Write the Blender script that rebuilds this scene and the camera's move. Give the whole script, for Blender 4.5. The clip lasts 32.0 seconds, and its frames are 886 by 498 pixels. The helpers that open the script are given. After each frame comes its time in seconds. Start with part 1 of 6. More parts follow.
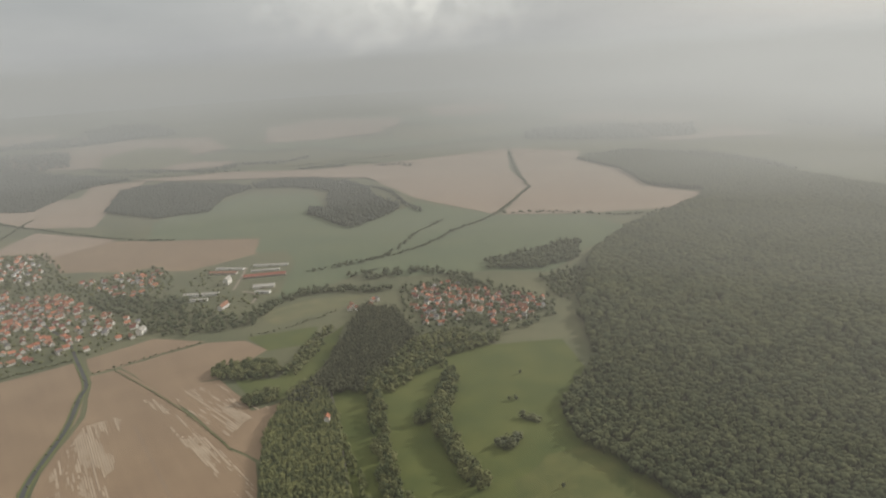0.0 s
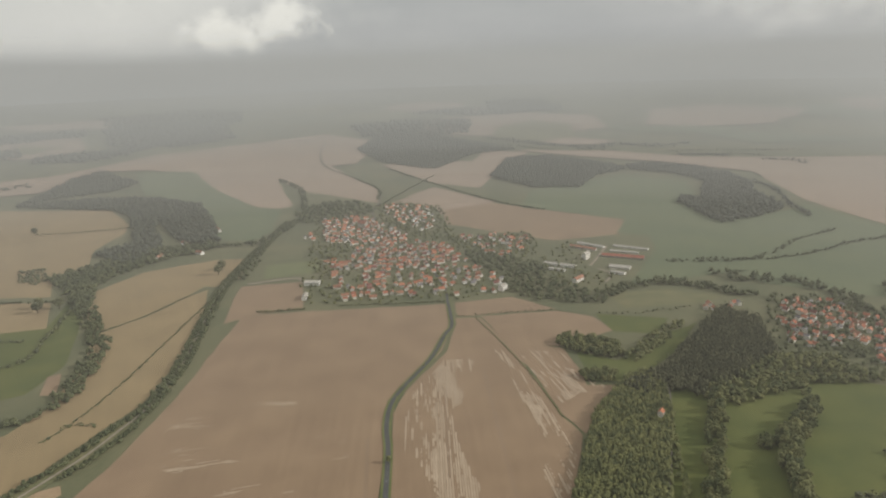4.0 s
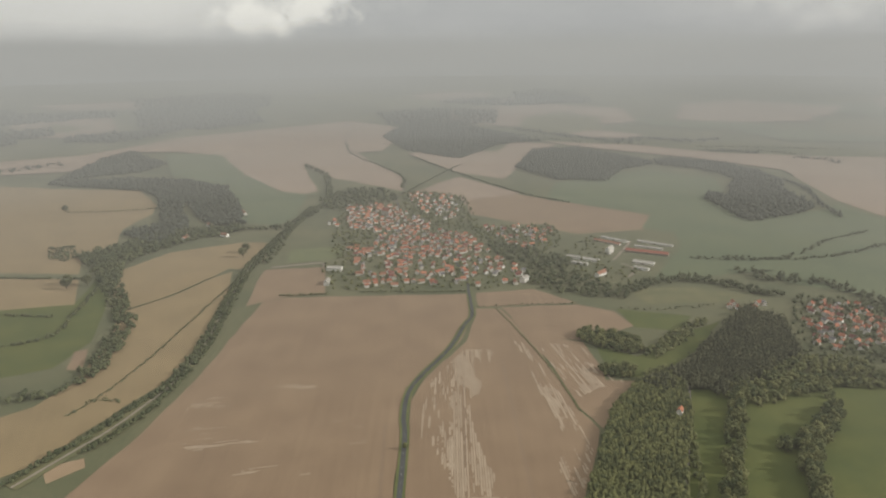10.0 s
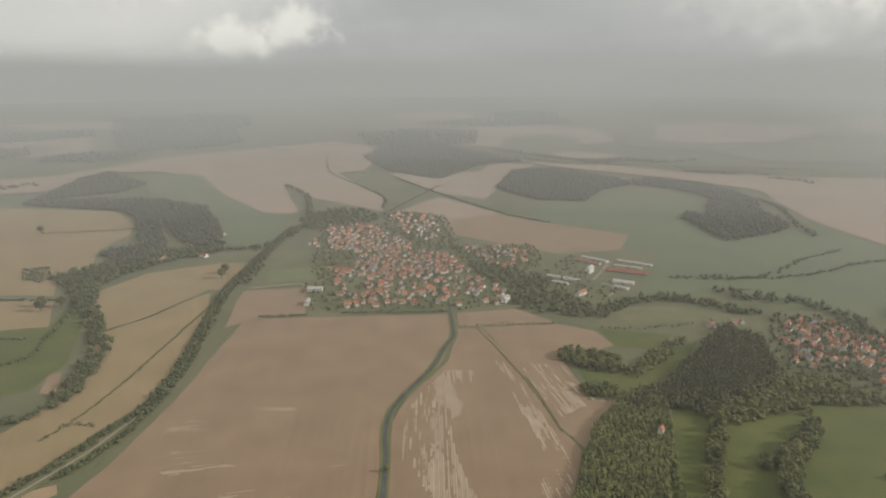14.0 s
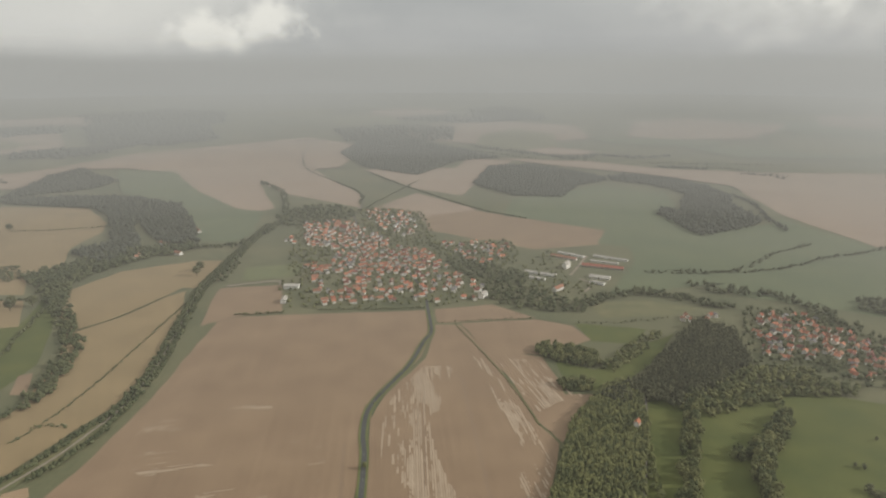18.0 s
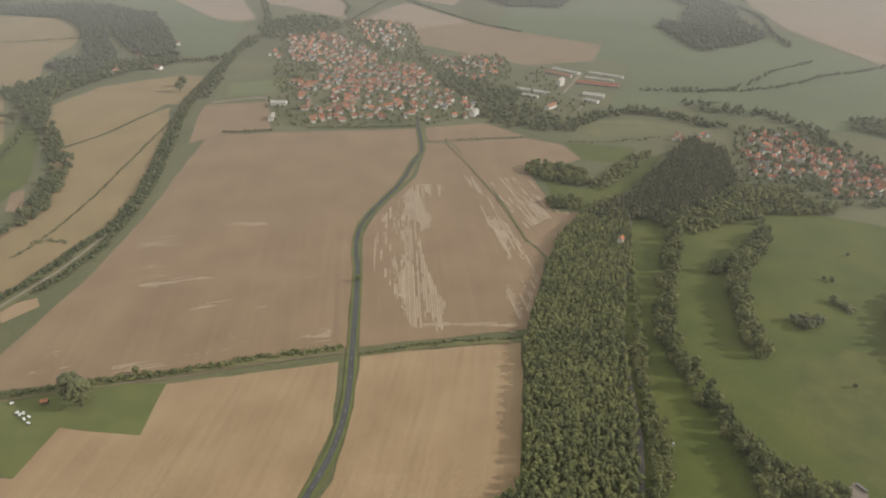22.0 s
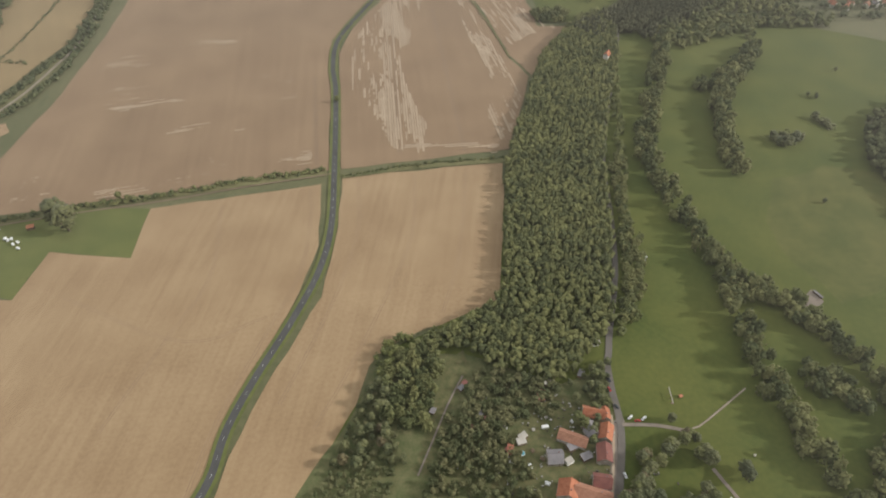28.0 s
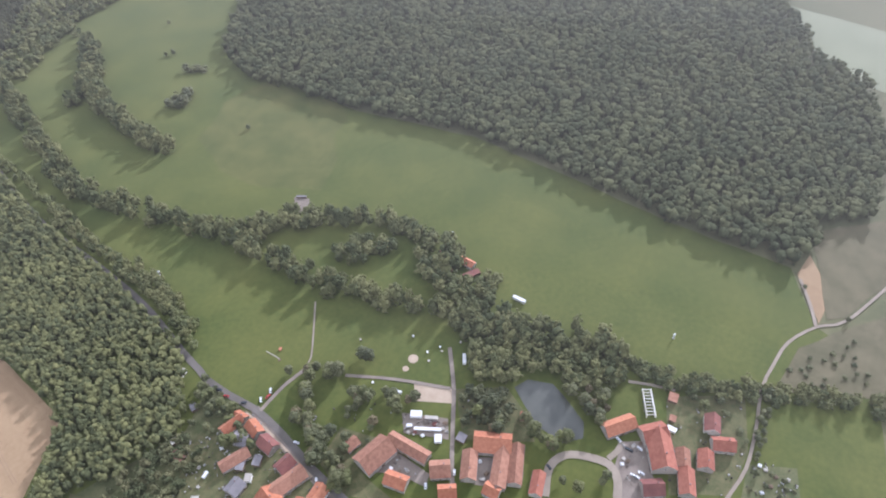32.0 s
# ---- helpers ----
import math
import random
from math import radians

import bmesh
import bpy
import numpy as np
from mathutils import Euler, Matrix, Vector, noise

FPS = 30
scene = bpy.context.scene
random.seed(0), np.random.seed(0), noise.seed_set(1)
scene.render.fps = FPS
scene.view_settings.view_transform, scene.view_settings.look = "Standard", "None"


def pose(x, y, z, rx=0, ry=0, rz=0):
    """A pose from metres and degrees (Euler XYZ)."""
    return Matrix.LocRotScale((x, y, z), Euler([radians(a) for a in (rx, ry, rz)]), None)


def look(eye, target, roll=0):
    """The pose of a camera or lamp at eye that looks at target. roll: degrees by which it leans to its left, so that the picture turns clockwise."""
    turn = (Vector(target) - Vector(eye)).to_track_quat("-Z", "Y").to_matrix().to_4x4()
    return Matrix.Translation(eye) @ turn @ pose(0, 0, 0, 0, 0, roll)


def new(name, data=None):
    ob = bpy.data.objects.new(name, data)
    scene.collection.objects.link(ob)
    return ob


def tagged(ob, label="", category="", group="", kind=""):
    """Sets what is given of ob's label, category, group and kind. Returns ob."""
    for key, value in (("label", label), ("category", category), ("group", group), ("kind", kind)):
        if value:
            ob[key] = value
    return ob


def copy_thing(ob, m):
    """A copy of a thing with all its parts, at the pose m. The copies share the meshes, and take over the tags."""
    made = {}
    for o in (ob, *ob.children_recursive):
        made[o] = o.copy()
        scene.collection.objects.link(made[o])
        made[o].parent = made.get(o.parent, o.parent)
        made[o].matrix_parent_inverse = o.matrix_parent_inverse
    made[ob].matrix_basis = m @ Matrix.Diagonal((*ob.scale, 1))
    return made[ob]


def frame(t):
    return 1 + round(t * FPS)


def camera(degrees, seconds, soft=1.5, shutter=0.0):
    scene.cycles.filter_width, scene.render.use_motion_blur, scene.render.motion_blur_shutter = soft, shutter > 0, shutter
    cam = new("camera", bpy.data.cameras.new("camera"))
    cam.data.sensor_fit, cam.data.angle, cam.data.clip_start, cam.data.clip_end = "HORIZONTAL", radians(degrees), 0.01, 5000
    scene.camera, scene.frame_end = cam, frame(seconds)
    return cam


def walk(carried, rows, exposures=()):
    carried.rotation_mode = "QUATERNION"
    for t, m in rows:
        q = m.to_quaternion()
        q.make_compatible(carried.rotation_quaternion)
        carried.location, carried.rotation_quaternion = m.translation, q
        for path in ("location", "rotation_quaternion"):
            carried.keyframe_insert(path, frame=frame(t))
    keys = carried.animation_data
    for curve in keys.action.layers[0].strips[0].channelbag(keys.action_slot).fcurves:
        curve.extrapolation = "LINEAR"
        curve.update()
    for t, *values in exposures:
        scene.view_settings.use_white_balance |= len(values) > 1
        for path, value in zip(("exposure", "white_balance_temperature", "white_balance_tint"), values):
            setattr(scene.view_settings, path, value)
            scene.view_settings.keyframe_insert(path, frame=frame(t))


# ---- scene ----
cam = camera(66.0, 32.0, soft=1.95)
# The camera hovers at one place and turns.
PATH = [
    (0.0, pose(0, 0, 430, 74.40, 3.09, -32.60)),
    (0.5, pose(0, 0, 430, 74.47, 2.96, -29.23)),
    (1.0, pose(0, 0, 430, 74.45, 2.85, -25.80)),
    (1.5, pose(0, 0, 430, 74.50, 2.68, -22.23)),
    (2.0, pose(0, 0, 430, 74.44, 2.55, -18.47)),
    (2.5, pose(0, 0, 430, 74.42, 2.45, -14.43)),
    (3.0, pose(0, 0, 430, 74.38, 2.17, -9.59)),
    (3.5, pose(0, 0, 430, 74.33, 1.92, -4.81)),
    (4.0, pose(0, 0, 430, 74.19, 1.82, -1.52)),
    (4.5, pose(0, 0, 430, 74.05, 1.74, 0.94)),
    (6.5, pose(0, 0, 430, 73.30, 0.82, 4.71)),
    (7.0, pose(0, 0, 430, 73.16, 0.77, 3.89)),
    (7.5, pose(0, 0, 430, 72.92, 0.73, 3.25)),
    (8.0, pose(0, 0, 430, 72.75, 0.65, 2.74)),
    (8.5, pose(0, 0, 430, 72.69, 0.66, 2.21)),
    (9.0, pose(0, 0, 430, 72.76, 0.61, 1.73)),
    (9.5, pose(0, 0, 430, 73.00, 0.57, 1.26)),
    (10.0, pose(0, 0, 430, 73.36, 0.59, 0.81)),
    (10.5, pose(0, 0, 430, 73.76, 0.56, 0.68)),
    (11.0, pose(0, 0, 430, 74.06, 0.51, 0.55)),
    (11.5, pose(0, 0, 430, 74.41, 0.48, 0.29)),
    (12.0, pose(0, 0, 430, 74.62, 0.46, 0.04)),
    (12.5, pose(0, 0, 430, 74.71, 0.40, -0.04)),
    (13.0, pose(0, 0, 430, 74.87, 0.30, -0.21)),
    (13.5, pose(0, 0, 430, 74.96, 0.33, -0.44)),
    (14.0, pose(0, 0, 430, 75.03, 0.28, -0.76)),
    (14.5, pose(0, 0, 430, 75.10, 0.27, -1.04)),
    (16.5, pose(0, 0, 430, 75.21, 0.19, -1.98)),
    (17.0, pose(0, 0, 430, 75.14, 0.16, -2.15)),
    (17.5, pose(0, 0, 430, 75.07, 0.16, -2.38)),
    (18.0, pose(0, 0, 430, 74.71, 0.09, -2.67)),
    (18.5, pose(0, 0, 430, 73.93, 0.06, -2.83)),
    (19.0, pose(0, 0, 430, 72.60, 0.07, -2.96)),
    (19.5, pose(0, 0, 430, 70.83, 0.14, -3.35)),
    (20.0, pose(0, 0, 430, 68.77, 0.07, -3.72)),
    (20.5, pose(0, 0, 430, 66.76, 0.07, -3.81)),
    (21.0, pose(0, 0, 430, 64.49, 0.03, -3.65)),
    (21.5, pose(0, 0, 430, 62.04, -0.31, -3.33)),
    (22.0, pose(0, 0, 430, 59.57, -0.40, -3.32)),
    (22.5, pose(0, 0, 430, 57.12, -0.54, -3.43)),
    (23.0, pose(0, 0, 430, 54.81, -0.56, -3.67)),
    (23.5, pose(0, 0, 430, 52.66, -0.61, -3.83)),
    (24.0, pose(0, 0, 430, 50.73, -0.70, -3.92)),
    (24.5, pose(0, 0, 430, 49.14, -0.68, -4.10)),
    (25.0, pose(0, 0, 430, 47.87, -0.68, -4.38)),
    (25.5, pose(0, 0, 430, 46.92, -0.73, -4.55)),
    (26.0, pose(0, 0, 430, 46.13, -0.74, -4.64)),
    (26.5, pose(0, 0, 430, 45.56, -0.65, -4.80)),
    (28.5, pose(0, 0, 430, 44.52, -0.78, -5.06)),
    (29.0, pose(0, 0, 430, 44.44, -0.70, -5.29)),
    (29.5, pose(0, 0, 430, 44.35, -0.74, -5.40)),
    (30.0, pose(0, 0, 430, 44.01, -0.88, -11.29)),
    (30.5, pose(0, 0, 430, 44.06, 0.06, -26.51)),
    (31.0, pose(0, 0, 430, 43.98, 0.81, -40.44)),
    (31.5, pose(0, 0, 430, 43.64, 1.16, -51.43)),
    (32.0, pose(0, 0, 430, 43.15, 1.24, -62.16)),
]
EXPOSURE = -0.88
walk(cam, PATH, [(0.0, EXPOSURE - 0.04, 6150, 10), (4.0, EXPOSURE - 0.06, 6190, 10), (18.0, EXPOSURE - 0.06, 6190, 10), (19.5, EXPOSURE - 0.07, 6190, 10), (21.0, EXPOSURE - 0.09, 6190, 10), (22.0, EXPOSURE + 0.06, 6190, 10), (23.0, EXPOSURE + 0.20, 6120, 11), (29.5, EXPOSURE + 0.20, 6040, 11),
                 (30.5, EXPOSURE + 0.24, 5850, 12), (31.0, EXPOSURE + 0.48, 5600, 16), (32.0, EXPOSURE + 0.82, 5200, 22)])

# ---------------------------------------------------------------- light
SUN_ELEVATION, SUN_SIDE = radians(25), Vector((1.0, -0.12, 0.0)).normalized()


def make_world():
    world = bpy.data.worlds.new("hazy_sky")
    scene.world = world
    world.use_nodes = True
    n, l = world.node_tree.nodes, world.node_tree.links
    back = n["Background"]
    sky = n.new("ShaderNodeTexSky")
    sky.sky_type, sky.sun_disc = "NISHITA", False
    sky.sun_elevation, sky.sun_rotation = SUN_ELEVATION, radians(97)
    sky.dust_density, sky.air_density, sky.altitude = 4.0, 1.5, 300
    coord = n.new("ShaderNodeTexCoord")
    cloud = n.new("ShaderNodeTexNoise")
    cloud.inputs["Scale"].default_value, cloud.inputs["Detail"].default_value = 2.4, 6.0
    cloud.inputs["Roughness"].default_value = 0.48
    stretch = n.new("ShaderNodeMapping")
    stretch.inputs["Scale"].default_value = (1.0, 1.0, 3.2)
    l.new(coord.outputs["Generated"], stretch.inputs["Vector"])
    l.new(stretch.outputs["Vector"], cloud.inputs["Vector"])
    ramp = n.new("ShaderNodeValToRGB")
    e = ramp.color_ramp.elements
    e[0].position, e[0].color = 0.32, (5.6, 5.6, 5.35, 1)
    e[1].position, e[1].color = 0.68, (7.4, 7.25, 6.75, 1)
    l.new(cloud.outputs["Fac"], ramp.inputs["Fac"])
    # an overcast sky is brightest overhead
    sep = n.new("ShaderNodeSeparateXYZ")
    l.new(coord.outputs["Generated"], sep.inputs["Vector"])
    lift = n.new("ShaderNodeMapRange")
    lift.interpolation_type = "SMOOTHSTEP"
    lift.inputs["From Min"].default_value, lift.inputs["From Max"].default_value = 0.05, 0.8
    lift.inputs["To Min"].default_value, lift.inputs["To Max"].default_value = 1.0, 1.6
    l.new(sep.outputs["Z"], lift.inputs["Value"])
    bright = n.new("ShaderNodeVectorMath")
    bright.operation = "SCALE"
    l.new(ramp.outputs["Color"], bright.inputs[0])
    l.new(lift.outputs["Result"], bright.inputs["Scale"])
    mix = n.new("ShaderNodeMix")
    mix.data_type = "RGBA"
    mix.inputs["Factor"].default_value = 0.86
    l.new(sky.outputs["Color"], mix.inputs["A"])
    l.new(bright.outputs["Vector"], mix.inputs["B"])
    last = mix.outputs["Result"]
    # heaps of brighter cloud: direction, width
    for yaw, up, width, gain, ragged in CLOUDS:
        lobe = n.new("ShaderNodeVectorMath")
        lobe.operation = "DISTANCE"
        a, b = radians(yaw), radians(up)
        squash = n.new("ShaderNodeMapping")
        squash.inputs["Scale"].default_value = (1, 1, 2.0)
        wob = n.new("ShaderNodeTexNoise")
        wob.inputs["Scale"].default_value, wob.inputs["Detail"].default_value = 27.0, 3.5
        l.new(coord.outputs["Generated"], wob.inputs["Vector"])
        l.new(coord.outputs["Generated"], squash.inputs["Vector"])
        l.new(squash.outputs["Vector"], lobe.inputs[0])
        lobe.inputs[1].default_value = (-math.sin(a) * math.cos(b), math.cos(a) * math.cos(b), 2.0 * math.sin(b))
        add = n.new("ShaderNodeMath")
        add.operation = "MULTIPLY_ADD"
        l.new(wob.outputs["Fac"], add.inputs[0])
        add.inputs[1].default_value = -2.4 * width * ragged
        l.new(lobe.outputs["Value"], add.inputs[2])
        fall = n.new("ShaderNodeMapRange")
        fall.interpolation_type = "SMOOTHSTEP"
        fall.inputs["From Min"].default_value, fall.inputs["From Max"].default_value = width * (0.15 - 0.9 * ragged), width * (1.0 - 0.9 * ragged)
        fall.inputs["To Min"].default_value, fall.inputs["To Max"].default_value = gain, 0.0
        l.new(add.outputs["Value"], fall.inputs["Value"])
        puff = n.new("ShaderNodeMix")
        puff.data_type = "RGBA"
        l.new(fall.outputs["Result"], puff.inputs["Factor"])
        l.new(last, puff.inputs["A"])
        puff.inputs["B"].default_value = (11.2, 10.7, 9.3, 1)
        last = puff.outputs["Result"]
    l.new(last, back.inputs["Color"])
    back.inputs["Strength"].default_value = 0.148


CLOUDS = [(15.9, 2.3, 0.050, 0.75, 1), (11.2, 2.8, 0.054, 0.75, 1), (6.8, -1.6, 0.026, 0.6, 1), (-0.8, -2.2, 0.040, 0.55, 1),
          (-31.0, 5.6, 0.07, 0.6, 1), (24.0, 6.5, 0.07, 0.3, 1), (27.0, 5.0, 0.42, 0.42, 0.25), (-30.0, 6.0, 0.20, 0.3, 0.6), (-88.0, 14.0, 0.95, 0.75, 0)]
make_world()
sun = new("sun", bpy.data.lights.new("sun", "SUN"))
sun.data.energy, sun.data.angle, sun.data.color = 4.7, radians(2.5), (1.0, 0.93, 0.83)
toward = SUN_SIDE * math.cos(SUN_ELEVATION) + Vector((0, 0, math.sin(SUN_ELEVATION)))
sun.matrix_world = look(toward * 900, (0, 0, 0))


# ---------------------------------------------------------------- materials
def mat(name, dark, light, patch=60.0, grain=2.0, rough=0.9, bump=0.0, sheen=0.0, rows=None, vary=0.0, island=0.0, spec=0.3, tone=0.0, loft=0.0):
    """A surface that varies between two colours at a patch and a grain size in metres; rows: spacing, strength and turn of tractor lines."""
    m = bpy.data.materials.new(name)
    m.use_nodes = True
    n, l = m.node_tree.nodes, m.node_tree.links
    b = n["Principled BSDF"]
    geo = n.new("ShaderNodeNewGeometry")
    big, small = n.new("ShaderNodeTexNoise"), n.new("ShaderNodeTexNoise")
    for tex, size, detail in ((big, patch, 4.0), (small, grain, 3.0)):
        l.new(geo.outputs["Position"], tex.inputs["Vector"])
        tex.inputs["Scale"].default_value, tex.inputs["Detail"].default_value = 1.0 / size, detail
    mixed = n.new("ShaderNodeMath")
    mixed.operation = "MULTIPLY_ADD"
    l.new(small.outputs["Fac"], mixed.inputs[0])
    mixed.inputs[1].default_value = 0.55
    l.new(big.outputs["Fac"], mixed.inputs[2])
    fac = mixed.outputs["Value"]
    low, high = 0.45, 1.1
    if rows:
        spacing, strength, turn = rows
        spin, draw = n.new("ShaderNodeMapping"), n.new("ShaderNodeMapping")
        spin.inputs["Rotation"].default_value = (0, 0, radians(turn))
        draw.inputs["Scale"].default_value = (1.0 / spacing, 0.035 / spacing, 1.0 / spacing)
        wave = n.new("ShaderNodeTexNoise")
        wave.inputs["Scale"].default_value, wave.inputs["Detail"].default_value = 1.0, 3.0
        l.new(geo.outputs["Position"], spin.inputs["Vector"])
        l.new(spin.outputs["Vector"], draw.inputs["Vector"])
        l.new(draw.outputs["Vector"], wave.inputs["Vector"])
        lines = n.new("ShaderNodeMath")
        lines.operation = "MULTIPLY_ADD"
        l.new(wave.outputs["Fac"], lines.inputs[0])
        lines.inputs[1].default_value = strength
        l.new(fac, lines.inputs[2])
        even = n.new("ShaderNodeMath")
        even.operation = "SUBTRACT"
        l.new(lines.outputs["Value"], even.inputs[0])
        even.inputs[1].default_value = strength * 0.5
        fac = even.outputs["Value"]
    for source, amount in (("obj", vary), ("isl", island), ("tone", tone)):
        if amount:
            if source == "obj":
                rnd = n.new("ShaderNodeObjectInfo").outputs["Random"]
            elif source == "isl":
                rnd = geo.outputs["Random Per Island"]
            else:
                own = n.new("ShaderNodeAttribute")
                own.attribute_name = "tone"
                rnd = own.outputs["Fac"]
            jit = n.new("ShaderNodeMath")
            jit.operation = "MULTIPLY_ADD"
            l.new(rnd, jit.inputs[0])
            jit.inputs[1].default_value = amount
            shift = n.new("ShaderNodeMath")
            shift.operation = "SUBTRACT"
            l.new(fac, jit.inputs[2])
            l.new(jit.outputs["Value"], shift.inputs[0])
            shift.inputs[1].default_value = amount / 2
            fac = shift.outputs["Value"]
    span = n.new("ShaderNodeMapRange")
    span.inputs["From Min"].default_value, span.inputs["From Max"].default_value = low, high
    l.new(fac, span.inputs["Value"])
    mix = n.new("ShaderNodeMix")
    mix.data_type = "RGBA"
    l.new(span.outputs["Result"], mix.inputs["Factor"])
    mix.inputs["A"].default_value, mix.inputs["B"].default_value = (*dark, 1), (*light, 1)
    l.new(mix.outputs["Result"], b.inputs["Base Color"])
    b.inputs["Roughness"].default_value = rough
    b.inputs["Specular IOR Level"].default_value = spec
    if sheen:
        b.inputs["Sheen Weight"].default_value, b.inputs["Sheen Roughness"].default_value = sheen, 0.5
    if bump:
        bm_node = n.new("ShaderNodeBump")
        bm_node.inputs["Strength"].default_value, bm_node.inputs["Distance"].default_value = 1.0, bump
        l.new(small.outputs["Fac"], bm_node.inputs["Height"])
        l.new(bm_node.outputs["Normal"], b.inputs["Normal"])
    if loft:
        # leaves of a crown lie flatter than its outline
        up = n.new("ShaderNodeMix")
        up.data_type = "VECTOR"
        up.inputs["Factor"].default_value = loft
        l.new(bm_node.outputs["Normal"] if bump else geo.outputs["Normal"], up.inputs["A"])
        up.inputs["B"].default_value = (0, 0, 1)
        unit = n.new("ShaderNodeVectorMath")
        unit.operation = "NORMALIZE"
        l.new(up.outputs["Result"], unit.inputs[0])
        l.new(unit.outputs["Vector"], b.inputs["Normal"])
    return m


GROUND = mat("rough_grassland", (0.072, 0.086, 0.032), (0.175, 0.158, 0.074), 140, 6, sheen=0.1)
STUBBLE = mat("bleached_stubble", (0.268, 0.172, 0.086), (0.385, 0.268, 0.145), 55, 3, rows=(5.0, 0.62, 12), sheen=0.2)
SOIL = mat("brown_tilled_soil", (0.212, 0.137, 0.076), (0.304, 0.205, 0.117), 60, 3, rows=(6.0, 0.50, -2), sheen=0.12)
GOLD = mat("gold_cereal", (0.225, 0.158, 0.070), (0.318, 0.226, 0.106), 60, 3, rows=(8, 0.55, -22), sheen=0.12)
TAN = mat("far_tan_field", (0.240, 0.156, 0.090), (0.320, 0.218, 0.132), 120, 8, rows=(25, 0.40, 60), sheen=0.25)
MEADOW = mat("green_meadow", (0.055, 0.078, 0.010), (0.124, 0.129, 0.024), 60, 4, sheen=0.08)
LAWN = mat("short_green_grass", (0.084, 0.104, 0.018), (0.145, 0.150, 0.034), 25, 2, sheen=0.2)
CROP = mat("green_crop", (0.064, 0.092, 0.024), (0.112, 0.130, 0.040), 120, 6, rows=(20, 0.35, 15), sheen=0.18)
VERGE = mat("mown_verge_grass", (0.085, 0.104, 0.022), (0.155, 0.160, 0.046), 15, 2, sheen=0.1)
ASPHALT = mat("grey_asphalt", (0.060, 0.058, 0.056), (0.105, 0.102, 0.098), 20, 1.0, 0.85)
GRAVEL = mat("pale_gravel", (0.24, 0.195, 0.145), (0.37, 0.31, 0.24), 12, 0.8)
LEAF = mat("broad_leaves", (0.068, 0.080, 0.030), (0.168, 0.166, 0.062), 30, 1.2, rough=0.8, spec=0.15, bump=0.25, island=0.12, tone=0.7, sheen=0.08, loft=0.36)
LEAF_DARK = mat("dark_leaves", (0.062, 0.072, 0.034), (0.112, 0.116, 0.052), 60, 1.5, rough=0.9, spec=0.05, bump=0.12, island=0.06, tone=0.6, sheen=0.05, loft=0.58)
YELLOW_LEAF = mat("yellow_green_leaves", (0.085, 0.098, 0.024), (0.160, 0.165, 0.042), 20, 1.5, rough=0.7, bump=0.1, island=0.4, tone=0.5, sheen=0.2, loft=0.35)
BUSH = mat("olive_bush_leaves", (0.066, 0.076, 0.029), (0.146, 0.146, 0.056), 12, 1.0, rough=0.75, bump=0.2, island=0.4, tone=0.6, vary=0.4, sheen=0.15, loft=0.35)
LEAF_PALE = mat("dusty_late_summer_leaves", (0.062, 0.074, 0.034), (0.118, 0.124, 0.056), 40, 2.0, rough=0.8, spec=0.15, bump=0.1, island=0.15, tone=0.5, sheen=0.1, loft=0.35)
WOOD_LEAF = mat("mixed_wood_leaves", (0.094, 0.104, 0.044), (0.198, 0.198, 0.074), 45, 1.5, rough=0.85, spec=0.1, bump=0.15, island=0.08, tone=0.8, sheen=0.08, loft=0.64)
LEAF_DEEP = mat("deep_green_leaves", (0.058, 0.066, 0.028), (0.130, 0.130, 0.052), 20, 1.2, rough=0.75, spec=0.2, bump=0.15, island=0.3, tone=0.5, vary=0.5, sheen=0.15, loft=0.35)
GARDEN = mat("trodden_garden_grass", (0.060, 0.078, 0.024), (0.175, 0.150, 0.068), 5, 1.0, sheen=0.05)
PALE_CROP = mat("pale_ripening_crop", (0.17, 0.185, 0.09), (0.25, 0.255, 0.14), 60, 4, sheen=0.3)
POOL = mat("blue_pool_liner", (0.12, 0.34, 0.42), (0.18, 0.42, 0.50), 2, 0.3, 0.2)
DRY_GRASS = mat("dry_slope_grass", (0.095, 0.105, 0.036), (0.20, 0.175, 0.075), 30, 3, sheen=0.1)
ORCHARD = mat("rough_orchard_floor", (0.060, 0.082, 0.022), (0.165, 0.150, 0.066), 10, 1.6, sheen=0.2)
STREET_GREY = mat("worn_grey_street", (0.115, 0.102, 0.088), (0.190, 0.168, 0.145), 14, 0.8)
ORCHARD_LEAF = mat("mixed_orchard_leaves", (0.070, 0.080, 0.034), (0.160, 0.152, 0.070), 9, 1.0, rough=0.8, spec=0.1, bump=0.2, island=0.15, tone=0.8, sheen=0.08, loft=0.42)
CONIFER = mat("dark_conifer_needles", (0.064, 0.068, 0.040), (0.118, 0.116, 0.064), 40, 2.0, rough=0.85, spec=0.1, island=0.1, tone=0.5, loft=0.4)
BARK = mat("grey_brown_bark", (0.07, 0.05, 0.035), (0.14, 0.11, 0.08), 1.0, 0.2)
ROOF = mat("clay_roof_tiles", (0.35, 0.135, 0.080), (0.60, 0.265, 0.160), 8, 0.5, vary=0.8, island=0.6)
ORANGE = mat("new_orange_tiles", (0.33, 0.115, 0.060), (0.54, 0.235, 0.130), 2.2, 0.5, vary=0.4)
RUST = mat("weathered_clay_tiles", (0.23, 0.110, 0.070), (0.45, 0.235, 0.150), 2.6, 0.5, vary=0.3)
RED = mat("red_clay_tiles", (0.27, 0.092, 0.060), (0.45, 0.185, 0.120), 2.6, 0.5, vary=0.3)
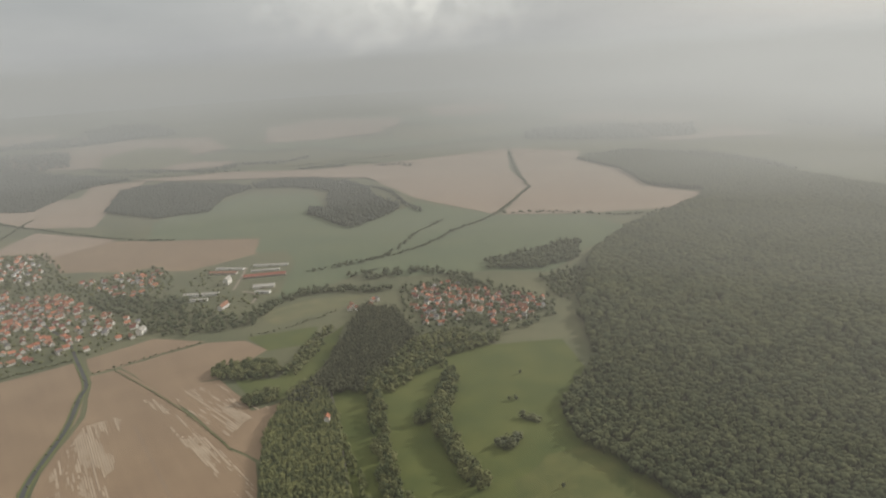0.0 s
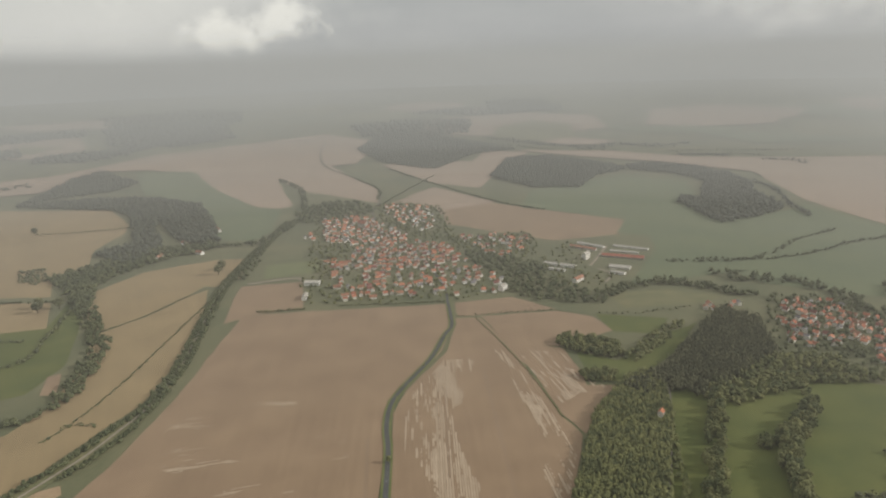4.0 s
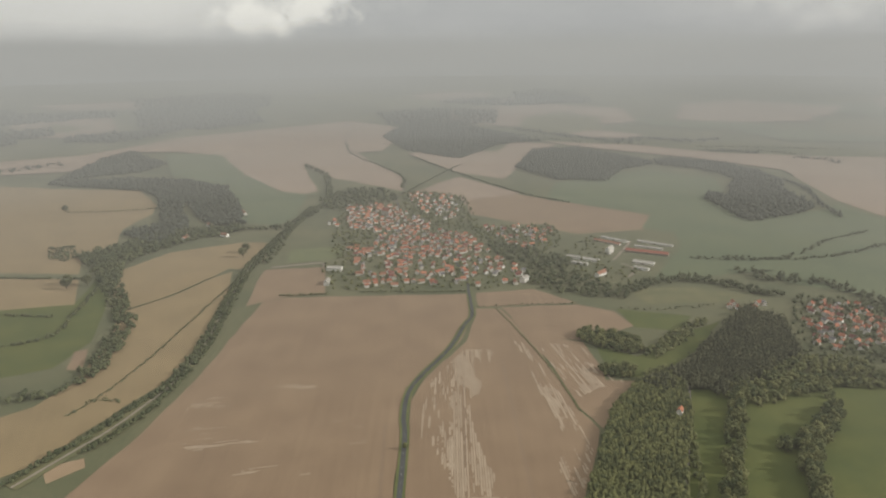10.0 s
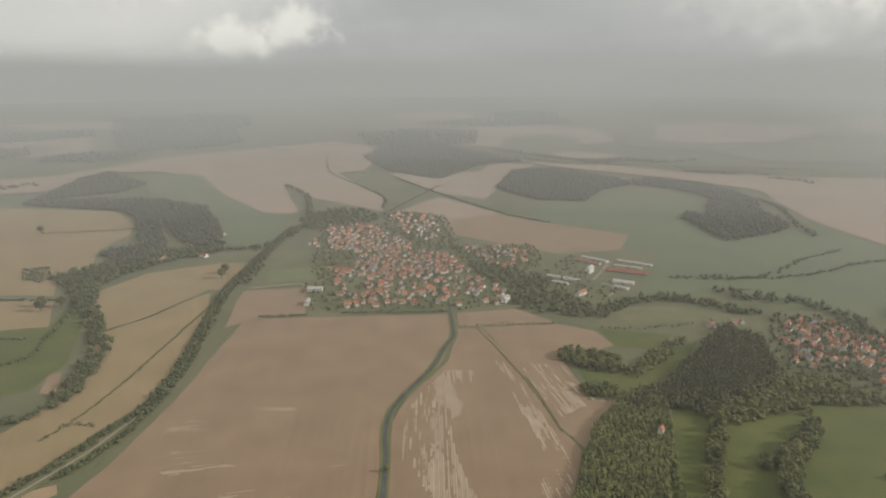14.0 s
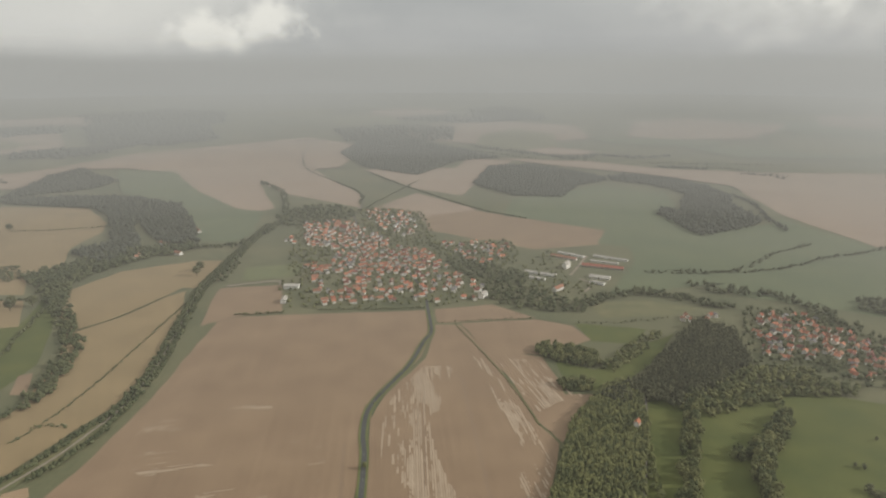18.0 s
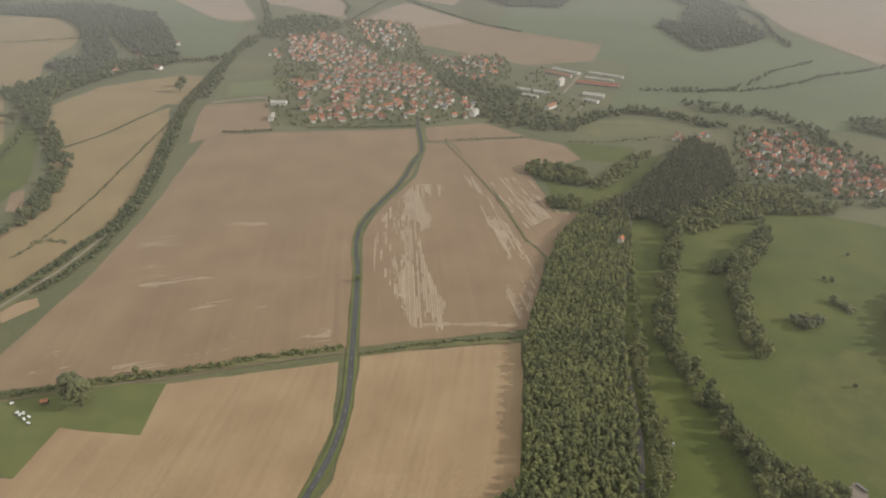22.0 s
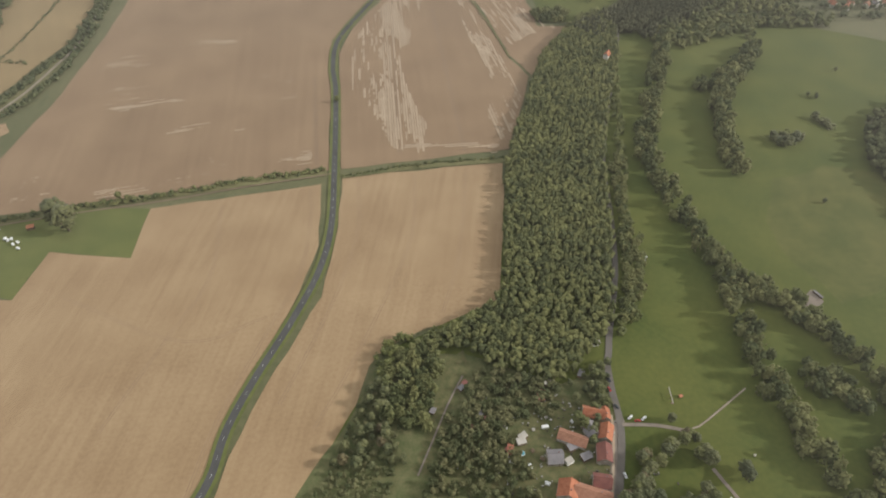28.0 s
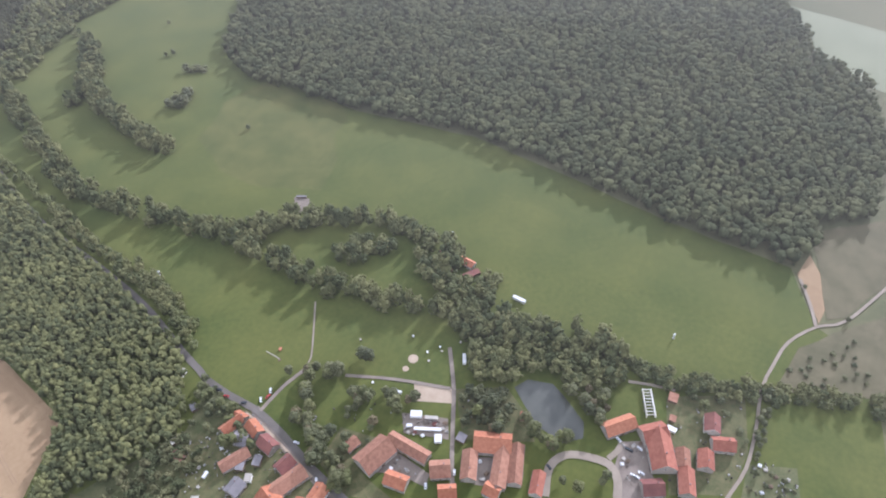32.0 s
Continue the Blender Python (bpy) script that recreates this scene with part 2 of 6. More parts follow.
MAROON = mat("dark_red_tiles", (0.17, 0.07, 0.06), (0.30, 0.13, 0.10), 5, 0.5, vary=0.3)
SLATE = mat("grey_roof_sheets", (0.16, 0.15, 0.15), (0.27, 0.25, 0.25), 5, 0.5, vary=0.3)
PALE = mat("pale_fibre_cement", (0.36, 0.33, 0.28), (0.56, 0.52, 0.45), 5, 0.5, vary=0.3)
WHITE = mat("white_painted_metal", (0.66, 0.66, 0.64), (0.82, 0.81, 0.78), 3, 0.4, 0.5)
WOOD = mat("weathered_boards", (0.13, 0.09, 0.06), (0.25, 0.18, 0.12), 2, 0.3)
SAND = mat("pale_sand", (0.38, 0.29, 0.20), (0.50, 0.40, 0.29), 6, 0.6)
YARD = mat("packed_yard", (0.18, 0.145, 0.115), (0.30, 0.25, 0.20), 8, 0.7)
GLASS = mat("dark_window_glass", (0.03, 0.035, 0.04), (0.05, 0.055, 0.06), 3, 0.5, 0.12, spec=0.6)
RUBBER = mat("black_rubber", (0.02, 0.02, 0.02), (0.035, 0.035, 0.035), 1, 0.1)
CAR_WHITE = mat("white_car_paint", (0.74, 0.74, 0.73), (0.80, 0.80, 0.79), 1, 0.2, 0.25, spec=0.5)
CAR_RED = mat("red_car_paint", (0.35, 0.04, 0.03), (0.42, 0.06, 0.05), 1, 0.2, 0.25, spec=0.5)
CAR_DARK = mat("dark_car_paint", (0.04, 0.045, 0.05), (0.07, 0.075, 0.08), 1, 0.2, 0.25, spec=0.5)
LINE = mat("faded_road_paint", (0.45, 0.45, 0.43), (0.62, 0.62, 0.60), 2, 0.3)
FALLOW = mat("weedy_fallow", (0.085, 0.082, 0.036), (0.175, 0.145, 0.078), 18, 2, sheen=0.1)
DRY_MEADOW = mat("grazed_tan_meadow", (0.062, 0.080, 0.013), (0.138, 0.132, 0.032), 30, 4, sheen=0.08)
TRAM = mat("packed_wheel_ruts", (0.165, 0.108, 0.064), (0.24, 0.165, 0.10), 20, 2, sheen=0.3)
RUT = mat("flattened_stubble", (0.235, 0.150, 0.084), (0.335, 0.232, 0.134), 20, 2, sheen=0.2)
BROWN_LEAF = mat("brownish_leaves", (0.085, 0.070, 0.034), (0.165, 0.135, 0.062), 12, 1.0, rough=0.75, bump=0.2, island=0.4, vary=0.4, sheen=0.1, loft=0.35)
FAR_LEAF = mat("far_wood_leaves", (0.050, 0.058, 0.036), (0.086, 0.092, 0.056), 60, 3.0, rough=0.8, spec=0.2, island=0.1, tone=0.3, sheen=0.2, loft=0.50)
CLUTTER = mat("mixed_garden_goods", (0.08, 0.065, 0.05), (0.46, 0.44, 0.40), 5, 0.5, island=1.3)
STREAK = mat("bleached_straw", (0.33, 0.243, 0.155), (0.445, 0.338, 0.225), 20, 2, island=0.4, sheen=0.2)
WATER = mat("dark_pond_water", (0.075, 0.078, 0.062), (0.105, 0.105, 0.085), 8, 0.6, 0.25, bump=0.02, spec=0.5)
PLASTER = mat("light_plaster", (0.66, 0.62, 0.54), (0.88, 0.86, 0.80), 6, 0.5, vary=0.7, island=0.3)
OLD_PLASTER = mat("weathered_old_plaster", (0.34, 0.30, 0.25), (0.54, 0.49, 0.42), 4, 0.5, vary=0.6)
BRICK = mat("chimney_brick", (0.20, 0.09, 0.06), (0.32, 0.16, 0.11), 2, 0.2)


# ---------------------------------------------------------------- builders
def rise(x, y):
    """Height of the land: flat round the villages, hills far off."""
    q = min(max((math.hypot(x, y) - 2600) / 2250, 0), 1)
    return 230 * q * q * (3 - 2 * q)


def link(name, bm, material, parent=None, label="", smooth=False):
    me = bpy.data.meshes.new(name)
    bm.to_mesh(me)
    bm.free()
    if smooth:
        for p in me.polygons:
            p.use_smooth = True
    me.materials.append(material)
    ob = new(name, me)
    if parent:
        ob.parent = parent
    if label:
        ob["label"] = label
    return ob


def part(name, bm, material, parent, label=""):
    return link(name, bm, material, parent, label)


def smooth_line(points, step):
    """A Catmull-Rom line through the points, about one point each step metres."""
    p = [Vector((*q, 0)) for q in points]
    p = [2 * p[0] - p[1], *p, 2 * p[-1] - p[-2]]
    out = []
    for a, b, c, d in zip(p, p[1:], p[2:], p[3:]):
        count = max(1, int((c - b).length / step))
        for i in range(count):
            t = i / count
            out.append(0.5 * (2 * b + (c - a) * t + (2 * a - 5 * b + 4 * c - d) * t * t + (3 * b - a - 3 * c + d) * t ** 3))
    return out + [p[-2]]


LAYER = [0.10]


def field(name, outline, material, label, category="field", ragged=1.0):
    """A patch of land that lies on the ground sheet, with an uneven edge."""
    LAYER[0] += 0.008
    ring, rng = [], random.Random(len(name) + len(outline) * 7 + int(outline[0][0]))
    closed = [*outline, outline[0]]
    for (ax, ay), (bx, by) in zip(closed, closed[1:]):
        far = math.hypot(ax, ay) / 1000
        count = max(1, int(math.hypot(bx - ax, by - ay) / (12 + 14 * far)))
        for i in range(count):
            j = ragged * (0.6 + far) if i else 0
            ring.append((ax + (bx - ax) * i / count + rng.uniform(-j, j), ay + (by - ay) * i / count + rng.uniform(-j, j)))
    bm = bmesh.new()
    bm.faces.new([bm.verts.new((x, y, 0)) for x, y in ring])
    bmesh.ops.triangulate(bm, faces=bm.faces[:])
    if max(math.hypot(x, y) for x, y in ring) > 2500:
        for axis in (0, 1):
            spread = [v.co[axis] for v in bm.verts]
            for k in range(int(min(spread) // 100), int(max(spread) // 100) + 1):
                no = Vector((1 - axis, axis, 0))
                bmesh.ops.bisect_plane(bm, geom=bm.verts[:] + bm.edges[:] + bm.faces[:], plane_co=no * (k * 100), plane_no=no)
    for v in bm.verts:
        far = max(math.hypot(v.co.x, v.co.y) - 2500, 0)
        v.co.z = rise(v.co.x, v.co.y) + LAYER[0] + min(far * 0.06, 3.0)
    for f in bm.faces:
        if f.normal.z < 0:
            f.normal_flip()
    return tagged(link(name, bm, material), label, category, kind="structure")


def strip(name, points, width, material, label, z=1.9, category="road", step=8.0, lift=None):
    """A band of even width along a line: a road, a lane or its verge."""
    line = smooth_line(points, step)
    bm, last = bmesh.new(), None
    for i, p in enumerate(line):
        d = (line[min(i + 1, len(line) - 1)] - line[max(i - 1, 0)]).normalized()
        side = Vector((-d.y, d.x, 0)) * width / 2
        pair = [bm.verts.new((q.x, q.y, rise(q.x, q.y) + (lift or 0.76 + (z - 1.3) * 0.1) + min(max(q.length - 2500, 0) * 0.06, 3.1))) for q in (p + side, p - side)]
        if last:
            bm.faces.new((last[1], pair[1], pair[0], last[0]))
        last = pair
    return tagged(link(name, bm, material), label, category, kind="structure")


def ico(level, seed, bump):
    bm = bmesh.new()
    bmesh.ops.create_icosphere(bm, subdivisions=level, radius=1.0)
    rng = random.Random(seed)
    for v in bm.verts:
        v.co *= 1 + rng.uniform(-bump, bump)
    v = np.array([x.co[:] for x in bm.verts])
    f = np.array([[x.index for x in p.verts] for p in bm.faces])
    bm.free()
    return v, f


def crown_shape(seed, middle, small):
    """One crown, a metre in radius and about two high: a core, clumps round it and small tufts on the outside."""
    rng = random.Random(seed)
    vs, fs, n = [], [], 0
    for i in range(1 + middle + small):
        v, f = ico(1, seed * 31 + i, 0.28)
        if i == 0:
            c, r = Vector((0, 0, 0.95)), 0.66
        else:
            a, h = rng.uniform(0, 6.28), rng.uniform(-0.7, 0.95)
            w = math.sqrt(1 - h * h)
            reach, r = (0.58, rng.uniform(0.26, 0.42)) if i <= middle else (rng.uniform(0.72, 0.95), rng.uniform(0.10, 0.22))
            c = Vector((math.cos(a) * w * reach, math.sin(a) * w * reach, 1 + h * (reach + 0.12)))
        vs.append(v * r * np.array((1, 1, 0.85)) + np.array(c))
        fs.append(f + n)
        n += len(v)
    return np.concatenate(vs), np.concatenate(fs)


def mesh_from(name, verts, faces, material, tones=None):
    me = bpy.data.meshes.new(name)
    me.vertices.add(len(verts))
    me.vertices.foreach_set("co", np.asarray(verts, dtype=np.float32).ravel())
    me.loops.add(faces.size)
    me.loops.foreach_set("vertex_index", faces.astype(np.int32).ravel())
    me.polygons.add(len(faces))
    me.polygons.foreach_set("loop_start", np.arange(0, faces.size, 3, dtype=np.int32))
    me.polygons.foreach_set("use_smooth", np.ones(len(faces), dtype=bool))
    me.update(calc_edges=True)
    tone = me.attributes.new("tone", "FLOAT", "POINT")
    tone.data.foreach_set("value", np.full(len(verts), 0.5, dtype=np.float32) if tones is None else tones.astype(np.float32))
    me.materials.append(material)
    return me


def inside(points, outline):
    x, y = points[:, 0], points[:, 1]
    hit = np.zeros(len(points), bool)
    closed = [*outline, outline[0]]
    for (ax, ay), (bx, by) in zip(closed, closed[1:]):
        if ay != by:
            hit ^= ((ay > y) != (by > y)) & (x < (bx - ax) * (y - ay) / (by - ay) + ax)
    return hit


def scatter(outline, spacing, seed):
    rng = np.random.default_rng(seed)
    lo, hi = np.min(outline, axis=0), np.max(outline, axis=0)
    gx, gy = np.meshgrid(np.arange(lo[0], hi[0], spacing), np.arange(lo[1], hi[1], spacing))
    p = np.stack([gx.ravel(), gy.ravel()], 1).astype(float)
    p[:, 0] += (np.round((p[:, 1] - lo[1]) / spacing) % 2) * spacing / 2
    p += rng.uniform(-0.46, 0.46, p.shape) * spacing
    return p[inside(p, outline)]


def grown(name, places, size, tall, material, label, category, shapes, seed, uneven=0.28):
    """Many trees or bushes in one mesh: places, mean crown radius and height."""
    rng = np.random.default_rng(seed)
    vs, fs, ts, n = [], [], [], 0
    for x, y in places:
        v, f = shapes[rng.integers(len(shapes))]
        a, r = rng.uniform(0, 6.28), size * rng.uniform(0.7, 1.35)
        h = tall * rng.uniform(1 - uneven, 1 + uneven) / 2
        ca, sa = math.cos(a) * r, math.sin(a) * r
        w = np.stack([v[:, 0] * ca - v[:, 1] * sa + x, v[:, 0] * sa + v[:, 1] * ca + y, (v[:, 2] - 0.12) * h + rise(x, y)], 1)
        vs.append(w)
        fs.append(f + n)
        ts.append(np.full(len(v), rng.uniform(0, 1)))
        n += len(v)
    if not vs:
        return None
    ob = new(name, mesh_from(name, np.concatenate(vs), np.concatenate(fs), material, np.concatenate(ts)))
    return tagged(ob, label, category, kind="stuff")


def flattened(shape, by):
    """The same crown in a closed stand, where the tops level out."""
    v, f = shape
    v = v.copy()
    high = v[:, 2] > 1
    v[high, 2] = 1 + (v[high, 2] - 1) * by
    return v, f


def dome_shape(seed, level, tufts):
    """A rounded broadleaf crown of a closed forest."""
    rng = random.Random(seed)
    v, f = ico(level, seed, 0.10 if level > 1 else 0.2)
    vs, fs, n = [v * np.array((0.92, 0.92, 0.80)) + np.array((0, 0, 1.0))], [f], len(v)
    for i in range(tufts):
        v, f = ico(1, seed * 31 + i, 0.2)
        a, w = rng.uniform(0, 6.28), rng.uniform(0.3, 0.7)
        vs.append(v * rng.uniform(0.28, 0.42) + np.array((math.cos(a) * w, math.sin(a) * w, rng.uniform(1.35, 1.7))))
        fs.append(f + n)
        n += len(v)
    return np.concatenate(vs), np.concatenate(fs)


NEAR_SHAPES = [crown_shape(s, 7, 16) for s in range(8)]
FAR_SHAPES = [crown_shape(s + 50, 1, 1) for s in range(8)]
FOREST_SHAPES = [flattened(crown_shape(s + 110, 2, 3), 0.5) for s in range(10)]
CANOPY_SHAPES = [flattened(dome_shape(s + 140, 1, 1), 0.5) for s in range(8)]
WOOD_SHAPES = [flattened(crown_shape(s + 160, 2, 3), 0.6) for s in range(8)]
MID_SHAPES = [crown_shape(s + 80, 3, 4) for s in range(6)]


def wood(name, outline, spacing, size, tall, material, label, shapes, seed=1, uneven=0.28):
    return grown(name, scatter(outline, spacing, seed), size, tall, material, label, "wood", shapes, seed, uneven)


def hedge(name, points, width, spacing, size, tall, material, label, shapes=None, seed=1):
    rng = np.random.default_rng(seed)
    line = smooth_line(points, spacing)
    places = [(p.x + rng.uniform(-width, width) / 2, p.y + rng.uniform(-width, width) / 2) for p in line]
    return grown(name, places, size, tall, material, label, "hedge", shapes or MID_SHAPES, seed)


# ---------------------------------------------------------------- land
def make_ground():
    bm = bmesh.new()
    radii = [0, 150, 300, 450, 600, 800, 1000, 1300, 1600, 2000, 2300, *range(2500, 4900, 100)]
    last = None
    for r in radii:
        ring = [bm.verts.new((r * math.cos(k * math.tau / 96), r * math.sin(k * math.tau / 96), rise(r, 0))) for k in range(96 if r else 1)]
        if last:
            for k in range(96):
                a, b = ring[k], ring[(k + 1) % 96]
                bm.faces.new((last[0], a, b) if len(last) == 1 else (last[k], a, b, last[(k + 1) % 96]))
        last = ring
    bmesh.ops.recalc_face_normals(bm, faces=bm.faces[:])
    return tagged(link("ground", bm, GROUND, smooth=True), "rough grassland sheet that rises to hazy hills", "ground", kind="structure")


make_ground()

# far fields
field("field", [(-1940, 2376), (-1469, 2666), (-1201, 3022), (-876, 3215), (-506, 3411), (-217, 3257), (-297, 2837), (-398, 2804), (-176, 2305), (-159, 2066), (-428, 2309), (-564, 2542), (-421, 2070), (-477, 2008), (-687, 2266), (-928, 2714), (-1135, 2781), (-1325, 2741), (-1381, 2417), (-1834, 2236)], TAN, "pale tan harvested field far off in haze")
field("field", [(-1169, 2750), (-944, 2763), (-738, 2376), (-544, 2074), (-448, 2031), (-418, 1747), (-441, 1658), (-550, 1689), (-705, 2084), (-845, 2229), (-983, 2338)], CROP, "dull green field beside dark woods")
field("field", [(-1807, 2201), (-996, 2104), (-852, 1898), (-819, 1794), (-821, 1620), (-775, 1495), (-809, 1413), (-748, 1277), (-1101, 1295)], GOLD, "tan field crossed by hedges")
field("field", [(-1074, 1260), (-731, 1245), (-661, 1096), (-924, 1068)], GOLD, "tan stubble field between hedges")
field("meadow", [(-914, 1055), (-669, 1110), (-710, 1312), (-624, 1149), (-557, 953), (-566, 863), (-705, 787)], MEADOW, "green valley meadow between hedgerows", "meadow")
field("field", [(-548, 926), (-522, 858), (-544, 858), (-564, 917)], SOIL, "small reddish brown plot in a meadow")
field("field", [(-187, 2782), (-73, 2839), (183, 2802), (246, 3002), (435, 2936), (250, 2528), (167, 2250), (17, 2376)], TAN, "tan field between two woods")
field("field", [(-139, 2023), (17, 2300), (202, 2022), (29, 1872)], TAN, "tan field behind the village")
field("field", [(38, 1928), (184, 2008), (507, 1731), (455, 1592), (291, 1557), (43, 1759)], SOIL, "pinkish tan field behind the village")
field("field", [(369, 2997), (763, 2885), (1049, 2686), (1431, 2559), (1870, 2433), (1610, 2082), (1470, 1795), (1119, 1516), (1077, 1891), (1146, 2369), (923, 2618), (713, 2757)], TAN, "broad pale tan field on the far slope")
field("field", [(1879, 2425), (2053, 2165), (1940, 2046), (1875, 1743), (1718, 1499), (1731, 1299), (1518, 1221), (1301, 1351), (1129, 1503), (1439, 1758)], TAN, "tan field that borders the great forest")
field("field", [(327, 2180), (681, 2401), (861, 2232), (757, 1821), (750, 1693), (990, 1789), (1053, 1849), (1109, 1503), (1287, 1315), (1272, 1152), (1046, 1086), (883, 1013), (774, 1113), (625, 1199), (590, 1283), (635, 1279), (372, 1221), (497, 1445), (521, 1563), (455, 1609), (520, 1752), (266, 1926)], CROP, "wide dull green field")
field("field", [(318, 1178), (435, 1187), (520, 1139), (459, 1109), (328, 1100)], DRY_GRASS, "yellowish orchard slope with rows of small trees")
field("meadow", [(211, 932), (261, 895), (356, 977), (428, 1026), (354, 918), (270.2, 829.1), (207.0, 834.7)], MEADOW, "green meadow in a fold between woods", "meadow")
field("meadow", [(274, 1078), (388, 1046), (350, 984), (283, 1001)], MEADOW, "dull green meadow above the wood", "meadow")
# left strip fields
field("field", [(-673, 1300), (-624, 1422), (-485, 1500), (-422, 1497), (-396, 1359), (-424, 1300), (-457, 1308), (-471, 1262), (-516, 1152), (-571, 1076), (-627, 1167)], GOLD, "golden ripe cereal field with a curved edge")
field("field", [(-569, 1072), (-513, 1144), (-468, 1254), (-443, 1287), (-400, 1096), (-386, 967), (-390, 817), (-414, 757), (-440, 674), (-455, 632), (-492, 590), (-560, 640), (-600, 690), (-529, 756), (-512, 819), (-533, 965)], GOLD, "straw coloured strip field beside the railway hedge")
field("field", [(-443, 627), (-407, 645), (-397, 628), (-423, 599)], STUBBLE, "small tan plot beside the railway")
# great brown fields
field("field", [(-303, 1140), (23, 1156), (28, 1056), (11, 956), (-45.8, 830.7), (-60.6, 769.6), (-65.1, 813.4), (-61.5, 540.5), (-164.4, 526.9), (-266.5, 506.1), (-367.0, 494.8), (-420.0, 484.0), (-400.0, 540.0), (-383, 617), (-370, 671), (-363, 725), (-354, 801), (-346, 896), (-344, 1018), (-337, 1120)], SOIL, "great bare brown field with pale streaks")
field("field", [(-378, 1231), (-380, 1298), (-264, 1314), (-234, 1157), (-304, 1144), (-361, 1098)], SOIL, "small brown field below the village")
field("field", [(36, 1083), (78, 1082), (113, 963), (136.5, 847), (151, 746), (168, 702), (160, 672), (123.0, 562.7), (-49.3, 541.8), (-56.0, 798.0), (-55.0, 770.0), (-39.8, 831.0), (17, 948), (37, 1059)], SOIL, "brown field with bleached stubble streaks")
field("field", [(84, 1081), (124, 972), (193, 945), (202.6, 868.7), (200.9, 823.9), (245.1, 820.2), (188.1, 732.2), (172.3, 703.2), (152.9, 752.6), (137.9, 857.0), (116, 945)], SOIL, "brown field with pale stripes beside the wood")
field("field", [(39, 1159), (143, 1179), (213, 1108), (75, 1093), (41, 1091)], SOIL, "narrow brown field below the village")
field("field", [(80, 1089), (211, 1100), (267, 1067), (284, 1005), (196, 950), (120, 968)], SOIL, "brown field below a copse")
# near fields
field("field", [(-224.9, 495.3), (-68.2, 519.5), (-67.2, 434.8), (-87.2, 361.6), (-125.9, 259.0), (-140.9, 194.3), (-323.2, 199.9), (-421.0, 399.0), (-313.4, 389.6), (-300.1, 444.1), (-228.5, 431.2)], STUBBLE, "large harvested stubble field beside the road")
field("field", [(-47.8, 529.9), (113.5, 540.2), (89.3, 365.2), (60.7, 342.7), (21.4, 335.3), (-10.3, 319.8), (-23.7, 303.1), (-40.1, 252.8), (-78.1, 192.8), (-128.3, 193.3), (-119.7, 235.3), (-101.8, 286.5), (-62.2, 374.9), (-50.4, 457.2)], STUBBLE, "harvested stubble field between road and wood")
field("meadow", [(-388.4, 473.0), (-364.1, 486.9), (-317.3, 499.8), (-224.9, 495.3), (-228.5, 431.2), (-300.1, 444.1), (-313.4, 389.6), (-360.9, 407.0)], LAWN, "small bright green plot with huts", "meadow")
# green valley
field("meadow", [(115.8, 535.6), (189.5, 740.1), (285.7, 840.8), (380.7, 797.8), (426, 838), (537, 810), (669, 743), (625.2, 647.4), (567.7, 608.2), (521.8, 585.2), (489.8, 373.5), (505.0, 242.0), (490.9, 145.5), (470.9, 32.8), (462.5, -71.7), (408.6, -97.4), (387.2, -140.7), (276.7, -160.8), (241.5, -133.6), (108.6, 138.5), (98.0, 178.9), (-61.6, 215.4), (-10.4, 315.8), (84.4, 362.3)], MEADOW, "wide green valley meadow round the hamlet", "meadow")
field("meadow", [(489.6, 386.9), (425.5, 357.9), (366.3, 334.4), (348.4, 380.6), (346.4, 440.0), (377.6, 496.8), (439.6, 513.6), (490.8, 493.5)], DRY_MEADOW, "grazed tan patch of the valley meadow", "meadow", 4.0)
field("field", [(457.5, -77.2), (484.9, -83.4), (466.7, -93.9), (427.9, -102.3), (412.1, -99.8), (435.0, -89.2)], STUBBLE, "tan field corner beside a lane")
field("field", [(496.8, -84.9), (513.6, -81.1), (559.2, -138.2), (490.5, -160.2), (461.2, -133.0), (428.0, -117.9), (419.1, -104.7), (466.6, -94.2)], FALLOW, "olive brown field beside the forest")
field("field", [(924, 5), (810.6, -46.9), (774.0, -96.7), (761.2, -151.0), (897, -165)], PALE_CROP, "pale green field beyond the forest")

# ---------------------------------------------------------------- roads
MAIN = [(-140.9, 194.3), (-129.7, 220.7), (-123.8, 255.6), (-109.0, 296.6), (-85.4, 349.7), (-66.0, 402.6), (-56.9, 456.5), (-55.9, 537.1), (-57.6, 677.6), (-62.3, 733.4), (-60.0, 789.7), (-44.7, 838.8), (-8, 924), (16, 1012), (29, 1056), (26, 1164), (20, 1260), (-14, 1412)]
strip("verge", MAIN, 11.0, VERGE, "grassy road verge", 1.6, "verge")
strip("road", MAIN, 5.6, ASPHALT, "narrow grey asphalt country road", 1.75)
strip("road", [(-138, 1771), (-167, 1945), (-156, 2066), (-176, 2305), (-303, 2574), (-418, 2781), (-474, 2999), (-483, 3244)], 5, STREET_GREY, "country road beyond the village", 1.9)
VALLEY = [(320, 858), (282.8, 735.5), (247.7, 637.6), (216.3, 538.2), (202.0, 453.0), (187.9, 384.5), (167.1, 323.4), (160.1, 299.9), (157.0, 292.5), (153.9, 266.8), (153.4, 243.7), (149.1, 222.7), (142.8, 202.8), (134.8, 178.9), (129.3, 157.8), (121.7, 127.2)]
strip("road", VALLEY, 5.2, STREET_GREY, "village street through the valley", 1.9)
RAIL = [(-455, 592), (-426, 657), (-406, 702), (-392, 752), (-379, 806), (-376, 888), (-381, 975), (-392, 1067), (-405, 1180), (-416, 1290), (-414, 1420), (-405, 1603), (-393, 1843)]
strip("railway", RAIL, 3.4, GRAVEL, "pale ballasted track between hedges", 1.9, "railway")
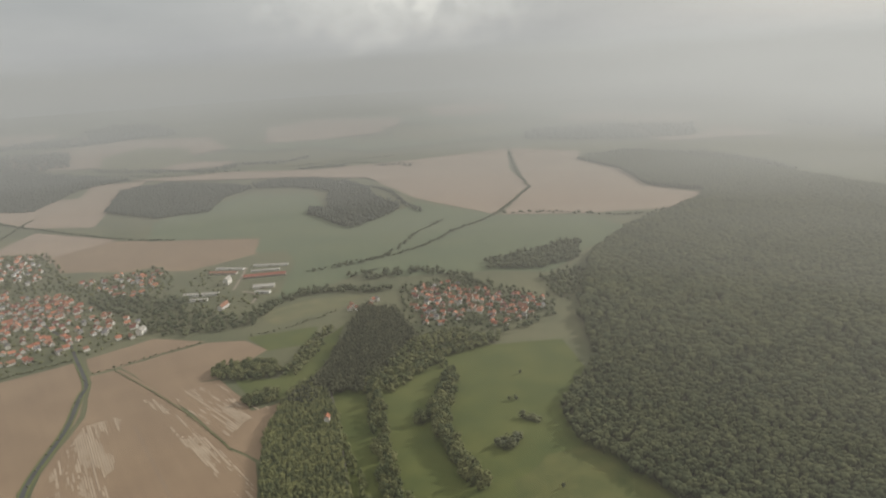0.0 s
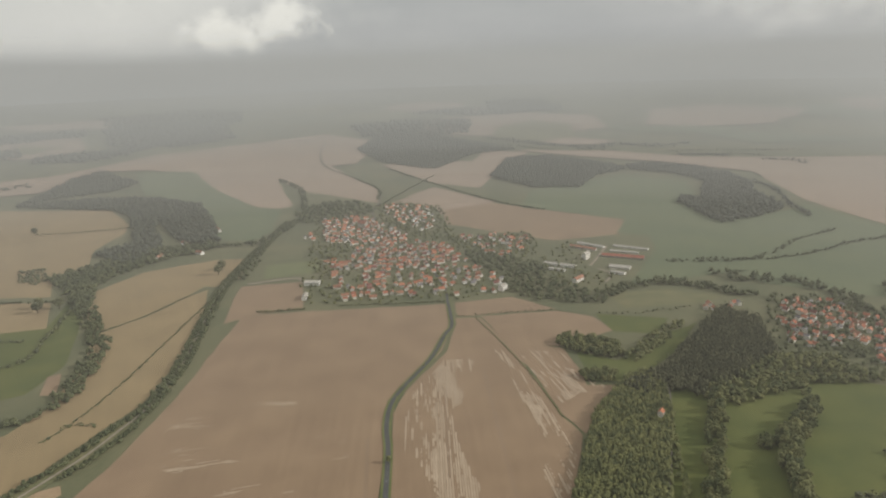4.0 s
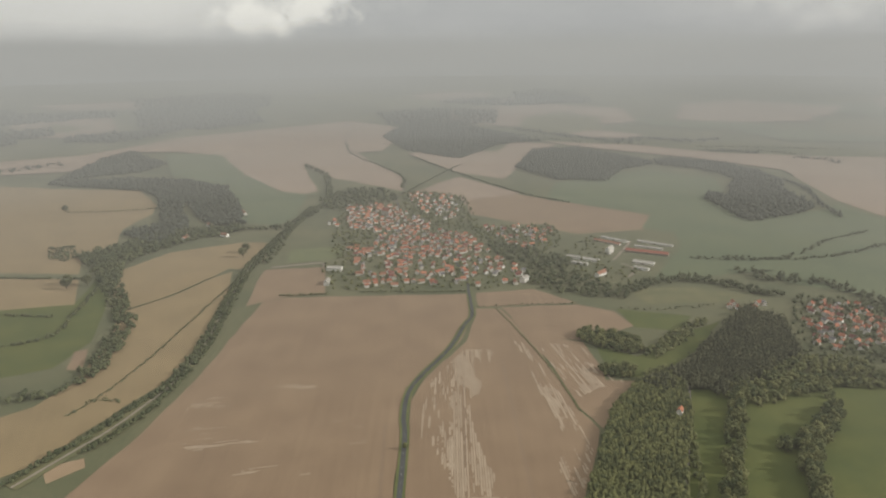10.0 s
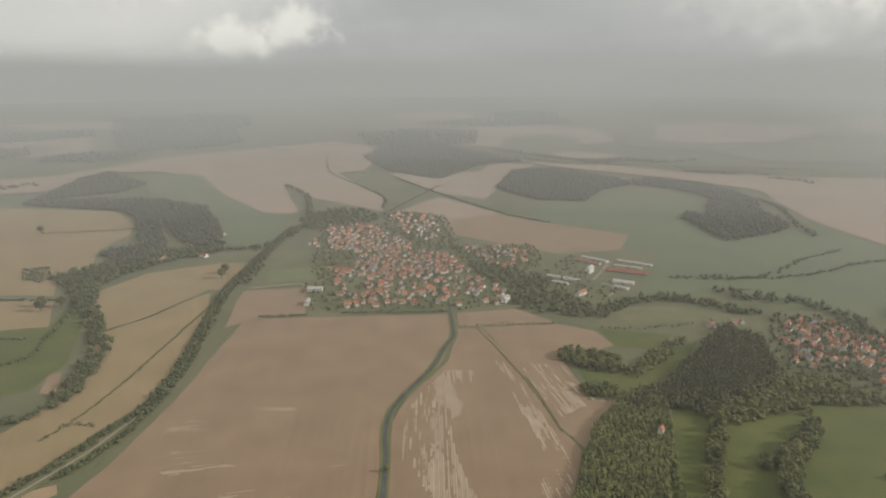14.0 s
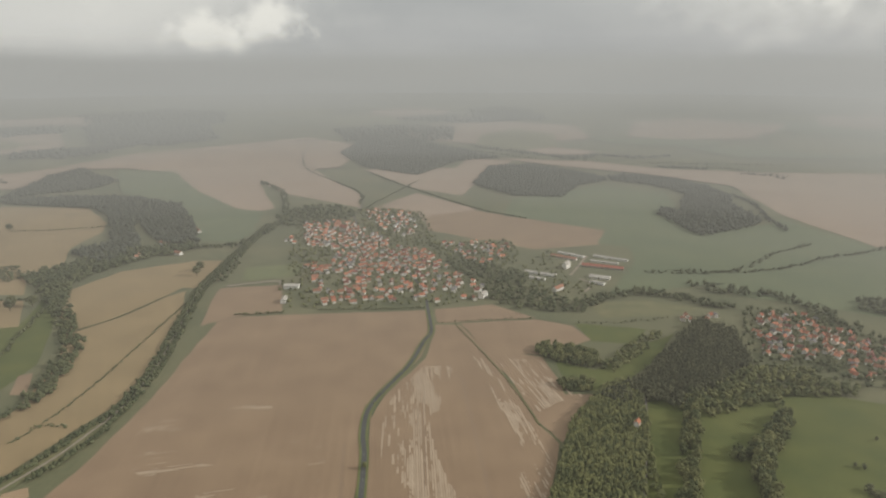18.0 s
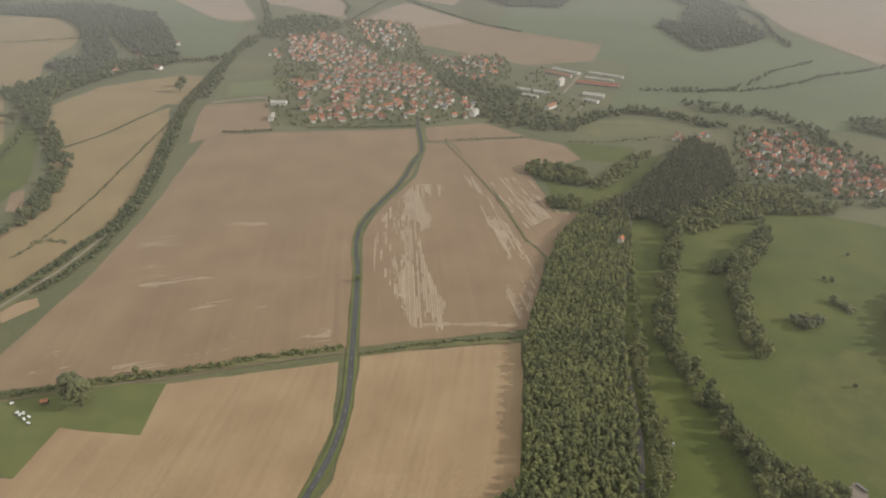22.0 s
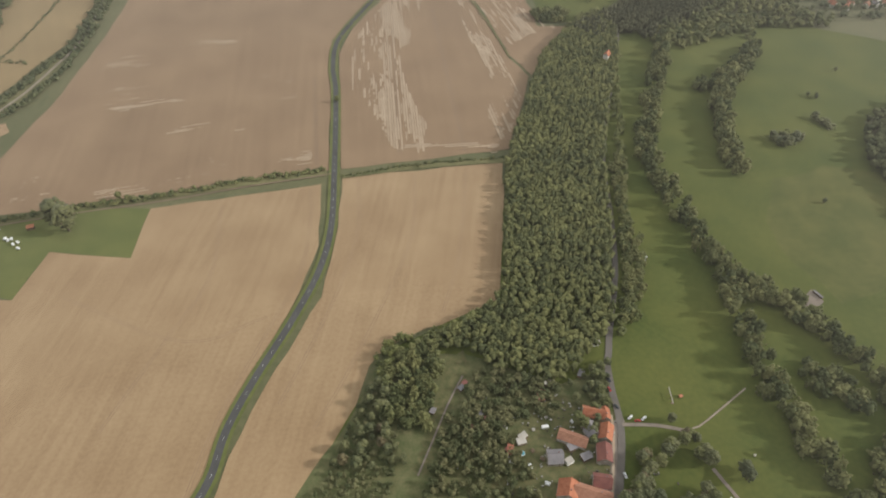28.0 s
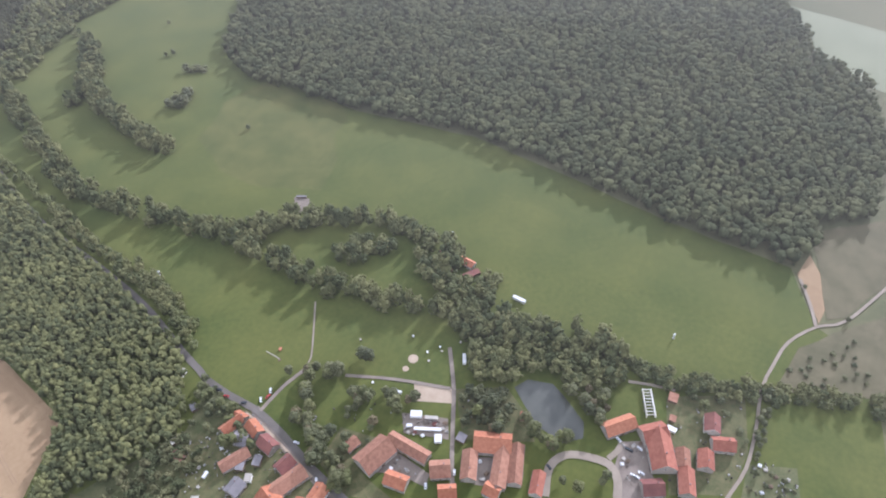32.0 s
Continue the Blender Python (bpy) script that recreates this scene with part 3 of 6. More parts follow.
strip("lane", [(-59, 535), (-76, 531), (-137, 521), (-215, 505), (-300, 492), (-392, 474)], 1.5, TRAM, "packed earth lane under the hedge", 2.0, "lane")
strip("lane", [(153.9, 238.7), (178.5, 236.1), (198.9, 229.9)], 2.8, YARD, "brown packed earth lane", 2.03, "lane")
strip("lane", [(197.9, 230.8), (207.7, 232.8), (225.7, 243.5), (253.6, 261.1)], 1.3, GRAVEL, "pale gravel lane", 2.0, "lane")
strip("lane", [(206.2, 201.1), (220.0, 166.6), (231.6, 126.7)], 2.6, YARD, "brown packed earth lane", 2.0, "lane")
strip("lane", [(263.3, 143.8), (232.7, 124.6), (207.5, 112.4), (182.3, 100.1), (161.2, 88.6)], 3.0, YARD, "paved lane between farmyards", 2.05, "lane")
strip("lane", [(478.4, -145.3), (423.9, -117.9), (408.2, -98.9), (383.4, -81.9), (356.1, -75.2), (332.4, -71.6), (299.0, -74.0), (266.0, -73.7), (238.9, -66.6)], 2.3, GRAVEL, "pale field lane", 2.0, "lane")
strip("track", [(70, 1086), (106, 966), (136.2, 845.1), (152.8, 744.5)], 2.0, DRY_GRASS, "grassy field track", 2.0, "lane")

# ---------------------------------------------------------------- woods
wood("woodland", [(115.8, 535.6), (149.4, 630.5), (189.5, 740.1), (253.3, 834.4), (290, 856), (300.9, 809.9), (284.1, 722.1), (247.7, 637.6), (214.9, 530.1), (196.7, 433.4), (171.2, 330.3), (151.0, 304.6), (118.0, 275.8), (69.7, 291.8), (50.3, 312.0), (-6.2, 311.9), (20.5, 323.3), (57.9, 339.1), (87.0, 365.8)], 4.3, 3.4, 17, WOOD_LEAF, "dense mixed wood along the valley slope", WOOD_SHAPES, 3, 0.18)
FOREST = [(567.7, 608.2), (650, 651), (754, 795), (1024, 1046), (1267, 1157), (1634, 1235), (1758, 1309), (1718, 1499), (1891, 1785), (1935, 2057), (2187, 1910), (2248, 1552), (2088, 916), (912, 1), (806.6, -47.9), (773.3, -101.9), (655.3, -129.5), (550.1, -124.2), (513.9, -79.1), (492.5, -86.4), (462.5, -71.7), (467.3, -26.2), (470.9, 32.8), (490.9, 145.5), (505.0, 242.0), (489.8, 373.5), (483.6, 511.6), (521.8, 585.2)]
stand = scatter(FOREST, 7.8, 4)
stand = stand[np.hypot(stand[:, 0], stand[:, 1]) < 900 + 400 * np.random.default_rng(4).random(len(stand))]
grown("woodland", stand, 6.2, 25, LEAF_DARK, "vast dark deciduous forest", "wood", FOREST_SHAPES, 4, 0.13)
stand = scatter(FOREST, 10.5, 5)
stand = stand[np.hypot(stand[:, 0], stand[:, 1]) >= 850 + 400 * np.random.default_rng(5).random(len(stand))]
grown("woodland", stand, 7.8, 25, LEAF_DARK, "far reaches of the dark deciduous forest", "wood", CANOPY_SHAPES, 5, 0.13)
wood("woodland", [(306.0, 846.4), (472, 1046), (517, 1020), (498, 913), (406, 826), (318.8, 794.4), (262.4, 776.9), (242.1, 808.5)], 7, 3.8, 18, CONIFER, "dark conifer wood above the valley", MID_SHAPES, 5)
wood("woodland", [(232.0, 544.6), (235.5, 521.3), (219.9, 466.8), (218.4, 409.4), (204.0, 358.0), (176.9, 313.5), (179.0, 335.2), (196.4, 398.2), (207.8, 454.8), (219.0, 528.4)], 6.5, 4.0, 12, LEAF, "narrow tree belt beside the street", NEAR_SHAPES, 6)
for k, ring in enumerate(([(-323, 3111), (-225, 3389), (52, 3336), (232, 3164), (394, 2994), (193, 2950), (20, 2660), (-191, 2838)],
                          [(224, 2466), (326, 2833), (518, 2853), (701, 2640), (745, 2520), (600, 2402), (496, 2197), (334, 2227)],
                          [(759, 2612), (855, 2601), (984, 2511), (1047, 2353), (1054, 2169), (993, 2047), (991, 1913), (975, 1809), (907, 1741), (737, 1654), (724, 1725), (717, 1921), (763, 2022), (790, 1935), (856, 2103), (912, 2204), (900, 2317), (826, 2433), (751, 2494)],
                          [(-1346, 2215), (-1368, 2598), (-1311, 2761), (-1081, 2557), (-1132, 2407), (-1269, 2320)],
                          [(-1356, 2200), (-1154, 2285), (-914, 2262), (-718, 2126), (-609, 1884), (-526, 1659), (-610, 1634), (-772, 1892), (-650, 1610), (-672, 1465), (-797, 1569), (-744, 1670), (-879, 1973), (-970, 2085)])):
    wood("woodland", ring, 12, 8, 16, FAR_LEAF, "dark wood far off in haze", FAR_SHAPES, 10 + k)
STREAM = [(366.4, 800.1), (314.6, 683.1), (264.1, 552.1), (266.1, 474.5), (273.5, 404.1), (284.1, 351.5), (275.3, 353.4), (273.1, 297.7), (272.7, 241.1), (281.5, 204.5), (291.4, 159.0), (299.4, 123.8), (303.5, 88.2), (316.4, 47.7), (311.1, 24.2)]
hedge("tree_line", STREAM, 19, 3.0, 5.2, 17, LEAF, "line of broad trees along the stream", NEAR_SHAPES, 21)
hedge("tree_line", [(310.7, 28.0), (308.0, 1.9), (314.3, -32.8), (328.2, -72.0), (339.8, -106.3), (355.7, -155.1)], 14, 1.4, 3.6, 9, LEAF, "low dense belt of streamside bushes", NEAR_SHAPES, 20)
hedge("tree_line", [(281.3, 358.9), (314.4, 341.3), (325.9, 313.2), (348.7, 274.8), (357.5, 227.9), (347.8, 189.3), (317.4, 178.2)], 19, 3.0, 5.6, 17, LEAF, "ring of trees round a small meadow", NEAR_SHAPES, 22)
hedge("hedge", [(-391.1, 481.1), (-364.1, 486.9), (-301.6, 500.1), (-215.4, 512.6), (-137.7, 530.4), (-66.2, 540.0)], 6, 2.0, 3.0, 4.5, LEAF, "bushy hedge between two fields", MID_SHAPES, 23)
hedge("hedge", [(-46.1, 530.0), (24.6, 543.4), (76.8, 546.6), (114.8, 548.1)], 3, 3, 2.0, 3.2, LEAF, "thin hedge between two fields", MID_SHAPES, 24)
hedge("hedge", [(x - (11 if y < 760 else 5), y) for x, y in RAIL], 9, 2.2, 3.6, 7, LEAF_PALE, "hedgerow beside the railway", MID_SHAPES, 25)
hedge("tree_line", [(-508, 843), (-513, 923), (-542, 1030), (-631, 1178), (-701, 1294), (-727, 1407), (-679, 1484)], 30, 2.2, 5, 11, LEAF_PALE, "winding belt of streamside trees", MID_SHAPES, 26)
wood("copse", [(-811, 1393), (-765, 1473), (-717, 1572), (-626, 1619), (-538, 1651), (-516, 1578), (-595, 1533), (-658, 1432), (-680, 1346), (-636, 1207), (-670, 1211), (-744, 1312)], 13, 8, 13, LEAF_PALE, "broad wood along the stream", MID_SHAPES, 27)


# ---------------------------------------------------------------- far villages
def house(at, turn, long, deep, wall_high, pitch, tiles):
    thing = new("house")
    l, d, h = long / 2, deep / 2, wall_high
    top = h + d * math.tan(radians(pitch))
    bm = bmesh.new()
    foot = [bm.verts.new(c) for c in ((-l, -d, 0), (l, -d, 0), (l, d, 0), (-l, d, 0))]
    eave = [bm.verts.new((v.co.x, v.co.y, h)) for v in foot]
    ridge = [bm.verts.new((-l, 0, top)), bm.verts.new((l, 0, top))]
    for a, b in ((0, 1), (2, 3)):
        bm.faces.new((foot[a], foot[b], eave[b], eave[a]))
    bm.faces.new((foot[1], foot[2], eave[2], ridge[1], eave[1]))
    bm.faces.new((foot[3], foot[0], eave[0], ridge[0], eave[3]))
    part("wall", bm, PLASTER, thing)
    bm = bmesh.new()
    slope, o = math.tan(radians(pitch)), 0.5
    for s in (-1, 1):
        pts = [(-l - o, s * (d + o), h - o * slope + 0.15), (l + o, s * (d + o), h - o * slope + 0.15), (l + o, 0, top + 0.15), (-l - o, 0, top + 0.15)]
        lower = [bm.verts.new(p) for p in pts]
        upper = [bm.verts.new((p[0], p[1], p[2] + 0.25)) for p in pts]
        bm.faces.new(upper if s < 0 else upper[::-1])
        bm.faces.new(lower[::-1] if s < 0 else lower)
        for i in range(4):
            j = (i + 1) % 4
            bm.faces.new((lower[i], lower[j], upper[j], upper[i]) if s < 0 else (lower[j], lower[i], upper[i], upper[j]))
    part("roof", bm, tiles, thing)
    bm = bmesh.new()
    bmesh.ops.create_cube(bm, size=1.0, matrix=Matrix.Translation((l * 0.35, d * 0.2, top + 0.1)) @ Matrix.Diagonal((0.6, 0.6, 1.8, 1)))
    part("chimney", bm, BRICK, thing)
    thing.matrix_basis = pose(*at, 0, 0, turn)
    return thing


MODELS = []


def quarter(outline, spacing, seed, label, group, grain, share, gardens=0.0):
    """A quarter of a village. A share of its houses can be picked apart, the crowd between them is one mesh; gardens: share of plots with no house."""
    rng = random.Random(seed)
    crowd = []
    for x, y in scatter(outline, spacing, seed):
        if rng.random() < gardens:
            continue
        m = pose(x, y, rise(x, y) + 0.1, 0, 0, grain + rng.choice((0, 0, 90, 90, 8, 75)) + rng.uniform(-8, 8))
        model = MODELS[rng.randrange(len(MODELS))]
        if rng.random() < share:
            tagged(copy_thing(model, m), label, "house", group)
        else:
            crowd.append((model, m))
    verts, faces, kinds, mats = [], [], [], []
    for model, m in crowd:
        for child in model.children:
            me = child.data
            if me.materials[0] not in mats:
                mats.append(me.materials[0])
            base = len(verts)
            verts += [(m @ v.co)[:] for v in me.vertices]
            faces += [[base + k for k in p.vertices] for p in me.polygons]
            kinds += [mats.index(me.materials[0])] * len(me.polygons)
    me = bpy.data.meshes.new("houses")
    me.from_pydata(verts, [], faces)
    for m in mats:
        me.materials.append(m)
    me.polygons.foreach_set("material_index", kinds)
    return tagged(new("houses", me), "crowd of rendered houses with red tiled roofs", "houses", kind="stuff")


for k, (long, deep, high, pitch, tiles) in enumerate(((10.5, 8, 4.4, 40, ROOF), (8.5, 8, 5.0, 40, ROOF), (14, 8, 4.2, 42, RUST), (9, 8, 4.6, 40, ROOF), (8, 7.5, 6.2, 30, SLATE), (9.5, 8, 4.6, 40, MAROON), (9, 8, 5.0, 38, RUST), (8, 7.5, 5.6, 34, ROOF))):
    MODELS.append(tagged(house((-60 + 26 * k, 1262 + 7 * k, 0), 20 * k, long, deep, high, pitch, tiles), "rendered village house with a red tiled roof", "house", "houses of the large village"))
field("village_ground", [(-335, 1720), (-310, 1865), (-143, 1890), (-150, 2010), (-90, 2060), (20, 1980), (40, 1680), (249, 1637), (223, 1451), (180, 1409), (147, 1219), (18, 1168), (-175, 1171), (-220, 1334), (-260, 1502)], GROUND, "gardens and lanes between village houses", "garden", 2.0)
field("village_ground", [(590, 1136), (706, 1115), (762, 1004), (787, 896), (724, 818), (612, 811), (583, 861), (522, 867), (494, 888), (527, 993)], GROUND, "gardens between the wooded village houses", "garden", 2.0)
VILLAGE = "rendered village house with a red tiled roof"
CHURCH_QUARTER = [(-300, 1854), (-230, 1884), (-162, 1843), (-61, 1687), (-58, 1578), (-140, 1568), (-259, 1604)]
HEART = [(-185, 1522), (-141, 1581), (-19, 1587), (35, 1559), (65, 1442), (31, 1392), (-53, 1394), (-138, 1397), (-175, 1447)]
SOUTH_QUARTER = [(-238, 1466), (-139, 1405), (-53, 1403), (67, 1442), (146, 1256), (140, 1210), (48, 1196), (-171, 1184), (-194, 1292)]
NORTH_QUARTER = [(-145, 2003), (-100, 2037), (3, 1967), (14, 1692), (-20, 1692), (-98, 1811)]
EAST_QUARTER = [(55, 1630), (143, 1648), (246, 1583), (197, 1461), (148, 1419), (100, 1535)]
LARGE, WOODED = "houses of the large village", "houses of the wooded village"
quarter(CHURCH_QUARTER, 19, 5, VILLAGE, LARGE, 12, 0.26, 0.08)
quarter(HEART, 17, 51, VILLAGE, LARGE, 8, 0.26, 0.10)
quarter(SOUTH_QUARTER, 20, 52, VILLAGE, LARGE, 12, 0.40, 0.30)
quarter(NORTH_QUARTER, 22, 6, "rendered village house with a tiled roof", LARGE, 30, 0.35, 0.25)
quarter(EAST_QUARTER, 21, 7, "rendered house at the village edge", LARGE, 5, 0.35, 0.25)
quarter([(-331, 1707), (-295, 1695), (-286, 1637), (-317, 1636)], 22, 19, "house at the village edge", LARGE, 10, 0.7)
quarter([(597, 1105), (691, 1092), (702, 1012), (742, 978), (765, 893), (703, 836), (617, 847), (612, 919), (524, 894), (549, 990)], 16.5, 8, "house of the wooded village", WOODED, 40, 0.28, 0.15)
quarter([(460, 1100), (497, 1106), (543, 1110), (520, 1068), (453, 1068)], 22, 9, "white rendered house above the wooded village", WOODED, 10, 0.9)

# ---------------------------------------------------------------- single buildings
def box(bm, x, y, z, sx, sy, sz, turn=0):
    bmesh.ops.create_cube(bm, size=1.0, matrix=pose(x, y, z, 0, 0, turn) @ Matrix.Diagonal((sx, sy, sz, 1)))


def building(name, a, b, width, eave, pitch, roof, label, wall=None, category="house", windows=True, chimney=True):
    """A gabled building whose ridge runs from a to b."""
    wall = wall or (PLASTER if "white" in label or "pale" in label else OLD_PLASTER)
    va, vb = Vector((*a, 0)), Vector((*b, 0))
    mid, axis = (va + vb) / 2, vb - va
    l, d, slope = axis.length / 2, width / 2, math.tan(radians(pitch))
    top, o = eave + d * slope, 0.45
    thing = new(name)
    bm = bmesh.new()
    foot = [bm.verts.new(c) for c in ((-l, -d, 0), (l, -d, 0), (l, d, 0), (-l, d, 0))]
    eaves = [bm.verts.new((v.co.x, v.co.y, eave)) for v in foot]
    peak = [bm.verts.new((-l, 0, top)), bm.verts.new((l, 0, top))]
    bm.faces.new((foot[0], foot[1], eaves[1], eaves[0]))
    bm.faces.new((foot[2], foot[3], eaves[3], eaves[2]))
    bm.faces.new((foot[1], foot[2], eaves[2], peak[1], eaves[1]))
    bm.faces.new((foot[3], foot[0], eaves[0], peak[0], eaves[3]))
    part("wall", bm, wall, thing)
    for s in (-1, 1):
        bm = bmesh.new()
        bays = max(2, int(l * 2 / 3))
        rng = random.Random(int(l * 10) + s)
        sag = [rng.uniform(-0.06, 0.04) for _ in range(bays + 1)]
        rails = []
        for y, z in ((s * (d + o), eave - o * slope + 0.12), (s * d / 2, eave + d * slope / 2 + 0.12), (0, top + 0.12)):
            rails.append([((-l - o) + (2 * l + 2 * o) * i / bays, y, z + sag[i]) for i in range(bays + 1)])
        for rise_by in (0.0, 0.22):
            grid = [[bm.verts.new((x, y, z + rise_by)) for x, y, z in rail] for rail in rails]
            for r0, r1 in zip(grid, grid[1:]):
                for i in range(bays):
                    bm.faces.new((r0[i], r0[i + 1], r1[i + 1], r1[i]))
            if rise_by == 0:
                low = grid
        for i in range(bays):
            bm.faces.new((low[0][i], low[0][i + 1], grid[0][i + 1], grid[0][i]))
        for k in (0, bays):
            for j in (0, 1):
                bm.faces.new((low[j][k], low[j + 1][k], grid[j + 1][k], grid[j][k]))
        bmesh.ops.recalc_face_normals(bm, faces=bm.faces[:])
        part("roof_slope", bm, roof, thing)
        bm = bmesh.new()
        box(bm, 0, s * (d + o + 0.08), eave - o * slope + 0.1, 2 * l + 2 * o, 0.16, 0.14)
        part("gutter", bm, SLATE, thing)
    bm = bmesh.new()
    bmesh.ops.create_cone(bm, segments=6, radius1=0.2, radius2=0.2, depth=2 * l + 2 * o, cap_ends=True, matrix=pose(0, 0, top + 0.3, 0, 90, 0))
    part("ridge_cap", bm, roof, thing)
    if chimney:
        bm = bmesh.new()
        box(bm, l * 0.4, d * 0.15, top + 0.3, 0.6, 0.6, 1.8)
        stack = part("chimney", bm, BRICK, thing)
        bm = bmesh.new()
        box(bm, l * 0.4, d * 0.15, top + 1.26, 0.75, 0.75, 0.12)
        part("cap", bm, SLATE, stack)
    if windows:
        count = max(1, int(l * 2 / 3.6))
        for s in (-1, 1):
            for i in range(count):
                x = -l + (i + 0.5) * 2 * l / count
                bm = bmesh.new()
                if s < 0 and i == count // 2:
                    box(bm, x, s * (d + 0.02), 1.05, 1.1, 0.10, 2.1)
                    part("door", bm, WOOD, thing)
                    continue
                box(bm, x, s * (d + 0.01), 1.7, 1.1, 0.08, 1.3)
                frame_ob = part("window", bm, WHITE, thing)
                bm = bmesh.new()
                box(bm, x, s * (d + 0.045), 1.7, 0.9, 0.04, 1.1)
                part("pane", bm, GLASS, frame_ob)
        for s in (-1, 1):
            bm = bmesh.new()
            box(bm, s * (l + 0.01), 0, eave + 0.6, 0.08, 0.9, 1.1)
            frame_ob = part("window", bm, WHITE, thing)
            bm = bmesh.new()
            box(bm, s * (l + 0.045), 0, eave + 0.6, 0.04, 0.7, 0.9)
            part("pane", bm, GLASS, frame_ob)
    else:
        bm = bmesh.new()
        box(bm, 0, -d - 0.03, min(1.5, eave * 0.42), 2.8, 0.08, min(3.0, eave * 0.84))
        part("gate", bm, WOOD, thing)
    thing.matrix_basis = pose(mid.x, mid.y, 0.70 if mid.length < 900 else 0.4, 0, 0, math.degrees(math.atan2(axis.y, axis.x)))
    return tagged(thing, label if len(label.split()) > 3 else label + " beside the hamlet", category)


def flat_hut(name, at, turn, long, deep, high, roof, label, category="shed", wall=None):
    thing = new(name)
    bm = bmesh.new()
    box(bm, 0, 0, high / 2, long, deep, high)
    part("wall", bm, wall or WOOD, thing)
    bm = bmesh.new()
    bmesh.ops.create_cube(bm, size=1.0, matrix=pose(0, 0, high + 0.2, 4, 0, 0) @ Matrix.Diagonal((long + 0.6, deep + 0.6, 0.16, 1)))
    bmesh.ops.bevel(bm, geom=bm.edges[:], offset=0.04, segments=1, affect="EDGES")
    part("roof", bm, roof, thing)
    bm = bmesh.new()
    box(bm, 0, -deep / 2 - 0.03, min(1.0, high * 0.42), 0.9, 0.06, min(2.0, high * 0.84))
    part("door", bm, wall or WOOD, thing)
    thing.matrix_basis = pose(*at, 0.70, 0, 0, turn)
    return tagged(thing, label if len(label.split()) > 3 else label + " beside the hamlet", category)


# farm above the wooded village
FARM = "long low farm shed with a pale sheet roof"
building("farm_shed", (341.7, 1523.8), (389.8, 1479.5), 11, 3, 18, PALE, FARM, category="barn", windows=False, chimney=False)
building("farm_shed", (415.3, 1489.0), (479.9, 1444.5), 11, 3, 18, PALE, FARM, category="barn", windows=False, chimney=False)
building("farm_shed", (397.3, 1448.8), (451.6, 1420.4), 9, 3, 18, PALE, FARM, category="barn", windows=False, chimney=False)
building("farm_shed", (370.4, 1415.1), (451.3, 1379.0), 16, 4, 22, RED, "long farm shed with a red tiled roof", category="barn", windows=False, chimney=False)
building("farm_shed", (319.2, 1496.3), (367.8, 1456.6), 12, 4, 22, RUST, "farm shed with a rust red roof", category="barn", windows=False, chimney=False)
building("farm_shed", (237.9, 1375.1), (296.2, 1339.5), 12, 4, 18, PALE, FARM, category="barn", windows=False, chimney=False)
building("farm_shed", (240.7, 1334.5), (269.8, 1316.8), 8, 4, 18, PALE, FARM, category="barn", windows=False, chimney=False)
building("farm_shed", (365.9, 1334.5), (403.4, 1315.3), 18, 4, 15, PALE, "wide pale workshop with a grey roof", category="barn", windows=False, chimney=False)
building("farm_shed", (359.2, 1299.4), (382.3, 1280.4), 10, 4, 15, PALE, "pale workshop beside stacked goods", category="barn", windows=False, chimney=False)
building("farmhouse", (324.5, 1389.8), (337.9, 1407.0), 10, 12, 40, PALE, "tall white rendered mill beside the farm")
building("house", (273.2, 1243.4), (292.7, 1263.3), 10, 6, 40, RUST, "white rendered house below the farm")
building("house", (126.9, 1211.0), (136.9, 1225.9), 11, 9, 30, PALE, "tall pale yellow house at the village edge")
building("hall", (-254.1, 1295.8), (-224.5, 1293.2), 16, 6, 12, PALE, "long pale sports hall beside the pitch", category="hall", windows=False, chimney=False)
building("house", (-240.5, 1201.8), (-240.5, 1225.9), 9, 6, 35, PALE, "white house beside the sports hall")
building("church", (-189.6, 1765.0), (-168.9, 1751.2), 12, 12, 48, RED, "village church with a tall red roof", category="church")
building("chapel", (264.3, 720.0), (268.8, 726.8), 6, 13, 48, ORANGE, "small white chapel with an orange roof among trees", category="chapel")
for line, roof in ((((163.8, 3380.2), (221.3, 3325.4)), PALE), (((241.4, 3300.3), (292.6, 3264.4)), PALE), (((306.2, 3267.1), (364.0, 3229.3)), PALE), (((186.1, 3280.1), (237.0, 3237.1)), PALE)):
    building("factory_hall", *line, 26, 8, 12, roof, "long white factory hall far off", category="hall", windows=False, chimney=False)
for line in (((1833.1, 2659.5), (1854.8, 2600.8)), ((1899.1, 2617.6), (1929.6, 2550.7)), ((1861.3, 2503.1), (1908.8, 2462.1))):
    building("factory_hall", *line, 30, 8, 12, PALE, "pale hall in the far village", category="hall", windows=False, chimney=False)
for line in (((-629.4, 1515.2), (-628.9, 1541.0)), ((-618.4, 1655.5), (-599.3, 1633.0)), ((-573.0, 1792.5), (-556.0, 1760.6)), ((-552.1, 1557.6), (-535.2, 1546.8))):
    building("house", *line, 10, 5, 40, RUST, "lone pale house beside the wood")

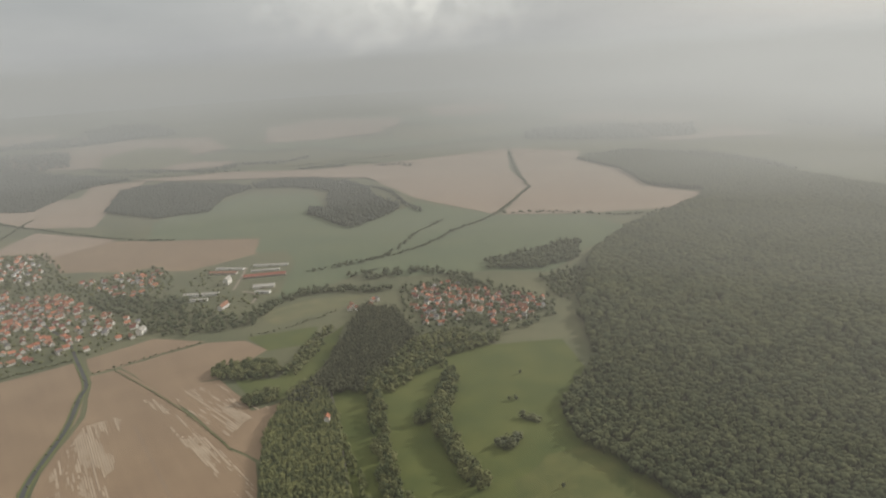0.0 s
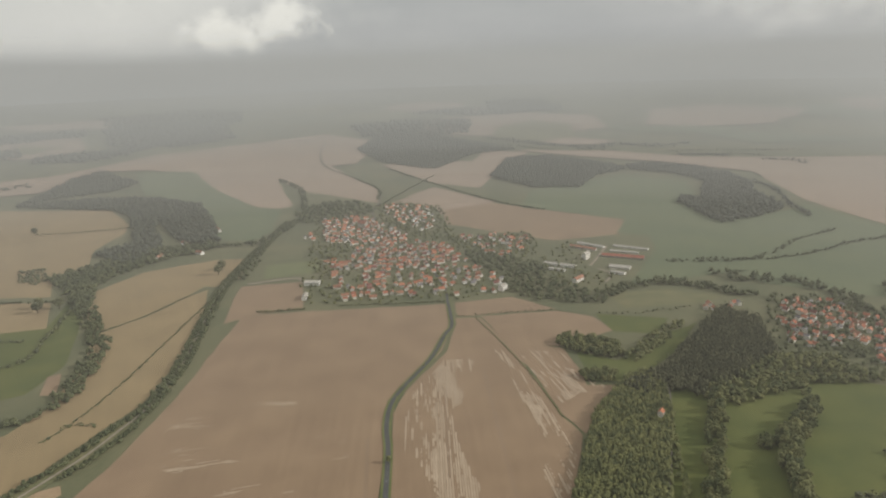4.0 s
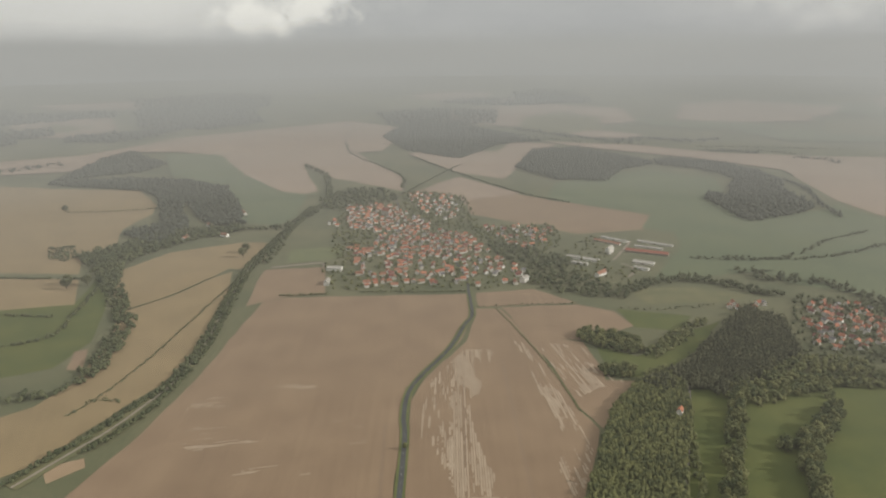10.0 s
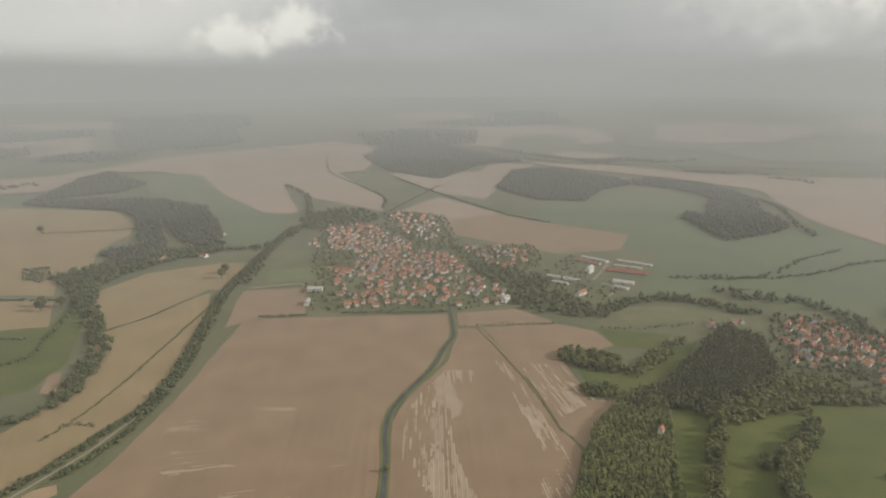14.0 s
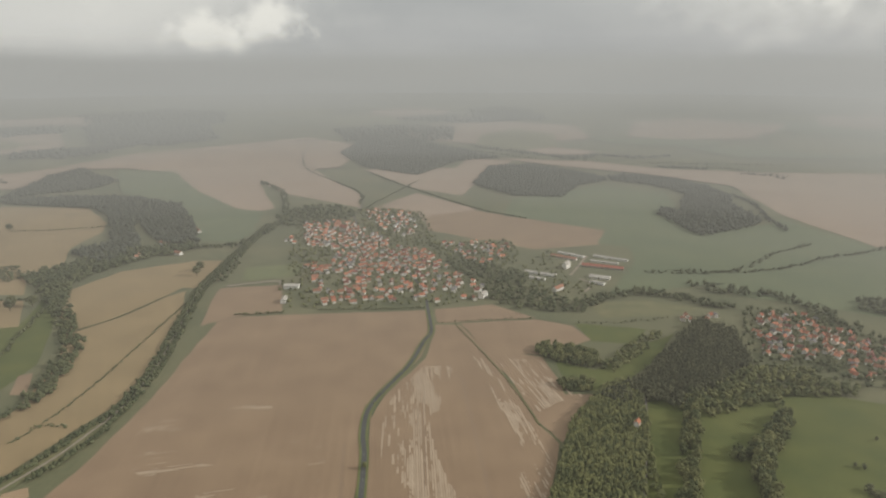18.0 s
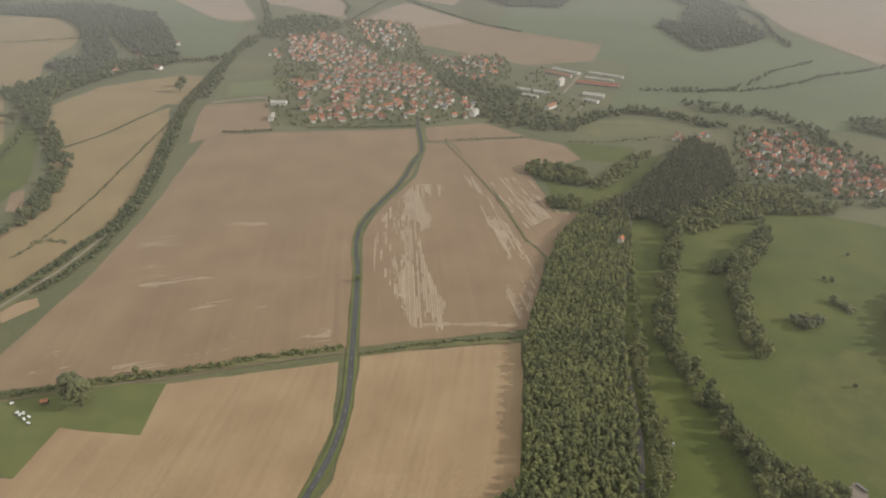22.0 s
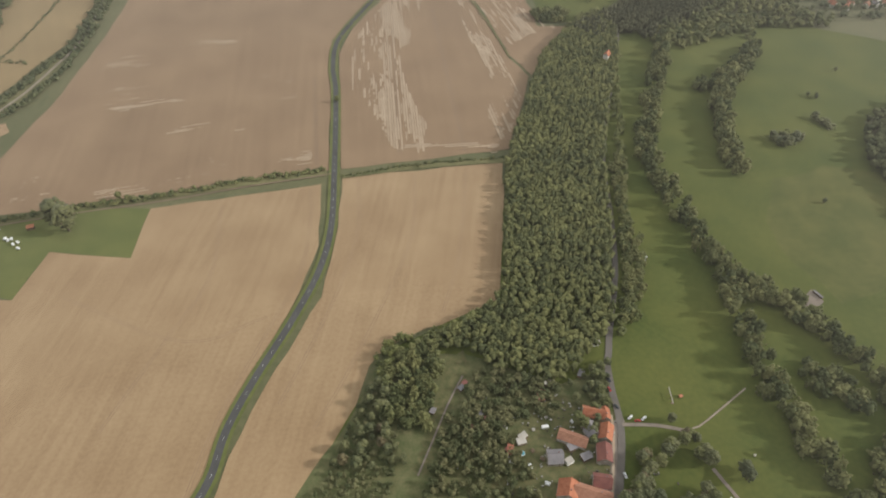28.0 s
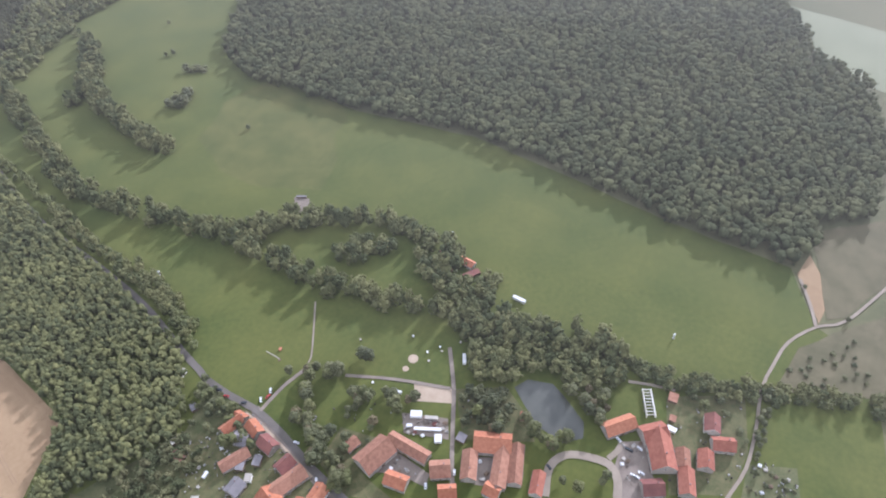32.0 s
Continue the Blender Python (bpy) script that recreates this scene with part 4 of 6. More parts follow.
# hamlet street, west side
STREET = "hamlet house on the street with "
building("house", (127.3, 249.4), (142.4, 245.7), 9, 4.2, 42, ORANGE, STREET + "a bright orange roof")
building("house", (142.8, 250.0), (142.0, 241.4), 7, 4.2, 42, ORANGE, STREET + "a bright orange gable wing")
building("house", (128.3, 240.0), (130.6, 229.8), 9, 4.0, 40, SLATE, STREET + "a dark grey roof")
building("house", (141.8, 236.9), (137.4, 225.7), 9, 4.4, 42, ORANGE, STREET + "a new orange roof")
building("house", (135.8, 222.1), (133.3, 209.7), 10, 4.4, 42, MAROON, STREET + "a faded dark red roof")
building("barn", (106.7, 233.8), (124.6, 224.8), 8.5, 3.6, 35, RUST, "long barn with a salmon tiled roof", category="barn", windows=False, chimney=False)
flat_hut("shed", (115.4, 224.0), 20, 9, 5, 3.0, SLATE, "grey flat shed in the back yard")
flat_hut("shed", (122.3, 215.7), 20, 7, 5, 2.8, SLATE, "dull grey lean-to shed")
building("house", (95.4, 216.6), (105.7, 216.1), 10, 4.0, 40, SLATE, "house with a grey brown roof behind the yards")
flat_hut("annex", (109.9, 213.4), 25, 5, 4, 3.0, PALE, "pale flat-roofed annex", wall=PLASTER)
building("house", (122.3, 198.0), (133.7, 195.3), 10, 4.2, 42, MAROON, STREET + "a dark red hipped roof")
building("house", (108.3, 192.5), (130.6, 183.0), 11, 4.2, 40, RUST, STREET + "a rust orange roof")
building("house", (106.8, 197.8), (102.7, 186.6), 14, 4.2, 38, ORANGE, STREET + "a steep orange roof")
building("house", (98.5, 170.8), (113.7, 170.7), 12, 4.2, 40, ORANGE, STREET + "an orange roof")
building("house", (114.2, 165.6), (127.5, 165.7), 10, 4.2, 40, ORANGE, STREET + "an orange roof and white gable")
building("house", (79.9, 171.6), (93.8, 169.0), 10, 4.2, 40, MAROON, "house with a maroon roof")
flat_hut("garden_hut", (71.4, 224.9), 75, 7, 4, 2.6, RED, "red-roofed garden hut")
flat_hut("garden_hut", (80.1, 230.5), 10, 6, 4.5, 2.6, PALE, "pale garden hut beside a pool")
flat_hut("garden_hut", (81.6, 234.2), 30, 6, 4, 2.6, PALE, "pale tarpaulin shelter")
flat_hut("garden_hut", (100.3, 265.7), 80, 9, 5, 2.8, MAROON, "brown garden hut in the orchard")
flat_hut("garden_hut", (107.2, 275.9), 70, 4, 4, 2.4, PALE, "small pale hut in the orchard")
flat_hut("garden_hut", (133.8, 281.9), 60, 6, 4, 2.6, SLATE, "blue grey garden hut")
flat_hut("bus_shelter", (151.3, 308.9), 10, 8, 3, 2.6, PALE, "pale flat-roofed shelter beside the street", wall=PLASTER)
for spot in ([(46.0, 280.3), (43.2, 276.7), (55.2, 254.1), (21.0, 259.1), (58.6, 249.2), (46.4, 239.5), (46.2, 243.7), (70.4, 225.2)]):
    flat_hut("garden_hut", spot, spot[0] * 3 % 90, 4.5, 3.2, 2.4, SLATE if int(spot[0]) % 2 else MAROON, "small hut among orchard trees")
flat_hut("field_hut", (-325.6, 475.1), 15, 6, 4, 2.6, ORANGE, "orange-roofed hut on a green plot")
# east side farms
building("barn", (156.6, 167.5), (165.7, 164.2), 7.5, 3, 35, RUST, "small salmon-roofed barn", category="barn", windows=False, chimney=False)
building("barn", (149.7, 150.8), (172.7, 143.2), 17, 5, 38, RUST, "great barn with a patched orange roof", category="barn", windows=False, chimney=False)
building("farm_range", (177.0, 145.0), (175.0, 114.3), 9, 5, 35, RUST, "long farm range with a tan roof", category="barn", windows=False, chimney=False)
building("farmhouse", (151.4, 132.5), (153.1, 117.9), 10, 5, 40, ORANGE, "farmhouse with a bright orange roof")
building("farm_range", (168.9, 109.3), (175.6, 98.1), 12, 4.5, 38, RUST, "farm range with a clay roof", category="barn")
building("farmhouse", (200.1, 92.3), (209.2, 69.1), 15, 5, 40, ORANGE, "large farmhouse with an orange roof")
building("farm_range", (204.4, 72.7), (177.8, 65.2), 10, 5, 38, RUST, "farm wing with a salmon roof", category="barn")
building("farm_range", (211.0, 65.3), (184.9, 56.2), 9, 5, 36, RUST, "outer farm wing with a salmon roof", category="barn", windows=False, chimney=False)
building("farm_range", (192.4, 91.3), (174.0, 84.1), 10, 5, 38, RUST, "farm range with a brown roof", category="barn")
building("house", (157.8, 97.2), (163.5, 87.4), 10, 4.5, 40, ORANGE, "orange-roofed house on the street")
building("house", (174.9, 72.4), (174.6, 62.2), 9, 4.5, 40, ORANGE, "orange-roofed house behind the farmyard")
building("house", (200.1, 44.8), (184.7, 41.7), 8, 4.2, 40, RED, "narrow red-roofed house")
flat_hut("shed", (199.6, 101.6), 0, 6, 6, 3, SLATE, "grey lean-to beside the farm")
building("barn", (247.9, 17.0), (264.3, 1.9), 11, 4.5, 38, ORANGE, "orange-roofed barn beside the pond", category="barn", windows=False, chimney=False)
building("manor", (262.6, -14.4), (237.9, -26.9), 16, 6, 38, RED, "large manor farm building with a red roof")
building("manor_wing", (255.1, -6.5), (266.2, -19.2), 13, 6, 36, RED, "manor wing with a red roof")
building("house", (258.2, -33.2), (245.7, -36.9), 9, 4.5, 38, RUST, "house with a salmon roof")
building("house", (245.5, -38.7), (228.5, -44.1), 10, 4.5, 40, RED, "house with a strong red roof")
building("house", (264.0, -47.1), (251.4, -50.2), 10, 4.5, 40, RED, "house with a red roof beside the garden")
building("house", (292.4, -45.1), (279.9, -47.9), 10, 4.5, 40, MAROON, "house with a brown red roof and white gable")
building("house", (271.6, -49.5), (276.9, -63.1), 10, 4.5, 40, RED, "house with a red roof")
building("house", (220.2, -17.2), (226.9, -28.9), 11, 4.5, 40, MAROON, "long house with a brown roof")
flat_hut("shed", (295.5, -17.6), 5, 7, 6, 2.8, RUST, "salmon-roofed shed by the trees")
flat_hut("shed", (279.2, -21.6), 5, 4.5, 4, 2.6, RUST, "small salmon-roofed shed")
flat_hut("shed", (271.0, -23.0), 85, 6, 3, 2.6, WHITE, "white shed beside the manor", wall=PLASTER)
building("barn", (346.1, 176.2), (343.8, 162.9), 7, 3.4, 35, ORANGE, "small orange-roofed barn among trees", category="barn", windows=False, chimney=False)
flat_hut("shed", (335.5, 160.7), -35, 14, 5, 2.8, MAROON, "long brown shed behind trees")
flat_hut("shed", (330.2, 179.9), -35, 7, 4, 2.6, RUST, "small salmon shed behind trees")
flat_hut("shed", (350.2, 193.3), -30, 10, 3, 2.6, MAROON, "brown shed beneath the trees")
flat_hut("stable", (350.6, 345.0), -65, 9, 1.6, 1.5, SLATE, "low grey open stable at a sandy pen")
flat_hut("hut", (233.7, 70.3), 15, 6, 5, 3, RED, "small red-roofed pond hut")


# ---------------------------------------------------------------- yards and plots
field("orchard", [(-10.6, 315.8), (49.8, 308.0), (118.0, 275.8), (157.5, 287.7), (149.5, 255.4), (111.3, 243.8), (95.1, 180.5), (-81.1, 191.5), (-32.2, 270.1)], ORCHARD, "rough orchard grass with bare spots", "orchard", 1.5)
field("meadow", [(33.7, 302.1), (48.6, 312.2), (52.0, 295.5), (32.3, 258.0), (15.0, 211.5), (4.6, 216.0), (21.4, 259.1)], GARDEN, "mown grass strip beside the orchard track", "meadow", 0.8)
field("garden", [(105.6, 272.2), (153.8, 248.2), (141.9, 213.1), (128.0, 153.7), (109.7, 137.7), (49.3, 189.7), (72.4, 237.2)], GARDEN, "trodden gardens behind the street", "garden", 1.0)
field("garden", [(233.5, 123.2), (251.8, 91.8), (237.9, 70.2), (220.9, 56.4), (199.9, 101.0)], GARDEN, "trodden park ground beside the pond", "garden", 1.0)
field("garden", [(295.7, -13.0), (322.0, -62.2), (278.7, -72.8), (242.5, -68.4), (225.5, -33.8)], GARDEN, "gardens beside the manor farm", "garden", 1.0)
field("garden", [(169.8, 180.7), (176.4, 144.4), (146.9, 147.2), (141.2, 118.0), (129.0, 152.8), (141.0, 179.2)], GARDEN, "rough grass beside the farm", "garden", 1.0)
field("yard", [(224.8, 153.2), (232.0, 126.0), (221.4, 120.3), (211.1, 144.9)], SAND, "sandy parking square", "yard", 0.4)
field("yard", [(173.0, 142.3), (167.8, 108.8), (158.8, 107.9), (158.2, 128.8), (153.0, 140.9), (160.4, 138.6)], YARD, "packed earth farmyard", "yard", 0.4)
field("yard", [(192.5, 88.7), (198.3, 75.0), (179.3, 68.7), (174.5, 80.1)], YARD, "packed earth farmyard", "yard", 0.4)
field("yard", [(198.8, 148.3), (209.5, 117.0), (195.5, 109.4), (185.6, 139.1)], YARD, "storage yard with containers", "yard", 0.4)
field("yard", [(248.0, 4.3), (255.8, -10.1), (235.2, -19.9), (221.7, -31.9), (203.8, -7.8), (224.0, 2.7)], YARD, "paved manor yard", "yard", 0.4)
field("yard", [(153.8, 248.2), (156.6, 241.7), (142.9, 207.6), (132.4, 170.6), (128.2, 148.3), (119.6, 155.3), (131.5, 186.2), (137.9, 210.9), (144.0, 235.4)], YARD, "paved strip beside the street", "yard", 0.4)
field("pen", [(348.4, 352.0), (353.0, 338.0), (340.7, 329.5), (331.5, 338.5)], YARD, "sandy riding pen", "yard", 0.4)
field("plot", [(270.0, -74.3), (281.7, -103.3), (257.8, -109.3), (240.6, -75.0)], ORCHARD, "overgrown garden plot", "garden", 1.0)
field("orchard", [(334.7, -79.3), (381.6, -89.5), (409.0, -111.7), (444.1, -147.7), (364.3, -155.2)], FALLOW, "rough orchard slope", "orchard", 1.0)
field("pond", [(253.8, 86.1), (264.2, 79.9), (268.9, 62.4), (263.0, 51.3), (250.0, 31.9), (238.3, 28.3), (228.7, 39.3), (232.6, 59.2), (244.7, 75.3)], WATER, "dark still pond ringed by trees", "water", 0.8)
ROUND = [(188.6, 36.2), (208.0, 40.9), (221.3, 34.5), (227.2, 19.4), (227.9, 5.9), (220.0, -1.8), (203.9, -6.6)]
strip("footway", [(148.2, 247.0), (146.2, 234.1), (142.0, 217.8), (137.3, 201.7), (130.2, 177.3)], 1.8, SAND, "pale trodden footway beside the street", 2.06, "footway")
strip("drive", ROUND, 5.6, GRAVEL, "pale gravel drive round a lawn", 2.0, "lane", 4.0)
strip("lane", [(231.8, 8.4), (240.0, 4.6), (248.0, 3.8)], 4, GRAVEL, "pale gravel drive", 2.05, "lane", 4.0)
strip("lane", [(408.4, -97.9), (426.1, -92.2), (453.0, -80.2)], 2.6, GRAVEL, "pale field path", 2.0, "lane")
strip("lane", [(295.6, 14.6), (300.0, -0.1), (303.5, -17.3)], 2.4, GRAVEL, "pale garden path", 2.0, "lane")
strip("lane", [(45.6, 288.4), (33.0, 266.0), (18.5, 235.3), (7.4, 211.9)], 1.3, YARD, "sunken orchard track", 2.0, "lane")
field("sand_circle", [(x + 4 * math.cos(k * 0.63), y + 4 * math.sin(k * 0.63)) for x, y in [(241.9, 163.5)] for k in range(10)], SAND, "round sand patch in the park", "sand", 0.2)
field("sand_circle", [(x + 2.5 * math.cos(k * 0.63), y + 2.5 * math.sin(k * 0.63)) for x, y in [(231.7, 164.2)] for k in range(10)], SAND, "small round sand patch", "sand", 0.2)
field("pitch", [(-361, 1435), (-248, 1467), (-239, 1371), (-346, 1344)], LAWN, "green sports pitch", "pitch")
field("farmyard", [(249, 1418), (328, 1541), (414, 1566), (502, 1481), (465, 1384), (402, 1291), (317, 1310), (251, 1328)], GROUND, "farm grounds between sheds", "yard", 2.0)
strip("lane", [(328, 1347), (360, 1410), (400, 1490)], 6, GRAVEL, "pale concrete lane between farm sheds", 2.0, "lane")
strip("lane", [(340, 1326), (355, 1301), (350, 1268), (333, 1242)], 5, GRAVEL, "pale curved farm lane", 2.0, "lane")
strip("verge", [(-372, 1312), (-281, 1339), (-262, 1314)], 8, GRAVEL, "pale track beside the pitch", 1.8, "lane")

# wheel tracks in the stubble and grass strips under the hedges
def tramlines(line, material, label):
    """Two ruts a tractor's gauge apart."""
    mid = smooth_line(line, 14.0)
    for side in (-1.0, 1.0):
        rut = []
        for k, p in enumerate(mid):
            d = (mid[min(k + 1, len(mid) - 1)] - mid[max(k - 1, 0)]).normalized()
            rut.append((p.x - d.y * side, p.y + d.x * side))
        strip("wheel_track", rut, 0.55, material, label, category="track", lift=0.335)


for line in ([(-77.9, 510.1), (-75.9, 465.9), (-81.5, 403.9), (-103.7, 340.6), (-131.2, 265.3), (-143.8, 207.0)], [(-273.4, 389.7), (-167.6, 336.6), (-104.8, 356.9)], [(-32.2, 523.0), (-32.3, 454.9), (-46.6, 389.2), (-66.9, 329.3), (-89.0, 273.9)],
             [(23.7, 527.5), (16.2, 443.7), (-8.8, 371.9), (-40.4, 297.3), (-63.3, 252.2)], [(74.9, 530.7), (57.4, 420.1), (36.1, 350.1)], [(-160.0, 494.8), (-156.7, 406.9), (-181.2, 338.5), (-211.8, 260.8)]):
    tramlines(line, RUT, "faint pale wheel track in the stubble")
for line in ([(67.0, 881.5), (77.3, 562.7)], [(13, 904), (9.3, 559.9)], [(-83.3, 715.2), (-73.9, 551.1)]):
    tramlines(line, TRAM, "dark wheel ruts in tilled soil")
strip("grass_strip", RAIL, 18, DRY_GRASS, "rough grass along the railway", 1.42, "verge")
strip("grass_strip", [(-391.1, 481.1), (-362.1, 483.4), (-302.0, 499.9), (-215.7, 512.4), (-137.0, 526.5), (-63.2, 536.3)], 8.5, DRY_GRASS, "rough grass strip under the hedge", 1.4, "verge")
strip("grass_strip", [(-49.0, 529.7), (24.4, 539.4), (76.3, 542.7), (115.2, 543.9)], 7, DRY_GRASS, "rough grass strip under the hedge", 1.4, "verge")

# dashes on the country road
dash_line = smooth_line(MAIN, 6.0)
bm = bmesh.new()
for i in range(0, len(dash_line) - 1, 2):
    p, q = dash_line[i], dash_line[i] * 0.45 + dash_line[i + 1] * 0.55
    if p.y > 700:
        break
    d = (q - p).normalized()
    s = Vector((-d.y, d.x, 0)) * 0.075
    bm.faces.new([bm.verts.new((c.x, c.y, 0.812)) for c in (p - s, q - s, q + s, p + s)])
tagged(link("road_markings", bm, LINE), "faded white dashes on the road", "road marking", kind="stuff")


# bleached straw on the tilled soil
def straw_rows(name, outline, along, gap, cut, label, seed):
    """Straw left in rows that run from one point of `along` to the other, broken where the harrow took it."""
    rng = random.Random(seed)
    (ax, ay), (bx, by) = along
    d = Vector((bx - ax, by - ay)).normalized()
    s = Vector((-d.y, d.x))
    us, ws = [d.dot(Vector(p)) for p in outline], [s.dot(Vector(p)) for p in outline]
    bm = bmesh.new()
    w = min(ws)
    while w < max(ws):
        lean, width = rng.uniform(-0.24, 0.22), gap * rng.uniform(0.30, 0.54)
        cells = np.arange(min(us), max(us), 2.2)
        spots = np.stack([cells * d.x + w * s.x, cells * d.y + w * s.y], 1)
        prev = None
        for u, ok in zip(cells, inside(spots, outline)):
            x, y = u * d.x + w * s.x, u * d.y + w * s.y
            n = noise.noise(Vector((w * 0.05, u * 0.010, seed))) + 0.55 * noise.noise(Vector((w * 0.33, u * 0.035, seed + 3.3))) + 0.3 * noise.noise(Vector((w * 0.9, u * 0.25, seed + 7.7))) + lean
            if not ok or n < cut:
                prev = None
                continue
            half = width * min(1.0, 0.45 + (n - cut) * 2.6)
            left, right = half * rng.uniform(0.7, 1.25), half * rng.uniform(0.7, 1.25)
            z = 0.335 + rng.uniform(0, 0.03)
            now = [bm.verts.new((x + s.x * o, y + s.y * o, z)) for o in (-left, right)]
            if prev:
                bm.faces.new((prev[0], now[0], now[1], prev[1]))
            prev = now
        w += gap
    bmesh.ops.recalc_face_normals(bm, faces=bm.faces[:])
    return tagged(link(name, bm, STREAK), label, "straw", kind="stuff")


ROWS = "bleached straw left in rows on tilled soil"
straw_rows("straw_streaks", [(12, 920), (55, 922), (57.0, 882.2), (38.7, 859.1), (32.1, 787.3), (19.5, 775.8), (20.0, 723.7), (25.3, 679.5), (34.0, 640.0), (44.0, 606.0), (40.0, 566.0), (21.6, 560.0), (2.4, 572.0), (-9.1, 615.9), (-26.1, 671.5), (-39.0, 682.9), (-41.7, 738.8), (-31.0, 831.4), (-10.5, 867.9)], [(14, 912), (15.9, 575.8)], 2.7, -0.13, ROWS, 1)
straw_rows("straw_streaks", [(84, 940), (97, 959), (121.1, 863.5), (135.1, 784.5), (145.7, 729.6), (158.9, 677.6), (129.0, 590.1), (112.6, 573.0), (108.9, 630.7), (124.9, 680.6), (118.1, 742.7), (106.8, 817.1)], [(96, 943), (124.9, 680.6)], 3.2, -0.08, ROWS, 2)
straw_rows("straw_streaks", [(121, 944), (191, 933), (194.8, 850.0), (229.2, 816.4), (188.8, 802.1), (154.3, 772.7), (137.3, 853.0)], [(124, 940), (161.2, 771.3)], 3.6, -0.10, ROWS, 3)
straw_rows("straw_streaks", [(-32.3, 571.1), (62.6, 580.6), (115.5, 572.5), (109.0, 549.3), (-32.2, 547.1)], [(-32.2, 555.1), (113.6, 560.6)], 3.0, 0.48, ROWS, 4)
straw_rows("straw_streaks", [(-361.3, 508.8), (-356.5, 555.4), (-300.7, 533.0), (-209.8, 566.4), (-159.6, 619.8), (-81.9, 634.7), (-77.6, 546.5), (-154.1, 534.2), (-269.0, 513.9)], [(-322.5, 515.4), (-167.0, 547.1)], 2.0, 0.50, "thin bleached straw on tilled soil", 5)
straw_rows("straw_streaks", [(-338.4, 729.3), (-314, 852), (-117.9, 787.2), (-94.4, 637.0), (-222.4, 604.4), (-309.4, 667.8)], [(-322.5, 515.4), (-167.0, 547.1)], 2.0, 0.55, "thin bleached straw on tilled soil", 6)

# ---------------------------------------------------------------- trees
def tree_model(seed, radius, tall, material, label):
    """A tree of its own: tapered trunk with limbs, and a crown of clumps with gaps."""
    rng = random.Random(seed)
    thing = new("tree")
    bm = bmesh.new()
    bmesh.ops.create_cone(bm, segments=8, radius1=0.035 * tall, radius2=0.012 * tall, depth=tall * 0.6, matrix=Matrix.Translation((0, 0, tall * 0.3)))
    for k in range(5):
        a, lean, n = k * 1.257 + rng.uniform(-0.4, 0.4), rng.uniform(35, 60), radius * rng.uniform(0.7, 1.0)
        m = pose(0, 0, tall * rng.uniform(0.25, 0.45), 0, 0, math.degrees(a)) @ pose(0, 0, 0, 0, lean, 0) @ Matrix.Translation((0, 0, n / 2))
        bmesh.ops.create_cone(bm, segments=5, radius1=0.012 * tall, radius2=0.004 * tall, depth=n, matrix=m)
    part("trunk", bm, BARK, thing)
    vs, fs, n = [], [], 0
    for i in range(104):
        core = i < 14
        v, f = ico(2 if core else 1, seed * 97 + i, 0.30)
        h = rng.uniform(-0.8, 1.0)
        w = math.sqrt(max(0.05, 1 - h * h)) * (rng.uniform(0.25, 0.75) if core else rng.uniform(0.62, 1.06))
        a = rng.uniform(0, 6.28)
        c = np.array((math.cos(a) * w * radius * 0.88, math.sin(a) * w * radius * 0.88, tall * 0.6 + h * tall * 0.34))
        vs.append(v * radius * (rng.uniform(0.24, 0.36) if core else rng.uniform(0.07, 0.17)) * np.array((1, 1, 0.8)) + c)
        fs.append(f + n)
        n += len(v)
    crown = new("crown", mesh_from("crown", np.concatenate(vs), np.concatenate(fs), material))
    crown.parent = thing
    return tagged(thing, label, "tree")


TREES = [tree_model(k + 1, r, h, m, "") for k, (r, h, m) in enumerate(((4.6, 11, LEAF), (3.6, 9, BUSH), (5.4, 13, LEAF_DEEP), (3.0, 7, BUSH), (4.0, 12, YELLOW_LEAF), (2.2, 5, BUSH), (4.2, 10, BROWN_LEAF)))]
TREE_WORDS = ["broad green tree in the meadow", "small olive green orchard tree", "large dark green tree by the houses",
              "low olive green orchard tree", "yellowish green tree at the wood's edge", "low olive green garden bush", "brownish late summer tree by the stream"]
USED = [False] * len(TREES)


def plant(x, y, kind, size=1.0, group="trees round the hamlet"):
    m = pose(x, y, rise(x, y) + 0.3, 0, 0, (x * 37 + y * 11) % 360)
    if USED[kind]:
        ob = copy_thing(TREES[kind], m)
    else:
        ob, USED[kind] = TREES[kind], True
        ob.matrix_basis = m
    ob.scale = (size, size, size * (0.9 + (x * 7 % 1) * 0.25))
    return tagged(ob, TREE_WORDS[kind], "tree", group)


def grove(outline, spacing, kinds, seed, group, low=0.7, high=1.2):
    rng = random.Random(seed)
    for x, y in scatter(outline, spacing, seed):
        plant(x, y, rng.choice(kinds), rng.uniform(low, high), group)


wood("tree_clump", [(-8.5, 307.9), (31.2, 318.5), (29.5, 298.5), (15.9, 243.5), (-12.5, 243.7), (-15.6, 275.6)], 6.2, 4.4, 12, LEAF, "copse of broad trees beside the orchard", NEAR_SHAPES, 31)
grove([(-28.0, 282.6), (-11.4, 287.8), (-8.4, 243.9), (7.9, 219.9), (-50.5, 218.2)], 8, (1, 3, 1, 5, 6), 32, "orchard trees", 0.9, 1.4)
wood("tree_clump", [(52.8, 295.3), (118.4, 275.6), (106.1, 246.1), (70.5, 241.9), (62.5, 210.9), (19.0, 215.2), (36.3, 249.4)], 6.4, 3.4, 8.5, ORCHARD_LEAF, "olive green orchard trees round garden huts", NEAR_SHAPES, 33)
grove([(119.8, 275.0), (157.4, 296.8), (151.3, 263.7), (122.2, 256.4)], 7.5, (5, 3, 5, 1), 34, "garden trees")
